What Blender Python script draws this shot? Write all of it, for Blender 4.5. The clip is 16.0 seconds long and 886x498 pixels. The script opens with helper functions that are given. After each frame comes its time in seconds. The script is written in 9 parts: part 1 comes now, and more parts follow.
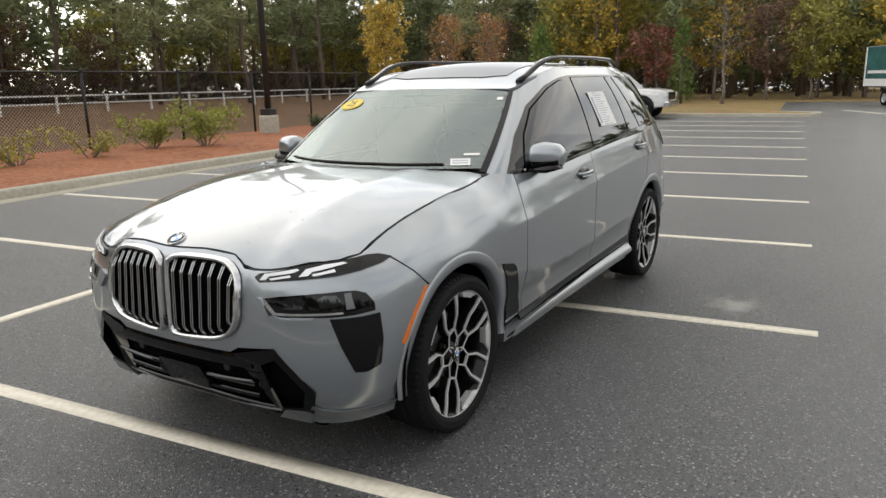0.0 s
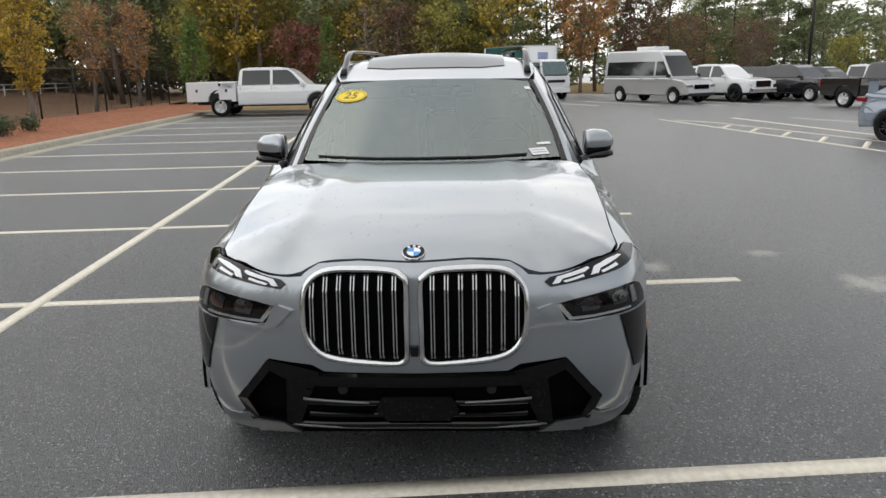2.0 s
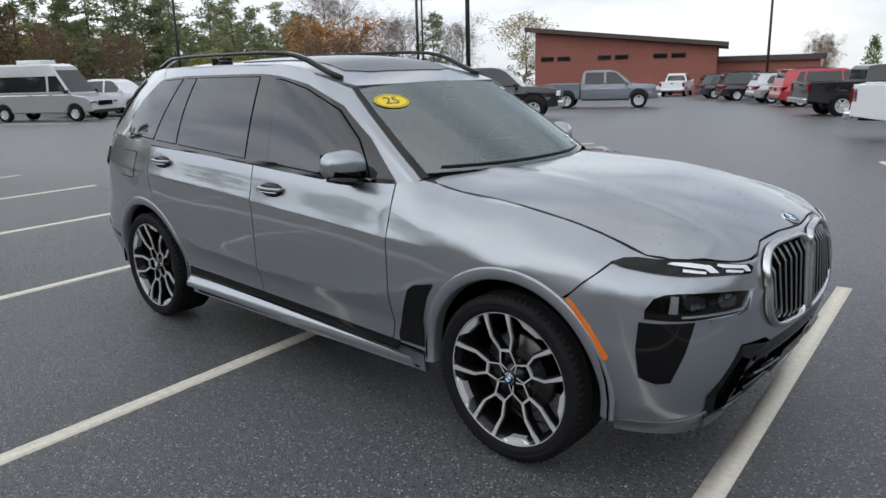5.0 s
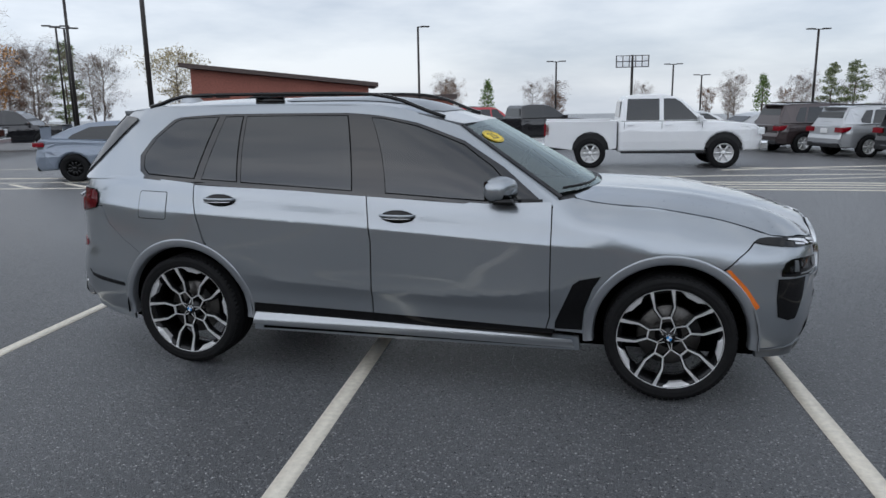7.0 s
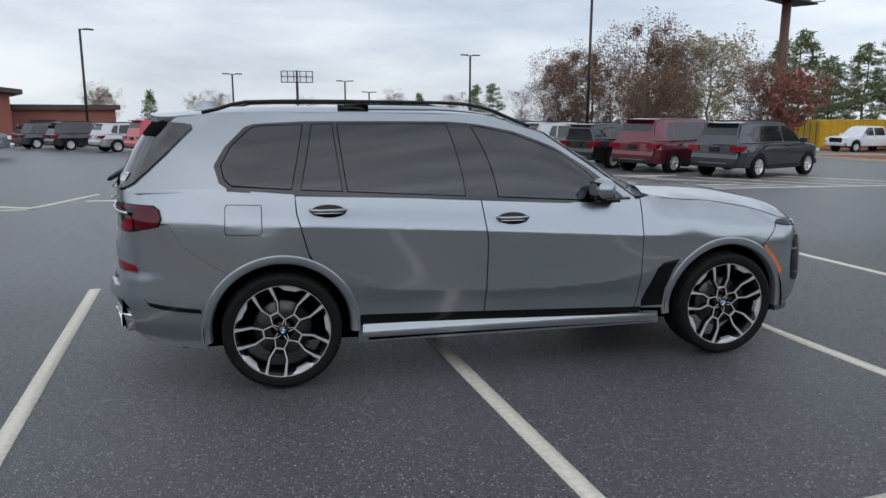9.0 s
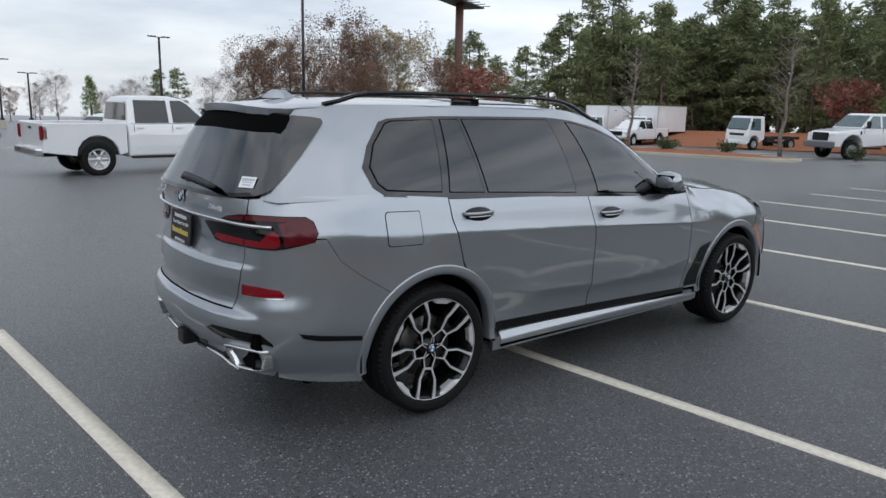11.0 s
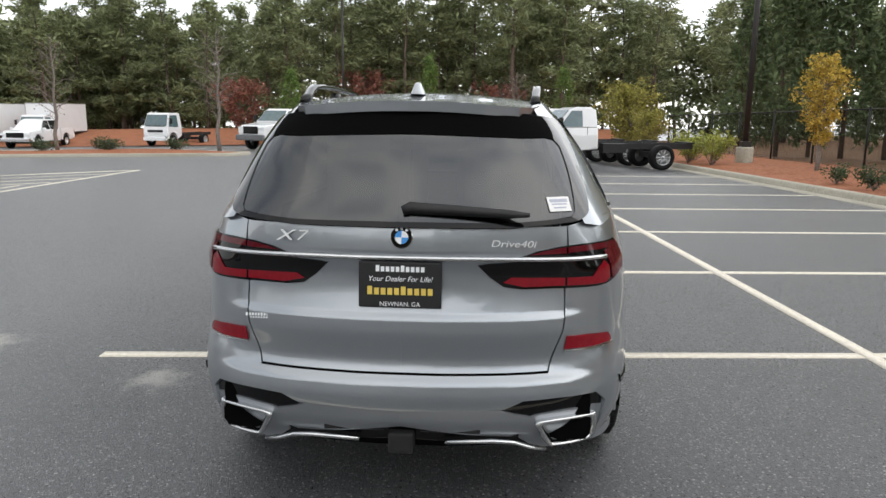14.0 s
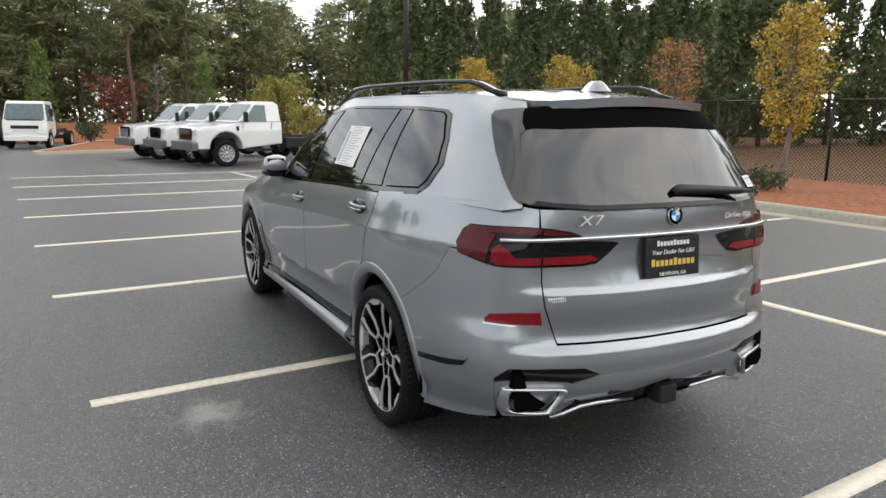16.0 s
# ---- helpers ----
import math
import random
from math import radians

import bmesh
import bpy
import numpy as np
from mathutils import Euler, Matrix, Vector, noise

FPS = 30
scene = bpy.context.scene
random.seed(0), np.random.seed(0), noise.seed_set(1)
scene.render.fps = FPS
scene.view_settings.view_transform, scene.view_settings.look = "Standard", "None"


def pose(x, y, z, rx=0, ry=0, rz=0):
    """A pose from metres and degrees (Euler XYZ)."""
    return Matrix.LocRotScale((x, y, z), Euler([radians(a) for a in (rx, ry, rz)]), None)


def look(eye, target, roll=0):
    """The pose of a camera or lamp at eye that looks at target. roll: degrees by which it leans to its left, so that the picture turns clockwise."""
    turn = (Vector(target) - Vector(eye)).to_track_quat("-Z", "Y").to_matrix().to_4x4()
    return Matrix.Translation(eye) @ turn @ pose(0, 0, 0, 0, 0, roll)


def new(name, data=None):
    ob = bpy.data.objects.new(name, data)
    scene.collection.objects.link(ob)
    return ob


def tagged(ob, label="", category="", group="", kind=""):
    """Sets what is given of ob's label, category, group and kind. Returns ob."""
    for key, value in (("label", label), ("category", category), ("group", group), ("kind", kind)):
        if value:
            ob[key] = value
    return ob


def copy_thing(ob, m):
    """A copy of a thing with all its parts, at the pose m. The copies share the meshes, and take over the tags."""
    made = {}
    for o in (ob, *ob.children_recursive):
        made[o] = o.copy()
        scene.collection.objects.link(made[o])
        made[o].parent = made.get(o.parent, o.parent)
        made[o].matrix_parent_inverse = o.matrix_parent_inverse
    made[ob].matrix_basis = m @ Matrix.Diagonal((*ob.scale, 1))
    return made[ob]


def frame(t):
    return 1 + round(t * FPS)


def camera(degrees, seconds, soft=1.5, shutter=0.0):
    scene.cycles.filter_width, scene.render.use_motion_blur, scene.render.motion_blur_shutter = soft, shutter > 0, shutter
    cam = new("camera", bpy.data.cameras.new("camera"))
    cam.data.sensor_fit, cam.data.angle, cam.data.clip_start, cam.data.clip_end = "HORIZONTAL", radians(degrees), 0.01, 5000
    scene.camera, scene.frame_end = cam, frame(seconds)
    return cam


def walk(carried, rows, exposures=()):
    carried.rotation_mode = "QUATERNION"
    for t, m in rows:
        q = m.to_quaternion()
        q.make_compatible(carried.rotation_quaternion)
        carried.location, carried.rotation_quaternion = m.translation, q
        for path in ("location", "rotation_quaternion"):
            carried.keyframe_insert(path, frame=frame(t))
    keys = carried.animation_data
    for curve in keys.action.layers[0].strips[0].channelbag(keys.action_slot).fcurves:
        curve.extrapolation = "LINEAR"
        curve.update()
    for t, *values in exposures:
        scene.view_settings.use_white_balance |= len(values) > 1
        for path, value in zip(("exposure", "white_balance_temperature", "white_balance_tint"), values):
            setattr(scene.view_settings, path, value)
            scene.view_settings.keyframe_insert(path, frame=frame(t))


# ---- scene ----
cam = camera(63.4, 16.0)
PATH = [
    (0, (4.336, 2.559, 1.647), (2.674, 1.545, 1.191), -1.3),
    (0.5, (4.598, 2.043, 1.638), (2.831, 1.229, 1.176), -1.8),
    (1, (4.807, 1.42, 1.624), (2.951, 0.837, 1.159), -1.9),
    (1.5, (4.909, 0.81, 1.629), (2.995, 0.479, 1.153), -1.5),
    (2, (4.867, 0.195, 1.651), (2.927, 0.127, 1.167), -1.1),
    (2.5, (4.785, -0.422, 1.649), (2.857, -0.209, 1.157), -0.7),
    (3, (4.554, -0.965, 1.646), (2.681, -0.462, 1.154), -0.4),
    (4.25, (3.828, -2.383, 1.657), (2.262, -1.238, 1.173), -1.0),
    (5.5, (2.848, -3.777, 1.668), (1.738, -2.182, 1.192), -1.6),
    (6, (2.414, -4.301, 1.703), (1.506, -2.579, 1.248), -1.2),
    (6.5, (1.853, -4.673, 1.727), (1.154, -2.849, 1.296), -1.0),
    (7, (1.259, -5.058, 1.745), (0.781, -3.16, 1.336), -0.9),
    (7.5, (0.588, -5.215, 1.758), (0.338, -3.271, 1.365), -0.7),
    (8, (-0.118, -5.375, 1.755), (-0.132, -3.412, 1.372), -0.3),
    (8.5, (-0.819, -5.403, 1.74), (-0.604, -3.451, 1.364), -0.0),
    (9, (-1.549, -5.371, 1.734), (-1.107, -3.457, 1.357), 0.2),
    (9.5, (-2.23, -5.201, 1.749), (-1.569, -3.353, 1.364), 0.4),
    (10.75, (-3.689, -4.279, 1.736), (-2.57, -2.694, 1.347), 1.1),
    (12, (-4.622, -2.801, 1.724), (-3.08, -1.589, 1.331), 1.8),
    (12.5, (-4.883, -2.186, 1.697), (-3.195, -1.187, 1.309), 1.3),
    (13, (-4.996, -1.559, 1.677), (-3.177, -0.823, 1.291), 0.8),
    (13.5, (-5.114, -0.956, 1.677), (-3.2, -0.519, 1.295), 0.7),
    (14, (-5.233, -0.331, 1.673), (-3.272, -0.2, 1.299), 0.6),
    (14.5, (-5.245, 0.323, 1.667), (-3.285, 0.167, 1.302), 0.8),
    (15, (-5.281, 1.012, 1.667), (-3.36, 0.594, 1.305), 0.7),
    (15.5, (-5.079, 1.644, 1.661), (-3.228, 0.983, 1.296), 0.7),
    (16, (-4.911, 2.307, 1.637), (-3.161, 1.415, 1.263), 0.9),
]
walk(cam, [(t, look(eye, target, roll)) for t, eye, target, roll in PATH],
     [(0, 1.30, 7500, 10), (3, 1.03, 6950, 10), (5.5, 0.88, 6530, 10), (7, 0.69, 6300, 10), (9.5, 0.71, 6320, 10), (12, 0.99, 6650, 10), (14, 1.39, 7080, 10), (16, 1.45, 7300, 10)])

# ---- light ----
world = bpy.data.worlds.new("overcast_sky")
scene.world = world
world.use_nodes = True
wn, wl = world.node_tree.nodes, world.node_tree.links
wn.clear()
w_out = wn.new("ShaderNodeOutputWorld")
w_bg = wn.new("ShaderNodeBackground")
w_sky = wn.new("ShaderNodeTexSky")
w_sky.sky_type = "NISHITA"
w_sky.sun_disc = False
w_sky.sun_elevation, w_sky.sun_rotation = radians(38), radians(198)
w_geo = wn.new("ShaderNodeTexCoord")
w_map = wn.new("ShaderNodeMapping")
w_map.inputs["Scale"].default_value = (1.3, 1.3, 5.5)
w_noise = wn.new("ShaderNodeTexNoise")
w_noise.inputs["Scale"].default_value = 2.2
w_noise.inputs["Detail"].default_value = 6.0
w_noise.inputs["Roughness"].default_value = 0.55
w_ramp = wn.new("ShaderNodeValToRGB")
w_ramp.color_ramp.elements[0].position = 0.33
w_ramp.color_ramp.elements[0].color = (0.33, 0.385, 0.475, 1)
w_ramp.color_ramp.elements[1].position = 0.66
w_ramp.color_ramp.elements[1].color = (0.71, 0.735, 0.77, 1)
w_sep = wn.new("ShaderNodeSeparateXYZ")
w_hor = wn.new("ShaderNodeMapRange")
w_hor.inputs["From Min"].default_value, w_hor.inputs["From Max"].default_value = 0.0, 0.35
w_hor.inputs["To Min"].default_value, w_hor.inputs["To Max"].default_value = 0.35, 0.0
w_mixh = wn.new("ShaderNodeMix")
w_mixh.data_type = "RGBA"
w_mixh.inputs["B"].default_value = (0.66, 0.68, 0.70, 1)
w_scale = wn.new("ShaderNodeVectorMath")
w_scale.operation = "SCALE"
w_scale.inputs["Scale"].default_value = 0.10
w_mix = wn.new("ShaderNodeMix")
w_mix.data_type = "RGBA"
w_mix.inputs["Factor"].default_value = 0.88
wl.new(w_geo.outputs["Generated"], w_map.inputs["Vector"])
wl.new(w_map.outputs["Vector"], w_noise.inputs["Vector"])
wl.new(w_noise.outputs["Fac"], w_ramp.inputs["Fac"])
wl.new(w_geo.outputs["Generated"], w_sep.inputs["Vector"])
wl.new(w_sep.outputs["Z"], w_hor.inputs["Value"])
wl.new(w_hor.outputs["Result"], w_mixh.inputs["Factor"])
wl.new(w_ramp.outputs["Color"], w_mixh.inputs["A"])
wl.new(w_sky.outputs["Color"], w_scale.inputs[0])
wl.new(w_scale.outputs["Vector"], w_mix.inputs["A"])
wl.new(w_mixh.outputs["Result"], w_mix.inputs["B"])

w_bg.inputs["Strength"].default_value = 1.02
# the cloud is brightest on the side of the hidden sun
w_zen = wn.new("ShaderNodeMapRange")
w_zen.inputs["From Min"].default_value, w_zen.inputs["From Max"].default_value = 0.10, 0.8
w_zen.inputs["To Min"].default_value, w_zen.inputs["To Max"].default_value = 1.12, 0.74
w_gain = wn.new("ShaderNodeVectorMath")
w_gain.operation = "SCALE"
wl.new(w_sep.outputs["Z"], w_zen.inputs["Value"])
w_side = wn.new("ShaderNodeMath")
w_side.operation = "MULTIPLY_ADD"
w_side.inputs[1].default_value, w_side.inputs[2].default_value = -0.375, 1.06
wl.new(w_sep.outputs["Y"], w_side.inputs[0])
w_lit = wn.new("ShaderNodeVectorMath")
w_lit.operation = "SCALE"
wl.new(w_mix.outputs["Result"], w_lit.inputs[0])
wl.new(w_side.outputs["Value"], w_lit.inputs["Scale"])
wl.new(w_lit.outputs["Vector"], w_gain.inputs[0])
wl.new(w_zen.outputs["Result"], w_gain.inputs["Scale"])
wl.new(w_gain.outputs["Vector"], w_bg.inputs["Color"])
wl.new(w_bg.outputs["Background"], w_out.inputs["Surface"])

sun = new("sun", bpy.data.lights.new("sun", "SUN"))
sun.data.energy, sun.data.angle, sun.data.color = 0.45, radians(170), (1.0, 0.96, 0.9)
sun.matrix_world = look((-8, -24, 20), (0, 0, 0))
scene.view_settings.exposure = 0.0


# ---- materials ----
def mat(name, color, rough=0.6, metal=0.0, var=0.0, scale=8.0, bump=0.0, bscale=60.0, coat=0.0, spread=0.0, big=0.0, bigscale=0.6, alpha=None, ior=1.5, tint=None, island=0.0, spec=0.5):
    """A procedural surface: base colour with grain and larger blotches, roughness variation and fine relief."""
    m = bpy.data.materials.new(name)
    m.use_nodes = True
    n, l = m.node_tree.nodes, m.node_tree.links
    b = n["Principled BSDF"]
    b.inputs["Base Color"].default_value = (*color, 1)
    b.inputs["Roughness"].default_value = rough
    b.inputs["Metallic"].default_value = metal
    b.inputs["IOR"].default_value = ior
    b.inputs["Specular IOR Level"].default_value = spec
    if coat:
        b.inputs["Coat Weight"].default_value = coat
        b.inputs["Coat Roughness"].default_value = 0.03
    tc = n.new("ShaderNodeTexCoord")
    col = None

    def noisy(sc, detail=5.0):
        t = n.new("ShaderNodeTexNoise")
        t.inputs["Scale"].default_value = sc
        t.inputs["Detail"].default_value = detail
        l.new(tc.outputs["Object"], t.inputs["Vector"])
        return t

    def shade(prev, fac, amount):
        rng = n.new("ShaderNodeMapRange")
        rng.inputs["From Min"].default_value, rng.inputs["From Max"].default_value = 0.25, 0.75
        rng.inputs["To Min"].default_value, rng.inputs["To Max"].default_value = 1 - amount, 1 + amount
        l.new(fac, rng.inputs["Value"])
        sc = n.new("ShaderNodeVectorMath")
        sc.operation = "SCALE"
        if prev is None:
            sc.inputs[0].default_value = color
        else:
            l.new(prev, sc.inputs[0])
        l.new(rng.outputs["Result"], sc.inputs["Scale"])
        return sc.outputs["Vector"]

    if var:
        t = noisy(scale)
        col = shade(col, t.outputs["Fac"], var)
        if spread:
            r = n.new("ShaderNodeMapRange")
            r.inputs["To Min"].default_value, r.inputs["To Max"].default_value = max(0.02, rough - spread), min(1, rough + spread)
            l.new(t.outputs["Fac"], r.inputs["Value"])
            l.new(r.outputs["Result"], b.inputs["Roughness"])
    if big:
        col = shade(col, noisy(bigscale, 3.0).outputs["Fac"], big)
    if island:
        g = n.new("ShaderNodeNewGeometry")
        col = shade(col, g.outputs["Random Per Island"], island)
    if tint:
        t = noisy(scale * 0.35, 3.0)
        mx = n.new("ShaderNodeMix")
        mx.data_type = "RGBA"
        mx.inputs["B"].default_value = (*tint, 1)
        if col is None:
            mx.inputs["A"].default_value = (*color, 1)
        else:
            l.new(col, mx.inputs["A"])
        rr = n.new("ShaderNodeMapRange")
        rr.inputs["From Min"].default_value, rr.inputs["From Max"].default_value = 0.45, 0.62
        l.new(t.outputs["Fac"], rr.inputs["Value"])
        l.new(rr.outputs["Result"], mx.inputs["Factor"])
        col = mx.outputs["Result"]
    if col is not None:
        l.new(col, b.inputs["Base Color"])
    if bump:
        t = noisy(bscale, 4.0)
        bp = n.new("ShaderNodeBump")
        bp.inputs["Strength"].default_value = bump
        bp.inputs["Distance"].default_value = 0.01
        l.new(t.outputs["Fac"], bp.inputs["Height"])
        l.new(bp.outputs["Normal"], b.inputs["Normal"])
    return m


def glass_mat(name, color, clear, rough=0.01, ior=1.75):
    """Tinted car glass: a mirror-like skin over a tinted, partly clear pane."""
    m = bpy.data.materials.new(name)
    m.use_nodes = True
    n, l = m.node_tree.nodes, m.node_tree.links
    n.clear()
    out = n.new("ShaderNodeOutputMaterial")
    tr = n.new("ShaderNodeBsdfTransparent")
    tr.inputs["Color"].default_value = (*[c * clear for c in color], 1)
    gl = n.new("ShaderNodeBsdfGlossy")
    gl.inputs["Roughness"].default_value = rough
    gl.inputs["Color"].default_value = (*[0.5 + 0.5 * c for c in color], 1)
    fr = n.new("ShaderNodeFresnel")
    fr.inputs["IOR"].default_value = ior
    mx = n.new("ShaderNodeMixShader")
    l.new(fr.outputs["Fac"], mx.inputs["Fac"])
    l.new(tr.outputs["BSDF"], mx.inputs[1])
    l.new(gl.outputs["BSDF"], mx.inputs[2])
    l.new(mx.outputs["Shader"], out.inputs["Surface"])
    return m


M_PAINT = mat("grey_metallic_paint", (0.318, 0.345, 0.372), 0.31, 0.80, var=0.05, scale=900, coat=1.0, big=0.02, bigscale=1.5)
M_PAINT.node_tree.nodes["Principled BSDF"].inputs["Coat IOR"].default_value = 1.7
M_FLARE = mat("grey_satin_paint", (0.33, 0.35, 0.375), 0.32, 0.7, var=0.04, scale=700, coat=0.6)
M_BLACK = mat("gloss_black_plastic", (0.003, 0.003, 0.0035), 0.055, 0, var=0.1, scale=20, spec=0.35)
M_TRIM = mat("black_window_trim", (0.006, 0.006, 0.007), 0.04, 0, var=0.1, scale=20, ior=1.68)
M_SATIN = mat("satin_black_plastic", (0.018, 0.018, 0.019), 0.45, 0, var=0.15, scale=40, bump=0.1, bscale=300, spec=0.3)
M_CHROME = mat("satin_chrome", (0.62, 0.63, 0.64), 0.18, 1.0, var=0.03, scale=30)
M_LETTER = mat("bright_letter_chrome", (0.80, 0.81, 0.82), 0.40, 0.6, var=0.03, scale=30)
M_SILL = mat("satin_sill_paint", (0.42, 0.44, 0.46), 0.34, 0.8, var=0.03, scale=30)
M_SILVER = mat("satin_silver_trim", (0.19, 0.20, 0.21), 0.42, 0.7, var=0.03, scale=30)
M_TYRE = mat("tyre_rubber", (0.009, 0.009, 0.0095), 0.75, 0, var=0.25, scale=30, bump=0.25, bscale=120, spec=0.2)
M_RIMDARK = mat("rim_black_paint", (0.006, 0.006, 0.0065), 0.22, 0.0, spec=0.35, var=0.1, scale=40)
M_RIMCUT = mat("machined_alloy", (0.72, 0.72, 0.72), 0.33, 0.45, var=0.05, scale=200)
M_DISC = mat("brake_steel", (0.11, 0.105, 0.10), 0.4, 0.9, var=0.2, scale=60)
M_WSHIELD = glass_mat("windshield_glass", (0.74, 0.95, 0.92), 0.8, 0.15, 2.7)
M_TINT = glass_mat("privacy_glass", (0.9, 0.95, 1.0), 0.06, 0.012, 1.75)
M_REARGLASS = glass_mat("rear_privacy_glass", (0.9, 0.95, 1.0), 0.05, 0.07, 1.95)
M_BLADE = mat("dark_gloss_blade", (0.010, 0.011, 0.012), 0.05, 0.0, var=0.05, scale=20, ior=1.85)
M_ROOFGLASS = glass_mat("roof_glass", (0.9, 0.95, 1.0), 0.06, 0.28, 3.2)
M_GLASSL = glass_mat("clear_lens", (1, 1, 1), 0.75)
M_SLAT = mat("slat_edge_metal", (0.52, 0.53, 0.54), 0.30, 0.9, var=0.03, scale=30)
M_LENS = mat("smoked_lens_glass", (0.014, 0.015, 0.018), 0.06, 0.1, var=0.1, scale=40, coat=1.0)
# near-black: rubber seals, and the shade of gaps and recesses put into colour
M_SEAL_SHADE = mat("dark_seal_and_gap_shade", (0.002, 0.002, 0.002), 0.9, 0, var=0.1, scale=30, spec=0.05)
M_WHITE_LED = mat("white_light_bar", (0.85, 0.87, 0.9), 0.25, 0, var=0.03, scale=50)
M_RED = mat("red_lamp_plastic", (0.20, 0.005, 0.012), 0.12, 0, spec=0.35, var=0.15, scale=60)
M_DKRED = mat("dark_red_lamp_plastic", (0.09, 0.005, 0.010), 0.10, 0, spec=0.35, var=0.2, scale=60)
M_AMBER = mat("amber_reflector", (0.75, 0.17, 0.015), 0.2, 0, coat=0.7, var=0.1, scale=80)
M_BLUE = mat("badge_blue", (0.03, 0.25, 0.62), 0.2, 0, coat=1.0, var=0.02, scale=30)
M_BWHITE = mat("badge_white", (0.8, 0.82, 0.84), 0.2, 0, coat=1.0, var=0.02, scale=30)
M_PAPER = mat("white_paper", (0.80, 0.80, 0.79), 0.6, 0, var=0.03, scale=30)
M_PRINT = mat("faint_print", (0.42, 0.44, 0.52), 0.6, 0, var=0.1, scale=60)
M_INK = mat("dark_print", (0.08, 0.08, 0.10), 0.6, 0, var=0.1, scale=60)
M_YELLOW = mat("yellow_sticker_vinyl", (0.85, 0.62, 0.01), 0.35, 0, var=0.04, scale=20)
M_GOLD = mat("gold_print", (0.75, 0.55, 0.12), 0.4, 0.2, var=0.05, scale=40)
M_INTERIOR = mat("dark_interior_trim", (0.045, 0.042, 0.04), 0.7, 0, var=0.2, scale=25, bump=0.2, bscale=250)
M_SEAT = mat("tan_leather", (0.19, 0.14, 0.10), 0.5, 0, var=0.2, scale=20, bump=0.2, bscale=180)


# ---- helpers ----
def smooth(a, b, x):
    k = min(1.0, max(0.0, (x - a) / (b - a)))
    return k * k * (3 - 2 * k)


def shape(points, x):
    """Cubic interpolation through (x, y) points, without overshoot."""
    xs = [p[0] for p in points]
    if x <= xs[0]:
        return points[0][1]
    if x >= xs[-1]:
        return points[-1][1]
    i = max(j for j in range(len(xs) - 1) if xs[j] <= x)
    d = [(points[j + 1][1] - points[j][1]) / (xs[j + 1] - xs[j]) for j in range(len(xs) - 1)]

    def slope(j):
        if j == 0:
            return d[0]
        if j == len(xs) - 1:
            return d[-1]
        return 0.0 if d[j - 1] * d[j] <= 0 else 2 * d[j - 1] * d[j] / (d[j - 1] + d[j])

    h = xs[i + 1] - xs[i]
    t = (x - xs[i]) / h
    return ((2 * t ** 3 - 3 * t * t + 1) * points[i][1] + (t ** 3 - 2 * t * t + t) * h * slope(i)
            + (-2 * t ** 3 + 3 * t * t) * points[i + 1][1] + (t ** 3 - t * t) * h * slope(i + 1))


def mesh_of(bm, name):
    me = bpy.data.meshes.new(name)
    bm.to_mesh(me)
    bm.free()
    return me


def put(name, me, material, parent=None, label="", flat=False):
    """Link a mesh as one object, under parent if given."""
    if not me.materials:
        me.materials.append(material)
    if not flat:
        me.polygons.foreach_set("use_smooth", [True] * len(me.polygons))
    ob = new(name, me)
    if parent is not None:
        ob.parent = parent
    if label:
        ob["label"] = label
    return ob


def part(name, bm, material, parent, label="", flat=True):
    return put(name, mesh_of(bm, name), material, parent, label, flat)


def thing(name, m, label, category, group="", kind=""):
    ob = new(name)
    ob.matrix_basis = m
    return tagged(ob, label, category, group, kind)


def add_box(bm, cx, cy, cz, sx, sy, sz, m=None):
    r = bmesh.ops.create_cube(bm, size=1.0, matrix=(m or Matrix()) @ Matrix.Translation((cx, cy, cz)) @ Matrix.Diagonal((sx, sy, sz, 1)))
    return r["verts"]


def box_bm(cx, cy, cz, sx, sy, sz, bevel=0.0, m=None):
    bm = bmesh.new()
    add_box(bm, cx, cy, cz, sx, sy, sz, m)
    if bevel:
        bmesh.ops.bevel(bm, geom=bm.edges[:], offset=bevel, segments=2, affect="EDGES", profile=0.7)
    return bm


def add_cyl(bm, p, q, r0, r1=None, n=12):
    """A tapered round bar from p to q."""
    p, q = Vector(p), Vector(q)
    d = q - p
    m = Matrix.Translation((p + q) / 2) @ d.to_track_quat("Z", "Y").to_matrix().to_4x4()
    bmesh.ops.create_cone(bm, cap_ends=True, segments=n, radius1=r0, radius2=r0 if r1 is None else r1, depth=d.length, matrix=m)


def add_lathe(bm, prof, n=48, axis="Y"):
    """Turn a profile of (radius, height) about an axis."""
    rings = []
    for r, h in prof:
        ring = []
        for k in range(n):
            a = 2 * math.pi * k / n
            c, s = r * math.cos(a), r * math.sin(a)
            ring.append(bm.verts.new((c, h, s) if axis == "Y" else (c, s, h)))
        rings.append(ring)
    for a, b in zip(rings, rings[1:]):
        for k in range(n):
            bm.faces.new((a[k], a[(k + 1) % n], b[(k + 1) % n], b[k]))
    return rings


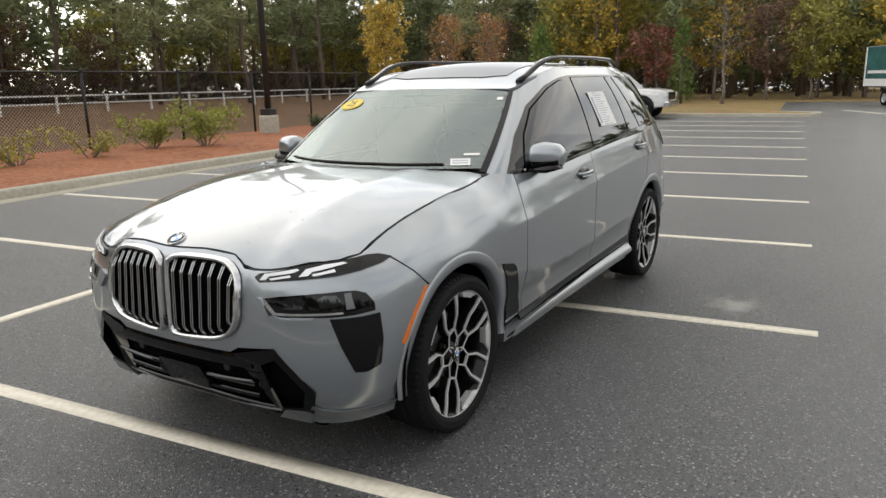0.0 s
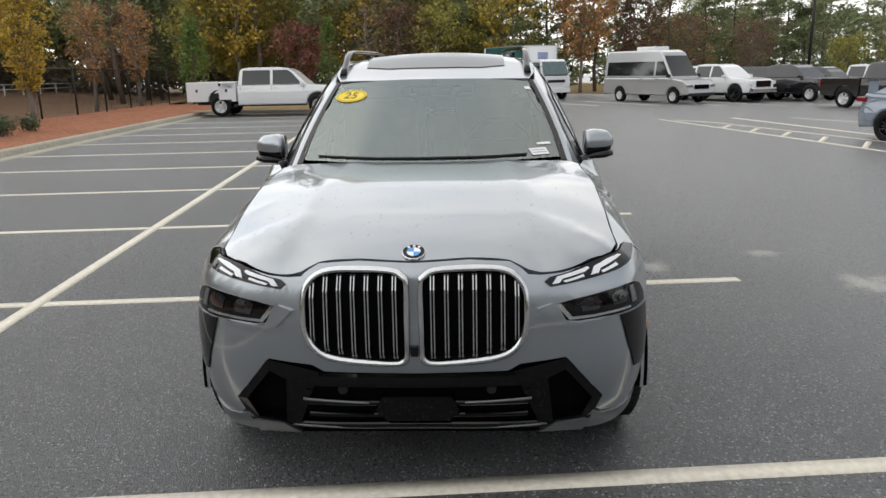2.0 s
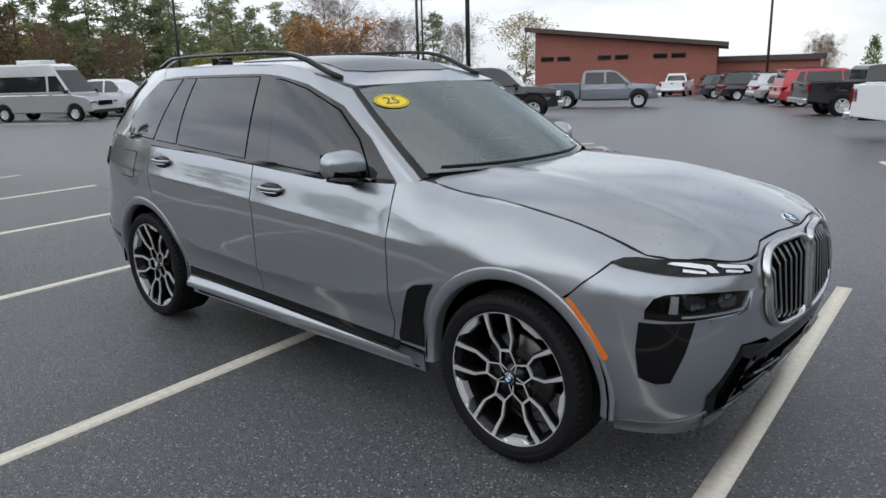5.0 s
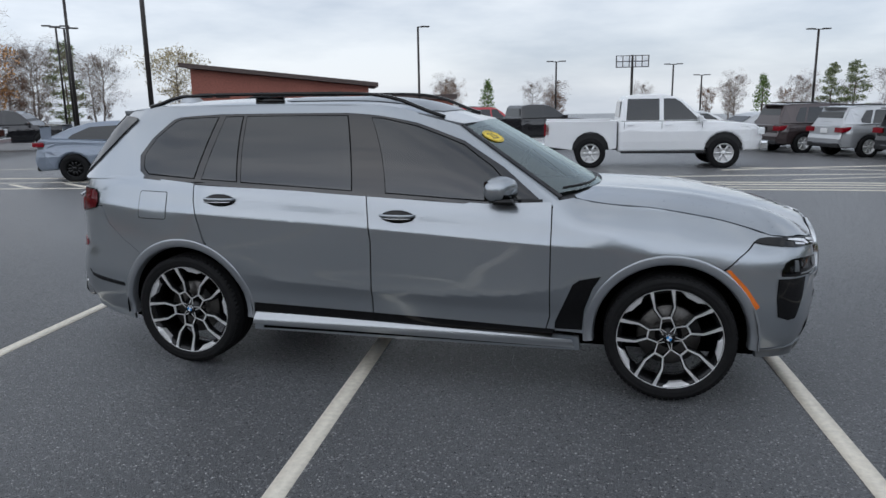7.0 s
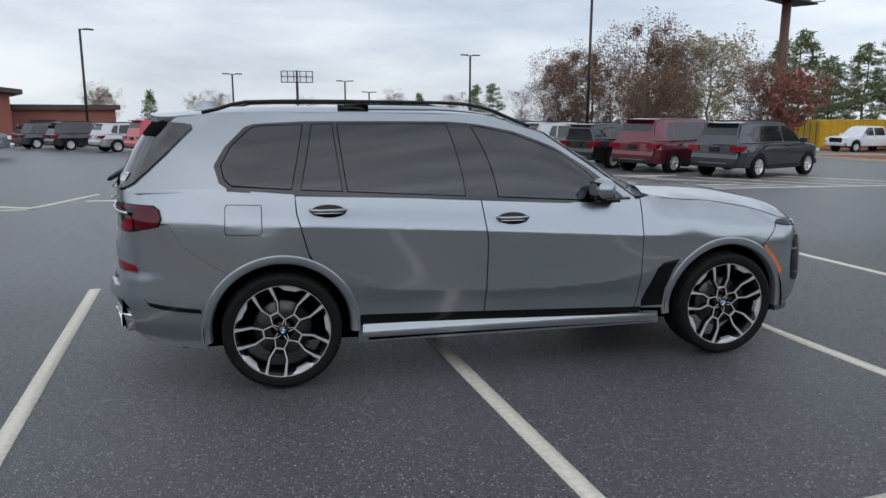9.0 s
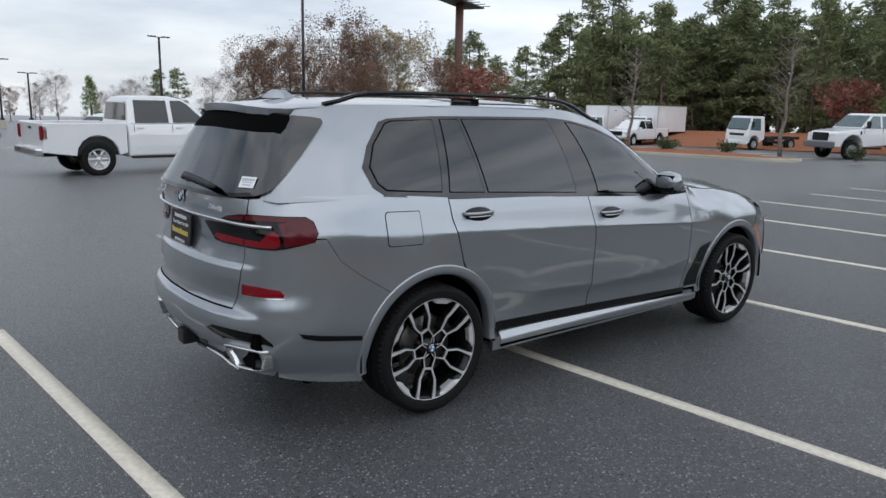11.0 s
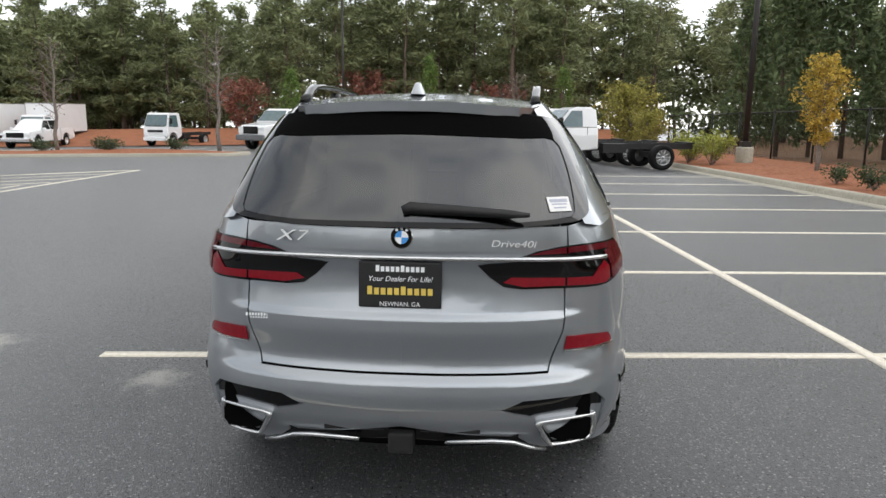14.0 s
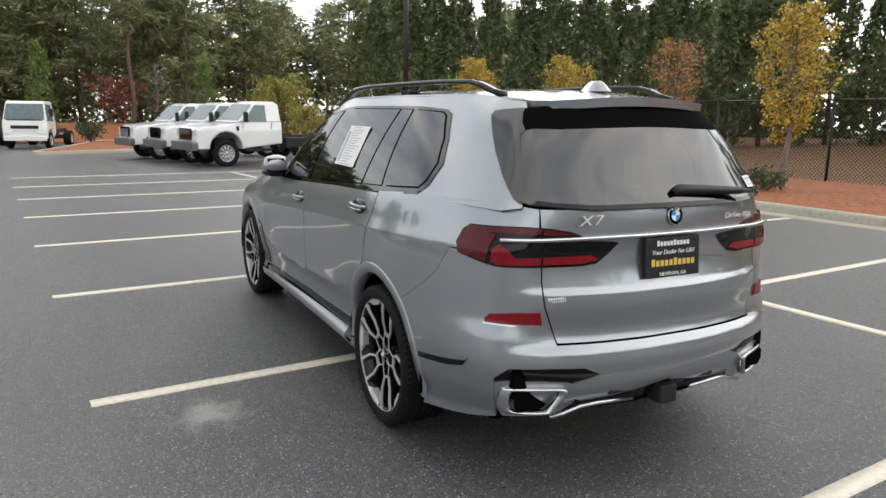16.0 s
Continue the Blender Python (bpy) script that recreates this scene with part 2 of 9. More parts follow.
def add_sweep(bm, path, section, closed=False, up=(0, 0, 1), scales=None):
    """Sweep a closed section of (a, b) along path points; a lies sideways, b along up."""
    pts = [Vector(p) for p in path]
    rings = []
    for i, p in enumerate(pts):
        if closed:
            t = pts[(i + 1) % len(pts)] - pts[i - 1]
        else:
            t = pts[min(i + 1, len(pts) - 1)] - pts[max(i - 1, 0)]
        t.normalize()
        side = t.cross(Vector(up))
        side.normalize()
        u = side.cross(t)
        k = scales[i] if scales else 1.0
        rings.append([bm.verts.new(p + side * a * k + u * b * k) for a, b in section])
    n = len(section)
    m = len(rings)
    for i in range(m if closed else m - 1):
        a, b = rings[i], rings[(i + 1) % m]
        for k in range(n):
            bm.faces.new((a[k], a[(k + 1) % n], b[(k + 1) % n], b[k]))
    if not closed:
        bm.faces.new(rings[0][::-1])
        bm.faces.new(rings[-1])


def circle_section(r, n=8, squash=1.0):
    return [(r * math.cos(2 * math.pi * k / n), r * squash * math.sin(2 * math.pi * k / n)) for k in range(n)]


def sheet(name, poly, fn, su=0.05, sv=0.05, rim=0.012, lift=0.0, flip=1, cuts=()):
    """A curved panel: a flat outline poly, gridded, laid on the surface fn(u, v), with its edge turned in by rim."""
    bm = bmesh.new()
    bm.faces.new([bm.verts.new((u, v, 0)) for u, v in poly])
    bm.normal_update()
    bmesh.ops.triangulate(bm, faces=bm.faces[:], ngon_method="EAR_CLIP")
    us, vs = [p[0] for p in poly], [p[1] for p in poly]
    for lo, hi, st, no in ((min(us), max(us), su, (1, 0, 0)), (min(vs), max(vs), sv, (0, 1, 0))):
        k = max(1, int(math.ceil((hi - lo) / st)))
        for i in range(1, k):
            c = lo + (hi - lo) * i / k
            bmesh.ops.bisect_plane(bm, geom=bm.verts[:] + bm.edges[:] + bm.faces[:], dist=1e-5, plane_co=(c * no[0], c * no[1], 0), plane_no=no)
    for c in cuts:
        bmesh.ops.bisect_plane(bm, geom=bm.verts[:] + bm.edges[:] + bm.faces[:], dist=1e-5, plane_co=(0, c, 0), plane_no=(0, 1, 0))
    bmesh.ops.remove_doubles(bm, verts=bm.verts[:], dist=1e-5)
    bm.verts.index_update()
    co, nor = [], []
    e = 0.004
    for v in bm.verts:
        a, b = v.co.x, v.co.y
        du = Vector(fn(a + e, b)) - Vector(fn(a - e, b))
        dv = Vector(fn(a, b + e)) - Vector(fn(a, b - e))
        nn = du.cross(dv) * flip
        nn.normalize()
        co.append(Vector(fn(a, b)) + nn * lift)
        nor.append(nn)
    faces = []
    for f in bm.faces:
        ids = [v.index for v in f.verts]
        g = (co[ids[1]] - co[ids[0]]).cross(co[ids[2]] - co[ids[0]])
        if g.dot(nor[ids[0]]) < 0:
            ids.reverse()
        faces.append(ids)
    if rim:
        for ed in bm.edges:
            if ed.is_boundary:
                i, j = ed.verts[0].index, ed.verts[1].index
                f = ed.link_faces[0]
                mid = sum((co[v.index] for v in f.verts), Vector()) / len(f.verts)
                d = co[j] - co[i]
                out = d.cross(nor[i])
                if out.length < 1e-9:
                    continue
                out.normalize()
                if out.dot((co[i] + co[j]) / 2 - mid) < 0:
                    out = -out
                k = len(co)
                co += [co[i].copy(), co[j].copy(), co[j] - nor[j] * rim, co[i] - nor[i] * rim]
                nor += [out] * 4
                q = [k, k + 1, k + 2, k + 3]
                if (co[k + 1] - co[k]).cross(co[k + 2] - co[k]).dot(out) < 0:
                    q.reverse()
                faces.append(q)
    bm.free()
    me = bpy.data.meshes.new(name)
    me.from_pydata([tuple(c) for c in co], [], faces)
    me.polygons.foreach_set("use_smooth", [True] * len(me.polygons))
    me.update()
    me.normals_split_custom_set_from_vertices([tuple(v) for v in nor])
    return me


def mirrored(me, name):
    """The same mesh on the other side of the car."""
    co = [(v.co.x, -v.co.y, v.co.z) for v in me.vertices]
    nor = [None] * len(co)
    for lp, cn in zip(me.loops, me.corner_normals):
        nor[lp.vertex_index] = (cn.vector.x, -cn.vector.y, cn.vector.z)
    out = bpy.data.meshes.new(name)
    out.from_pydata(co, [], [list(p.vertices)[::-1] for p in me.polygons])
    out.polygons.foreach_set("use_smooth", [True] * len(out.polygons))
    out.update()
    out.normals_split_custom_set_from_vertices([v or (0, 0, 1) for v in nor])
    return out


def text_part(name, words, size, m, material, parent, label="", depth=0.002, shear=0.0, align="CENTER", space=1.0):
    """Raised lettering as a mesh of its own."""
    c = bpy.data.curves.new(name, "FONT")
    c.body, c.size, c.extrude, c.shear, c.align_x, c.align_y, c.space_character = words, size, depth, shear, align, "CENTER", space
    tmp = bpy.data.objects.new(name, c)
    scene.collection.objects.link(tmp)
    me = bpy.data.meshes.new_from_object(tmp.evaluated_get(bpy.context.evaluated_depsgraph_get()))
    bpy.data.objects.remove(tmp)
    bpy.data.curves.remove(c)
    me.name = name
    me.transform(m)
    me.materials.clear()
    return put(name, me, material, parent, label, True)


# the painted bays lie turned by a few degrees to the car, which gives the axes
BAY = Matrix.Rotation(radians(5.26), 4, "Z") @ Matrix.Translation((-0.136, -0.062, 0))
BAY_W, BAY_0, SPINE_Y, OPEN_Y, KERB_Y = 2.70, -0.30, -2.95, 2.45, -8.76


def fall(x, y):
    """The lot falls gently away for drainage."""
    def soft(v):
        return 0.0 if v <= 0 else v * v / (v + 6.0)
    return -0.021 * soft(y - 4) - 0.016 * soft(x - 5) - 0.005 * soft(-x - 6)


def bay(x, y, z=0.0):
    p = BAY @ Vector((x, y, 0))
    return Vector((p.x, p.y, fall(p.x, p.y) + z))

# ---- the large grey car ----
def spline(points, per=14):
    """A smooth dense line through the given points."""
    out = []
    n = len(points)
    for i in range(n - 1):
        p0, p1, p2, p3 = (Vector(points[max(i - 1, 0)]), Vector(points[i]), Vector(points[i + 1]), Vector(points[min(i + 2, n - 1)]))
        for k in range(per):
            t = k / per
            out.append(0.5 * ((2 * p1) + (p2 - p0) * t + (2 * p0 - 5 * p1 + 4 * p2 - p3) * t * t + (3 * p1 - p0 - 3 * p2 + p3) * t ** 3))
    out.append(Vector(points[-1]))
    return out


HUB_X, HUB_Z, WHEEL_Z = 1.5525, 0.385, 0.380
PLAN = spline([(2.425, -0.05), (2.425, 0.05), (2.418, 0.25), (2.392, 0.48), (2.335, 0.68), (2.225, 0.84), (2.03, 0.935), (1.74, 0.965), (1.40, 0.975),
               (0.9, 0.982), (0.2, 0.978), (-0.7, 0.98), (-1.3, 0.99), (-1.7, 0.992), (-2.02, 0.962), (-2.28, 0.905), (-2.45, 0.82),
               (-2.57, 0.66), (-2.64, 0.45), (-2.675, 0.2), (-2.68, 0.05), (-2.68, -0.05)])
PLAN_S = [0.0]
for a, b in zip(PLAN, PLAN[1:]):
    PLAN_S.append(PLAN_S[-1] + (b - a).length)
PLAN_SA, PLAN_X, PLAN_Y = np.array(PLAN_S), np.array([p.x for p in PLAN]), np.array([p.y for p in PLAN])


def s_front(y):
    k = int(np.argmax(PLAN_Y > 0.97))
    return float(np.interp(y, PLAN_Y[:k], PLAN_SA[:k]))


def s_side(x):
    return float(np.interp(-x, -PLAN_X, PLAN_SA))


def s_rear(y):
    k = int(np.argmax(PLAN_X < -2.0))
    return float(np.interp(-y, -PLAN_Y[k:], PLAN_SA[k:]))


# how far the skin lies from the plan line, by height, at stations round the car
SKIN = [(s_front(0.0), [(0.28, -0.14), (0.36, -0.06), (0.46, -0.02), (0.60, 0.0), (0.80, -0.005), (0.93, -0.015), (0.97, -0.03), (1.01, -0.065), (1.06, -0.13)]),
        (s_front(0.45), [(0.28, -0.12), (0.36, -0.05), (0.46, -0.015), (0.60, 0.0), (0.78, -0.005), (0.90, -0.03), (0.95, -0.05), (1.0, -0.09), (1.06, -0.16)]),
        (s_front(0.80), [(0.30, -0.07), (0.40, -0.02), (0.55, 0.0), (0.75, -0.012), (0.85, -0.032), (0.90, -0.056), (0.95, -0.098), (1.0, -0.155), (1.06, -0.24)]),
        (s_side(1.88), [(0.30, -0.05), (0.45, -0.015), (0.65, 0.0), (0.80, -0.006), (0.88, -0.024), (0.93, -0.046), (0.97, -0.080), (1.02, -0.135), (1.06, -0.18)]),
        (s_side(1.55), [(0.30, -0.03), (0.50, -0.01), (0.72, 0.0), (0.86, -0.006), (0.93, -0.030), (1.0, -0.072), (1.06, -0.124), (1.10, -0.17)]),
        (s_side(1.15), [(0.30, -0.03), (0.45, -0.03), (0.62, -0.018), (0.80, -0.004), (0.90, -0.004), (0.98, -0.022), (1.06, -0.062), (1.13, -0.13), (1.17, -0.20)]),
        (s_side(0.80), [(0.30, -0.02), (0.40, -0.045), (0.50, -0.042), (0.60, -0.028), (0.78, -0.006), (0.92, 0.0), (0.97, -0.016), (1.08, -0.052), (1.16, -0.09), (1.2, -0.13)]),
        (s_side(-0.2), [(0.30, -0.02), (0.40, -0.048), (0.52, -0.044), (0.62, -0.028), (0.80, -0.006), (0.98, 0.0), (1.02, -0.014), (1.12, -0.048), (1.2, -0.085)]),
        (s_side(-1.1), [(0.30, -0.02), (0.42, -0.045), (0.55, -0.035), (0.68, -0.018), (0.82, -0.004), (1.03, 0.0), (1.07, -0.012), (1.17, -0.045), (1.26, -0.085)]),
        (s_side(-1.6), [(0.30, -0.04), (0.50, -0.006), (0.75, 0.0), (0.86, -0.004), (0.96, -0.014), (1.05, -0.027), (1.10, -0.044), (1.19, -0.074), (1.30, -0.122)]),
        (s_side(-2.1), [(0.34, -0.05), (0.48, -0.01), (0.62, 0.0), (0.80, -0.010), (0.95, -0.022), (1.075, -0.036), (1.12, -0.051), (1.20, -0.080), (1.30, -0.126)]),
        (s_rear(0.80), [(0.36, -0.07), (0.48, -0.015), (0.60, 0.0), (0.70, -0.01), (0.80, -0.035), (1.0, -0.043), (1.075, -0.047), (1.12, -0.060), (1.20, -0.086), (1.30, -0.125)]),
        (s_rear(0.58), [(0.38, -0.08), (0.50, -0.02), (0.60, 0.0), (0.650, -0.006), (0.690, -0.045), (0.74, -0.058), (0.85, -0.048), (0.895, -0.050), (0.925, -0.066), (1.06, -0.085), (1.13, -0.078), (1.25, -0.088), (1.30, -0.11)]),
        (s_rear(0.0), [(0.40, -0.08), (0.50, -0.02), (0.60, 0.0), (0.650, -0.006), (0.690, -0.045), (0.74, -0.058), (0.85, -0.048), (0.895, -0.050), (0.925, -0.070), (1.05, -0.098), (1.125, -0.088), (1.155, -0.075), (1.25, -0.088), (1.30, -0.11)])]


CREASE = [(-2.3, 1.085), (-1.6, 1.05), (-1.1, 1.02), (-0.2, 0.972), (0.85, 0.908), (1.3, 0.885)]
S_F, S_R, S_B = s_side(1.10), s_side(-1.42), s_side(-2.36)


LOW_CREASE = [(-1.2, 0.66), (-0.9, 0.625), (-0.4, 0.585), (0.1, 0.570), (0.5, 0.585), (0.8, 0.625), (1.0, 0.67)]


def door_skin(s, z):
    """Door flanks: hollow above the sill with a low crease, full up to a sharp crease, then leaning in."""
    xs = float(np.interp(s, PLAN_SA, PLAN_X))
    dz = z - shape(LOW_CREASE, xs)
    low = 0.017 * (math.exp(-dz / 0.075) if dz > 0 else math.exp(dz / 0.06)) * smooth(1.05, 0.7, xs) * smooth(-1.2, -0.8, xs)
    zc = float(np.interp(np.interp(s, PLAN_SA, PLAN_X), [c[0] for c in CREASE], [c[1] for c in CREASE]))
    if z < zc:
        return low + shape([(0.0, -0.02), (0.13, -0.046), (0.30, -0.040), (0.44, -0.020), (0.60, -0.008), (0.80, -0.002), (1.0, 0.0)], (z - 0.30) / (zc - 0.30))
    return shape([(0.0, 0.0), (0.05, -0.017), (0.14, -0.044), (0.22, -0.074), (0.28, -0.105)], z - zc)


# the bonnet's shut line, to which the wings roll over: (x, y, z)
SEAM = [(0.98, 0.80, 1.170), (1.10, 0.797, 1.140), (1.20, 0.802, 1.131), (1.40, 0.801, 1.118), (1.50, 0.799, 1.106), (1.60, 0.795, 1.090), (1.70, 0.791, 1.073), (1.80, 0.787, 1.055), (1.90, 0.780, 1.030), (2.0, 0.771, 1.001), (2.1, 0.760, 0.972)]


def seam(x):
    return [shape([(p[0], p[k]) for p in SEAM], x) for k in (1, 2)]


def skin(s, z):
    """The lower body's skin on the driver's side, its wings rolled over to the bonnet's shut line."""
    p = body(s, z)
    if 0.87 < p[0] < 2.3 and s < S_F + 0.3 and z > 0.85:
        ys, zs = seam(p[0])
        k = (z - zs + 0.17) / 0.17
        if k > 0:
            f = smooth(0.87, 1.05, p[0]) * smooth(2.2, 1.98, p[0])
            return (p[0], p[1] - (body(s, zs)[1] - ys) * f * min(k, 1.15) ** 2, z)
    return p


def body(s, z):
    """The lower body before its wings are shaped."""
    i = 0
    while i < len(SKIN) - 2 and SKIN[i + 1][0] < s:
        i += 1
    k = smooth(SKIN[i][0], SKIN[i + 1][0], s)
    d = shape(SKIN[i][1], z) * (1 - k) + shape(SKIN[i + 1][1], z) * k
    if S_F - 0.25 < s < S_B:
        zc = float(np.interp(np.interp(s, PLAN_SA, PLAN_X), [c[0] for c in CREASE], [c[1] for c in CREASE]))
        w = smooth(S_F - 0.25, S_F + 0.15, s) * smooth(S_R + 0.25, S_R - 0.15, s)
        if z <= zc or s < S_F + 0.3:
            d = d * (1 - w) + door_skin(s, z) * w
        else:
            low = (shape(SKIN[i][1], zc) * (1 - k) + shape(SKIN[i + 1][1], zc) * k) * (1 - w)
            v = smooth(S_B, S_B - 0.55, s)
            d = d * (1 - v) + (low + door_skin(s, z)) * v
    x, y = float(np.interp(s, PLAN_SA, PLAN_X)), float(np.interp(s, PLAN_SA, PLAN_Y))
    e = 0.02
    tx = float(np.interp(s + e, PLAN_SA, PLAN_X) - np.interp(s - e, PLAN_SA, PLAN_X))
    ty = float(np.interp(s + e, PLAN_SA, PLAN_Y) - np.interp(s - e, PLAN_SA, PLAN_Y))
    q = math.hypot(tx, ty)
    return (x + (ty / q) * d, y - (tx / q) * d, z)


# greenhouse: waist line and roof edge, joined station by station
WAIST = spline([(1.12, -0.1, 1.17), (1.12, 0.1, 1.17), (1.07, 0.38, 1.17), (0.895, 0.735, 1.160), (0.865, 0.80, 1.125), (0.60, 0.888, 1.12), (-0.23, 0.90, 1.165),
                (-1.41, 0.895, 1.225), (-1.95, 0.862, 1.26), (-2.28, 0.79, 1.26), (-2.46, 0.685, 1.255), (-2.57, 0.42, 1.25), (-2.60, 0.1, 1.25), (-2.60, -0.1, 1.25)], 10)
EAVES = spline([(0.32, -0.1, 1.600), (0.32, 0.1, 1.600), (0.318, 0.32, 1.597), (0.275, 0.590, 1.584), (0.12, 0.636, 1.625), (-0.15, 0.642, 1.692), (-0.5, 0.638, 1.715),
                (-1.35, 0.605, 1.72), (-1.85, 0.560, 1.714), (-2.08, 0.520, 1.700), (-2.19, 0.468, 1.694), (-2.265, 0.31, 1.707), (-2.285, 0.1, 1.716), (-2.285, -0.1, 1.716)], 10)
WA, EA = np.array([tuple(p) for p in WAIST]), np.array([tuple(p) for p in EAVES])
UA = np.arange(len(WA)) / 10.0


def cabin(u, t):
    """The cabin's skin: u runs from the windscreen's middle (0.5) round to the tailgate's (12.5), t from waist to roof."""
    w = [float(np.interp(u, UA, WA[:, k])) for k in range(3)]
    r = [float(np.interp(u, UA, EA[:, k])) for k in range(3)]
    p = [w[k] * (1 - t) + r[k] * t for k in range(3)]
    k = smooth(7.4, 8.8, u)
    b = 0.028 * (4 * t * (1 - t) * (1 - k) + 6.75 * max(t, 0) ** 2 * (1 - t) * k) * (0.3 + 0.7 * smooth(2.6, 4.4, u))
    nx, ny = (p[0] + 0.6) * smooth(7.8, 10.2, u) if u > 6 else (p[0] - 0.2) * smooth(4.4, 2.8, u), p[1]
    q = math.hypot(nx, ny) or 1
    return (p[0] + nx / q * b, p[1] + ny / q * b, p[2] + (0.4 * b if u < 3 else 0))


def cabin_at(x, z):
    """Station and height on the cabin's side for a place seen from the side."""
    lo, hi = 2.2, 10.6
    for _ in range(40):
        u = (lo + hi) / 2
        w, r = [float(np.interp(u, UA, WA[:, k])) for k in (0, 2)], [float(np.interp(u, UA, EA[:, k])) for k in (0, 2)]
        t = (z - w[1]) / (r[1] - w[1])
        if w[0] * (1 - t) + r[0] * t > x:
            lo = u
        else:
            hi = u
    return (u, t)


def cabin_y(y, z, rear):
    """Station and height on the windscreen or the rear window for a place seen from ahead."""
    lo, hi = (7.0, 12.5) if rear else (0.5, 5.0)
    for _ in range(40):
        u = (lo + hi) / 2
        w, r = [float(np.interp(u, UA, WA[:, k])) for k in (1, 2)], [float(np.interp(u, UA, EA[:, k])) for k in (1, 2)]
        t = (z - w[1]) / (r[1] - w[1])
        yy = w[0] * (1 - t) + r[0] * t
        if (yy > y) == rear:
            lo = u
        else:
            hi = u
    return (u, t)


def arc(cx, cz, r, a0, a1, n=14):
    return [(cx + r * math.cos(radians(a0 + (a1 - a0) * k / n)), cz + r * math.sin(radians(a0 + (a1 - a0) * k / n))) for k in range(n + 1)]


def crease(s):
    return float(np.interp(np.interp(s, PLAN_SA, PLAN_X), [c[0] for c in CREASE], [c[1] for c in CREASE]))


def along(poly):
    """An outline of (s, z) measured from the flank's crease, so that the panel's grid follows it."""
    out = []
    for (a, z), (b, w) in zip(poly, poly[1:] + poly[:1]):
        n = max(1, int(abs(b - a) / 0.12))
        for k in range(n):
            q = a + (b - a) * k / n
            out.append((q, z + (w - z) * k / n - crease(q)))
    return out


def flank(s, v):
    return skin(s, v + crease(s))


def side(points):
    return [(s_side(x), z) for x, z in points]


def front(points):
    return [(s_front(y), z) for y, z in points]


def rear(points):
    return [(s_rear(y), z) for y, z in points]


suv = thing("sport_utility_car", Matrix(), "large grey metallic sport utility car parked across painted bays", "car")


def both(name, poly, fn, material, label="", **kw):
    """A panel on each side of the car."""
    me = sheet(name, poly, fn, **kw)
    a = put(name, me, material, suv, label)
    b = put(name, mirrored(me, name), material, suv, label)
    return a, b


def whole(name, poly, fn, material, label="", **kw):
    """A panel that spans the car's middle: the half outline and its mirror image, joined in one mesh."""
    me = sheet(name, poly, fn, **kw)
    mi = mirrored(me, name)
    co = [tuple(v.co) for v in me.vertices] + [tuple(v.co) for v in mi.vertices]
    k = len(me.vertices)
    nor = [None] * len(co)
    for src, off in ((me, 0), (mi, k)):
        for lp, cn in zip(src.loops, src.corner_normals):
            nor[lp.vertex_index + off] = tuple(cn.vector)
    faces = [list(p.vertices) for p in me.polygons] + [[v + k for v in p.vertices] for p in mi.polygons]
    out = bpy.data.meshes.new(name)
    out.from_pydata(co, [], faces)
    out.polygons.foreach_set("use_smooth", [True] * len(out.polygons))
    out.update()
    out.normals_split_custom_set_from_vertices(nor)
    return put(name, out, material, suv, label)


AR = 0.470
# inner shells behind the gaps, the floor and the wheel house liners, dark with painted-in shade
for s0, s1, zlo, zhi in ((0.0, s_side(2.02), 0.30, 0.95), (s_side(1.03), s_side(-1.03), 0.28, 1.12), (s_side(-2.05), PLAN_S[-1], 0.36, 1.22)):
    n = 24
    for sgn in (1, -1):
        inner = bmesh.new()
        rows_ = []
        for i in range(n + 1):
            s = s0 + (s1 - s0) * i / n
            rows_.append([inner.verts.new((q[0] * 0.985, sgn * q[1] * 0.965, q[2])) for q in (skin(s, zlo + (zhi - zlo) * j / 8) for j in range(9))])
        for a, b in zip(rows_, rows_[1:]):
            for j in range(8):
                inner.faces.new((a[j], a[j + 1], b[j + 1], b[j]))
        part("inner_panel", inner, M_SEAL_SHADE, suv)
part("underbody", box_bm(0.0, 0, 0.315, 4.4, 1.30, 0.21, 0.03), M_SEAL_SHADE, suv, "dark underbody")
part("floor_pan", box_bm(0.0, 0, 0.345, 2.05, 1.72, 0.13, 0.03), M_SEAL_SHADE, suv)
part("muffler", box_bm(-2.3, 0, 0.52, 0.45, 1.5, 0.16, 0.05), M_SEAL_SHADE, suv)
for hx in (HUB_X, -HUB_X):
    for sgn in (1, -1):
        inner = bmesh.new()
        n = 20
        ra, rb = [], []
        for k in range(n + 1):
            a = radians(-6 + 192 * k / n)
            ra.append(inner.verts.new((hx + 0.475 * math.cos(a), sgn * 0.95, HUB_Z + 0.475 * math.sin(a))))
            rb.append(inner.verts.new((hx + 0.475 * math.cos(a), sgn * 0.55, HUB_Z + 0.475 * math.sin(a))))
        for k in range(n):
            inner.faces.new((ra[k], ra[k + 1], rb[k + 1], rb[k]))
        inner.faces.new(rb)
        part("wheel_house_liner", inner, M_SEAL_SHADE, suv)

# side panels
belt = [(0.84, 1.085), (0.48, 1.125), (-0.23, 1.163), (-0.8, 1.195), (-1.43, 1.225)]
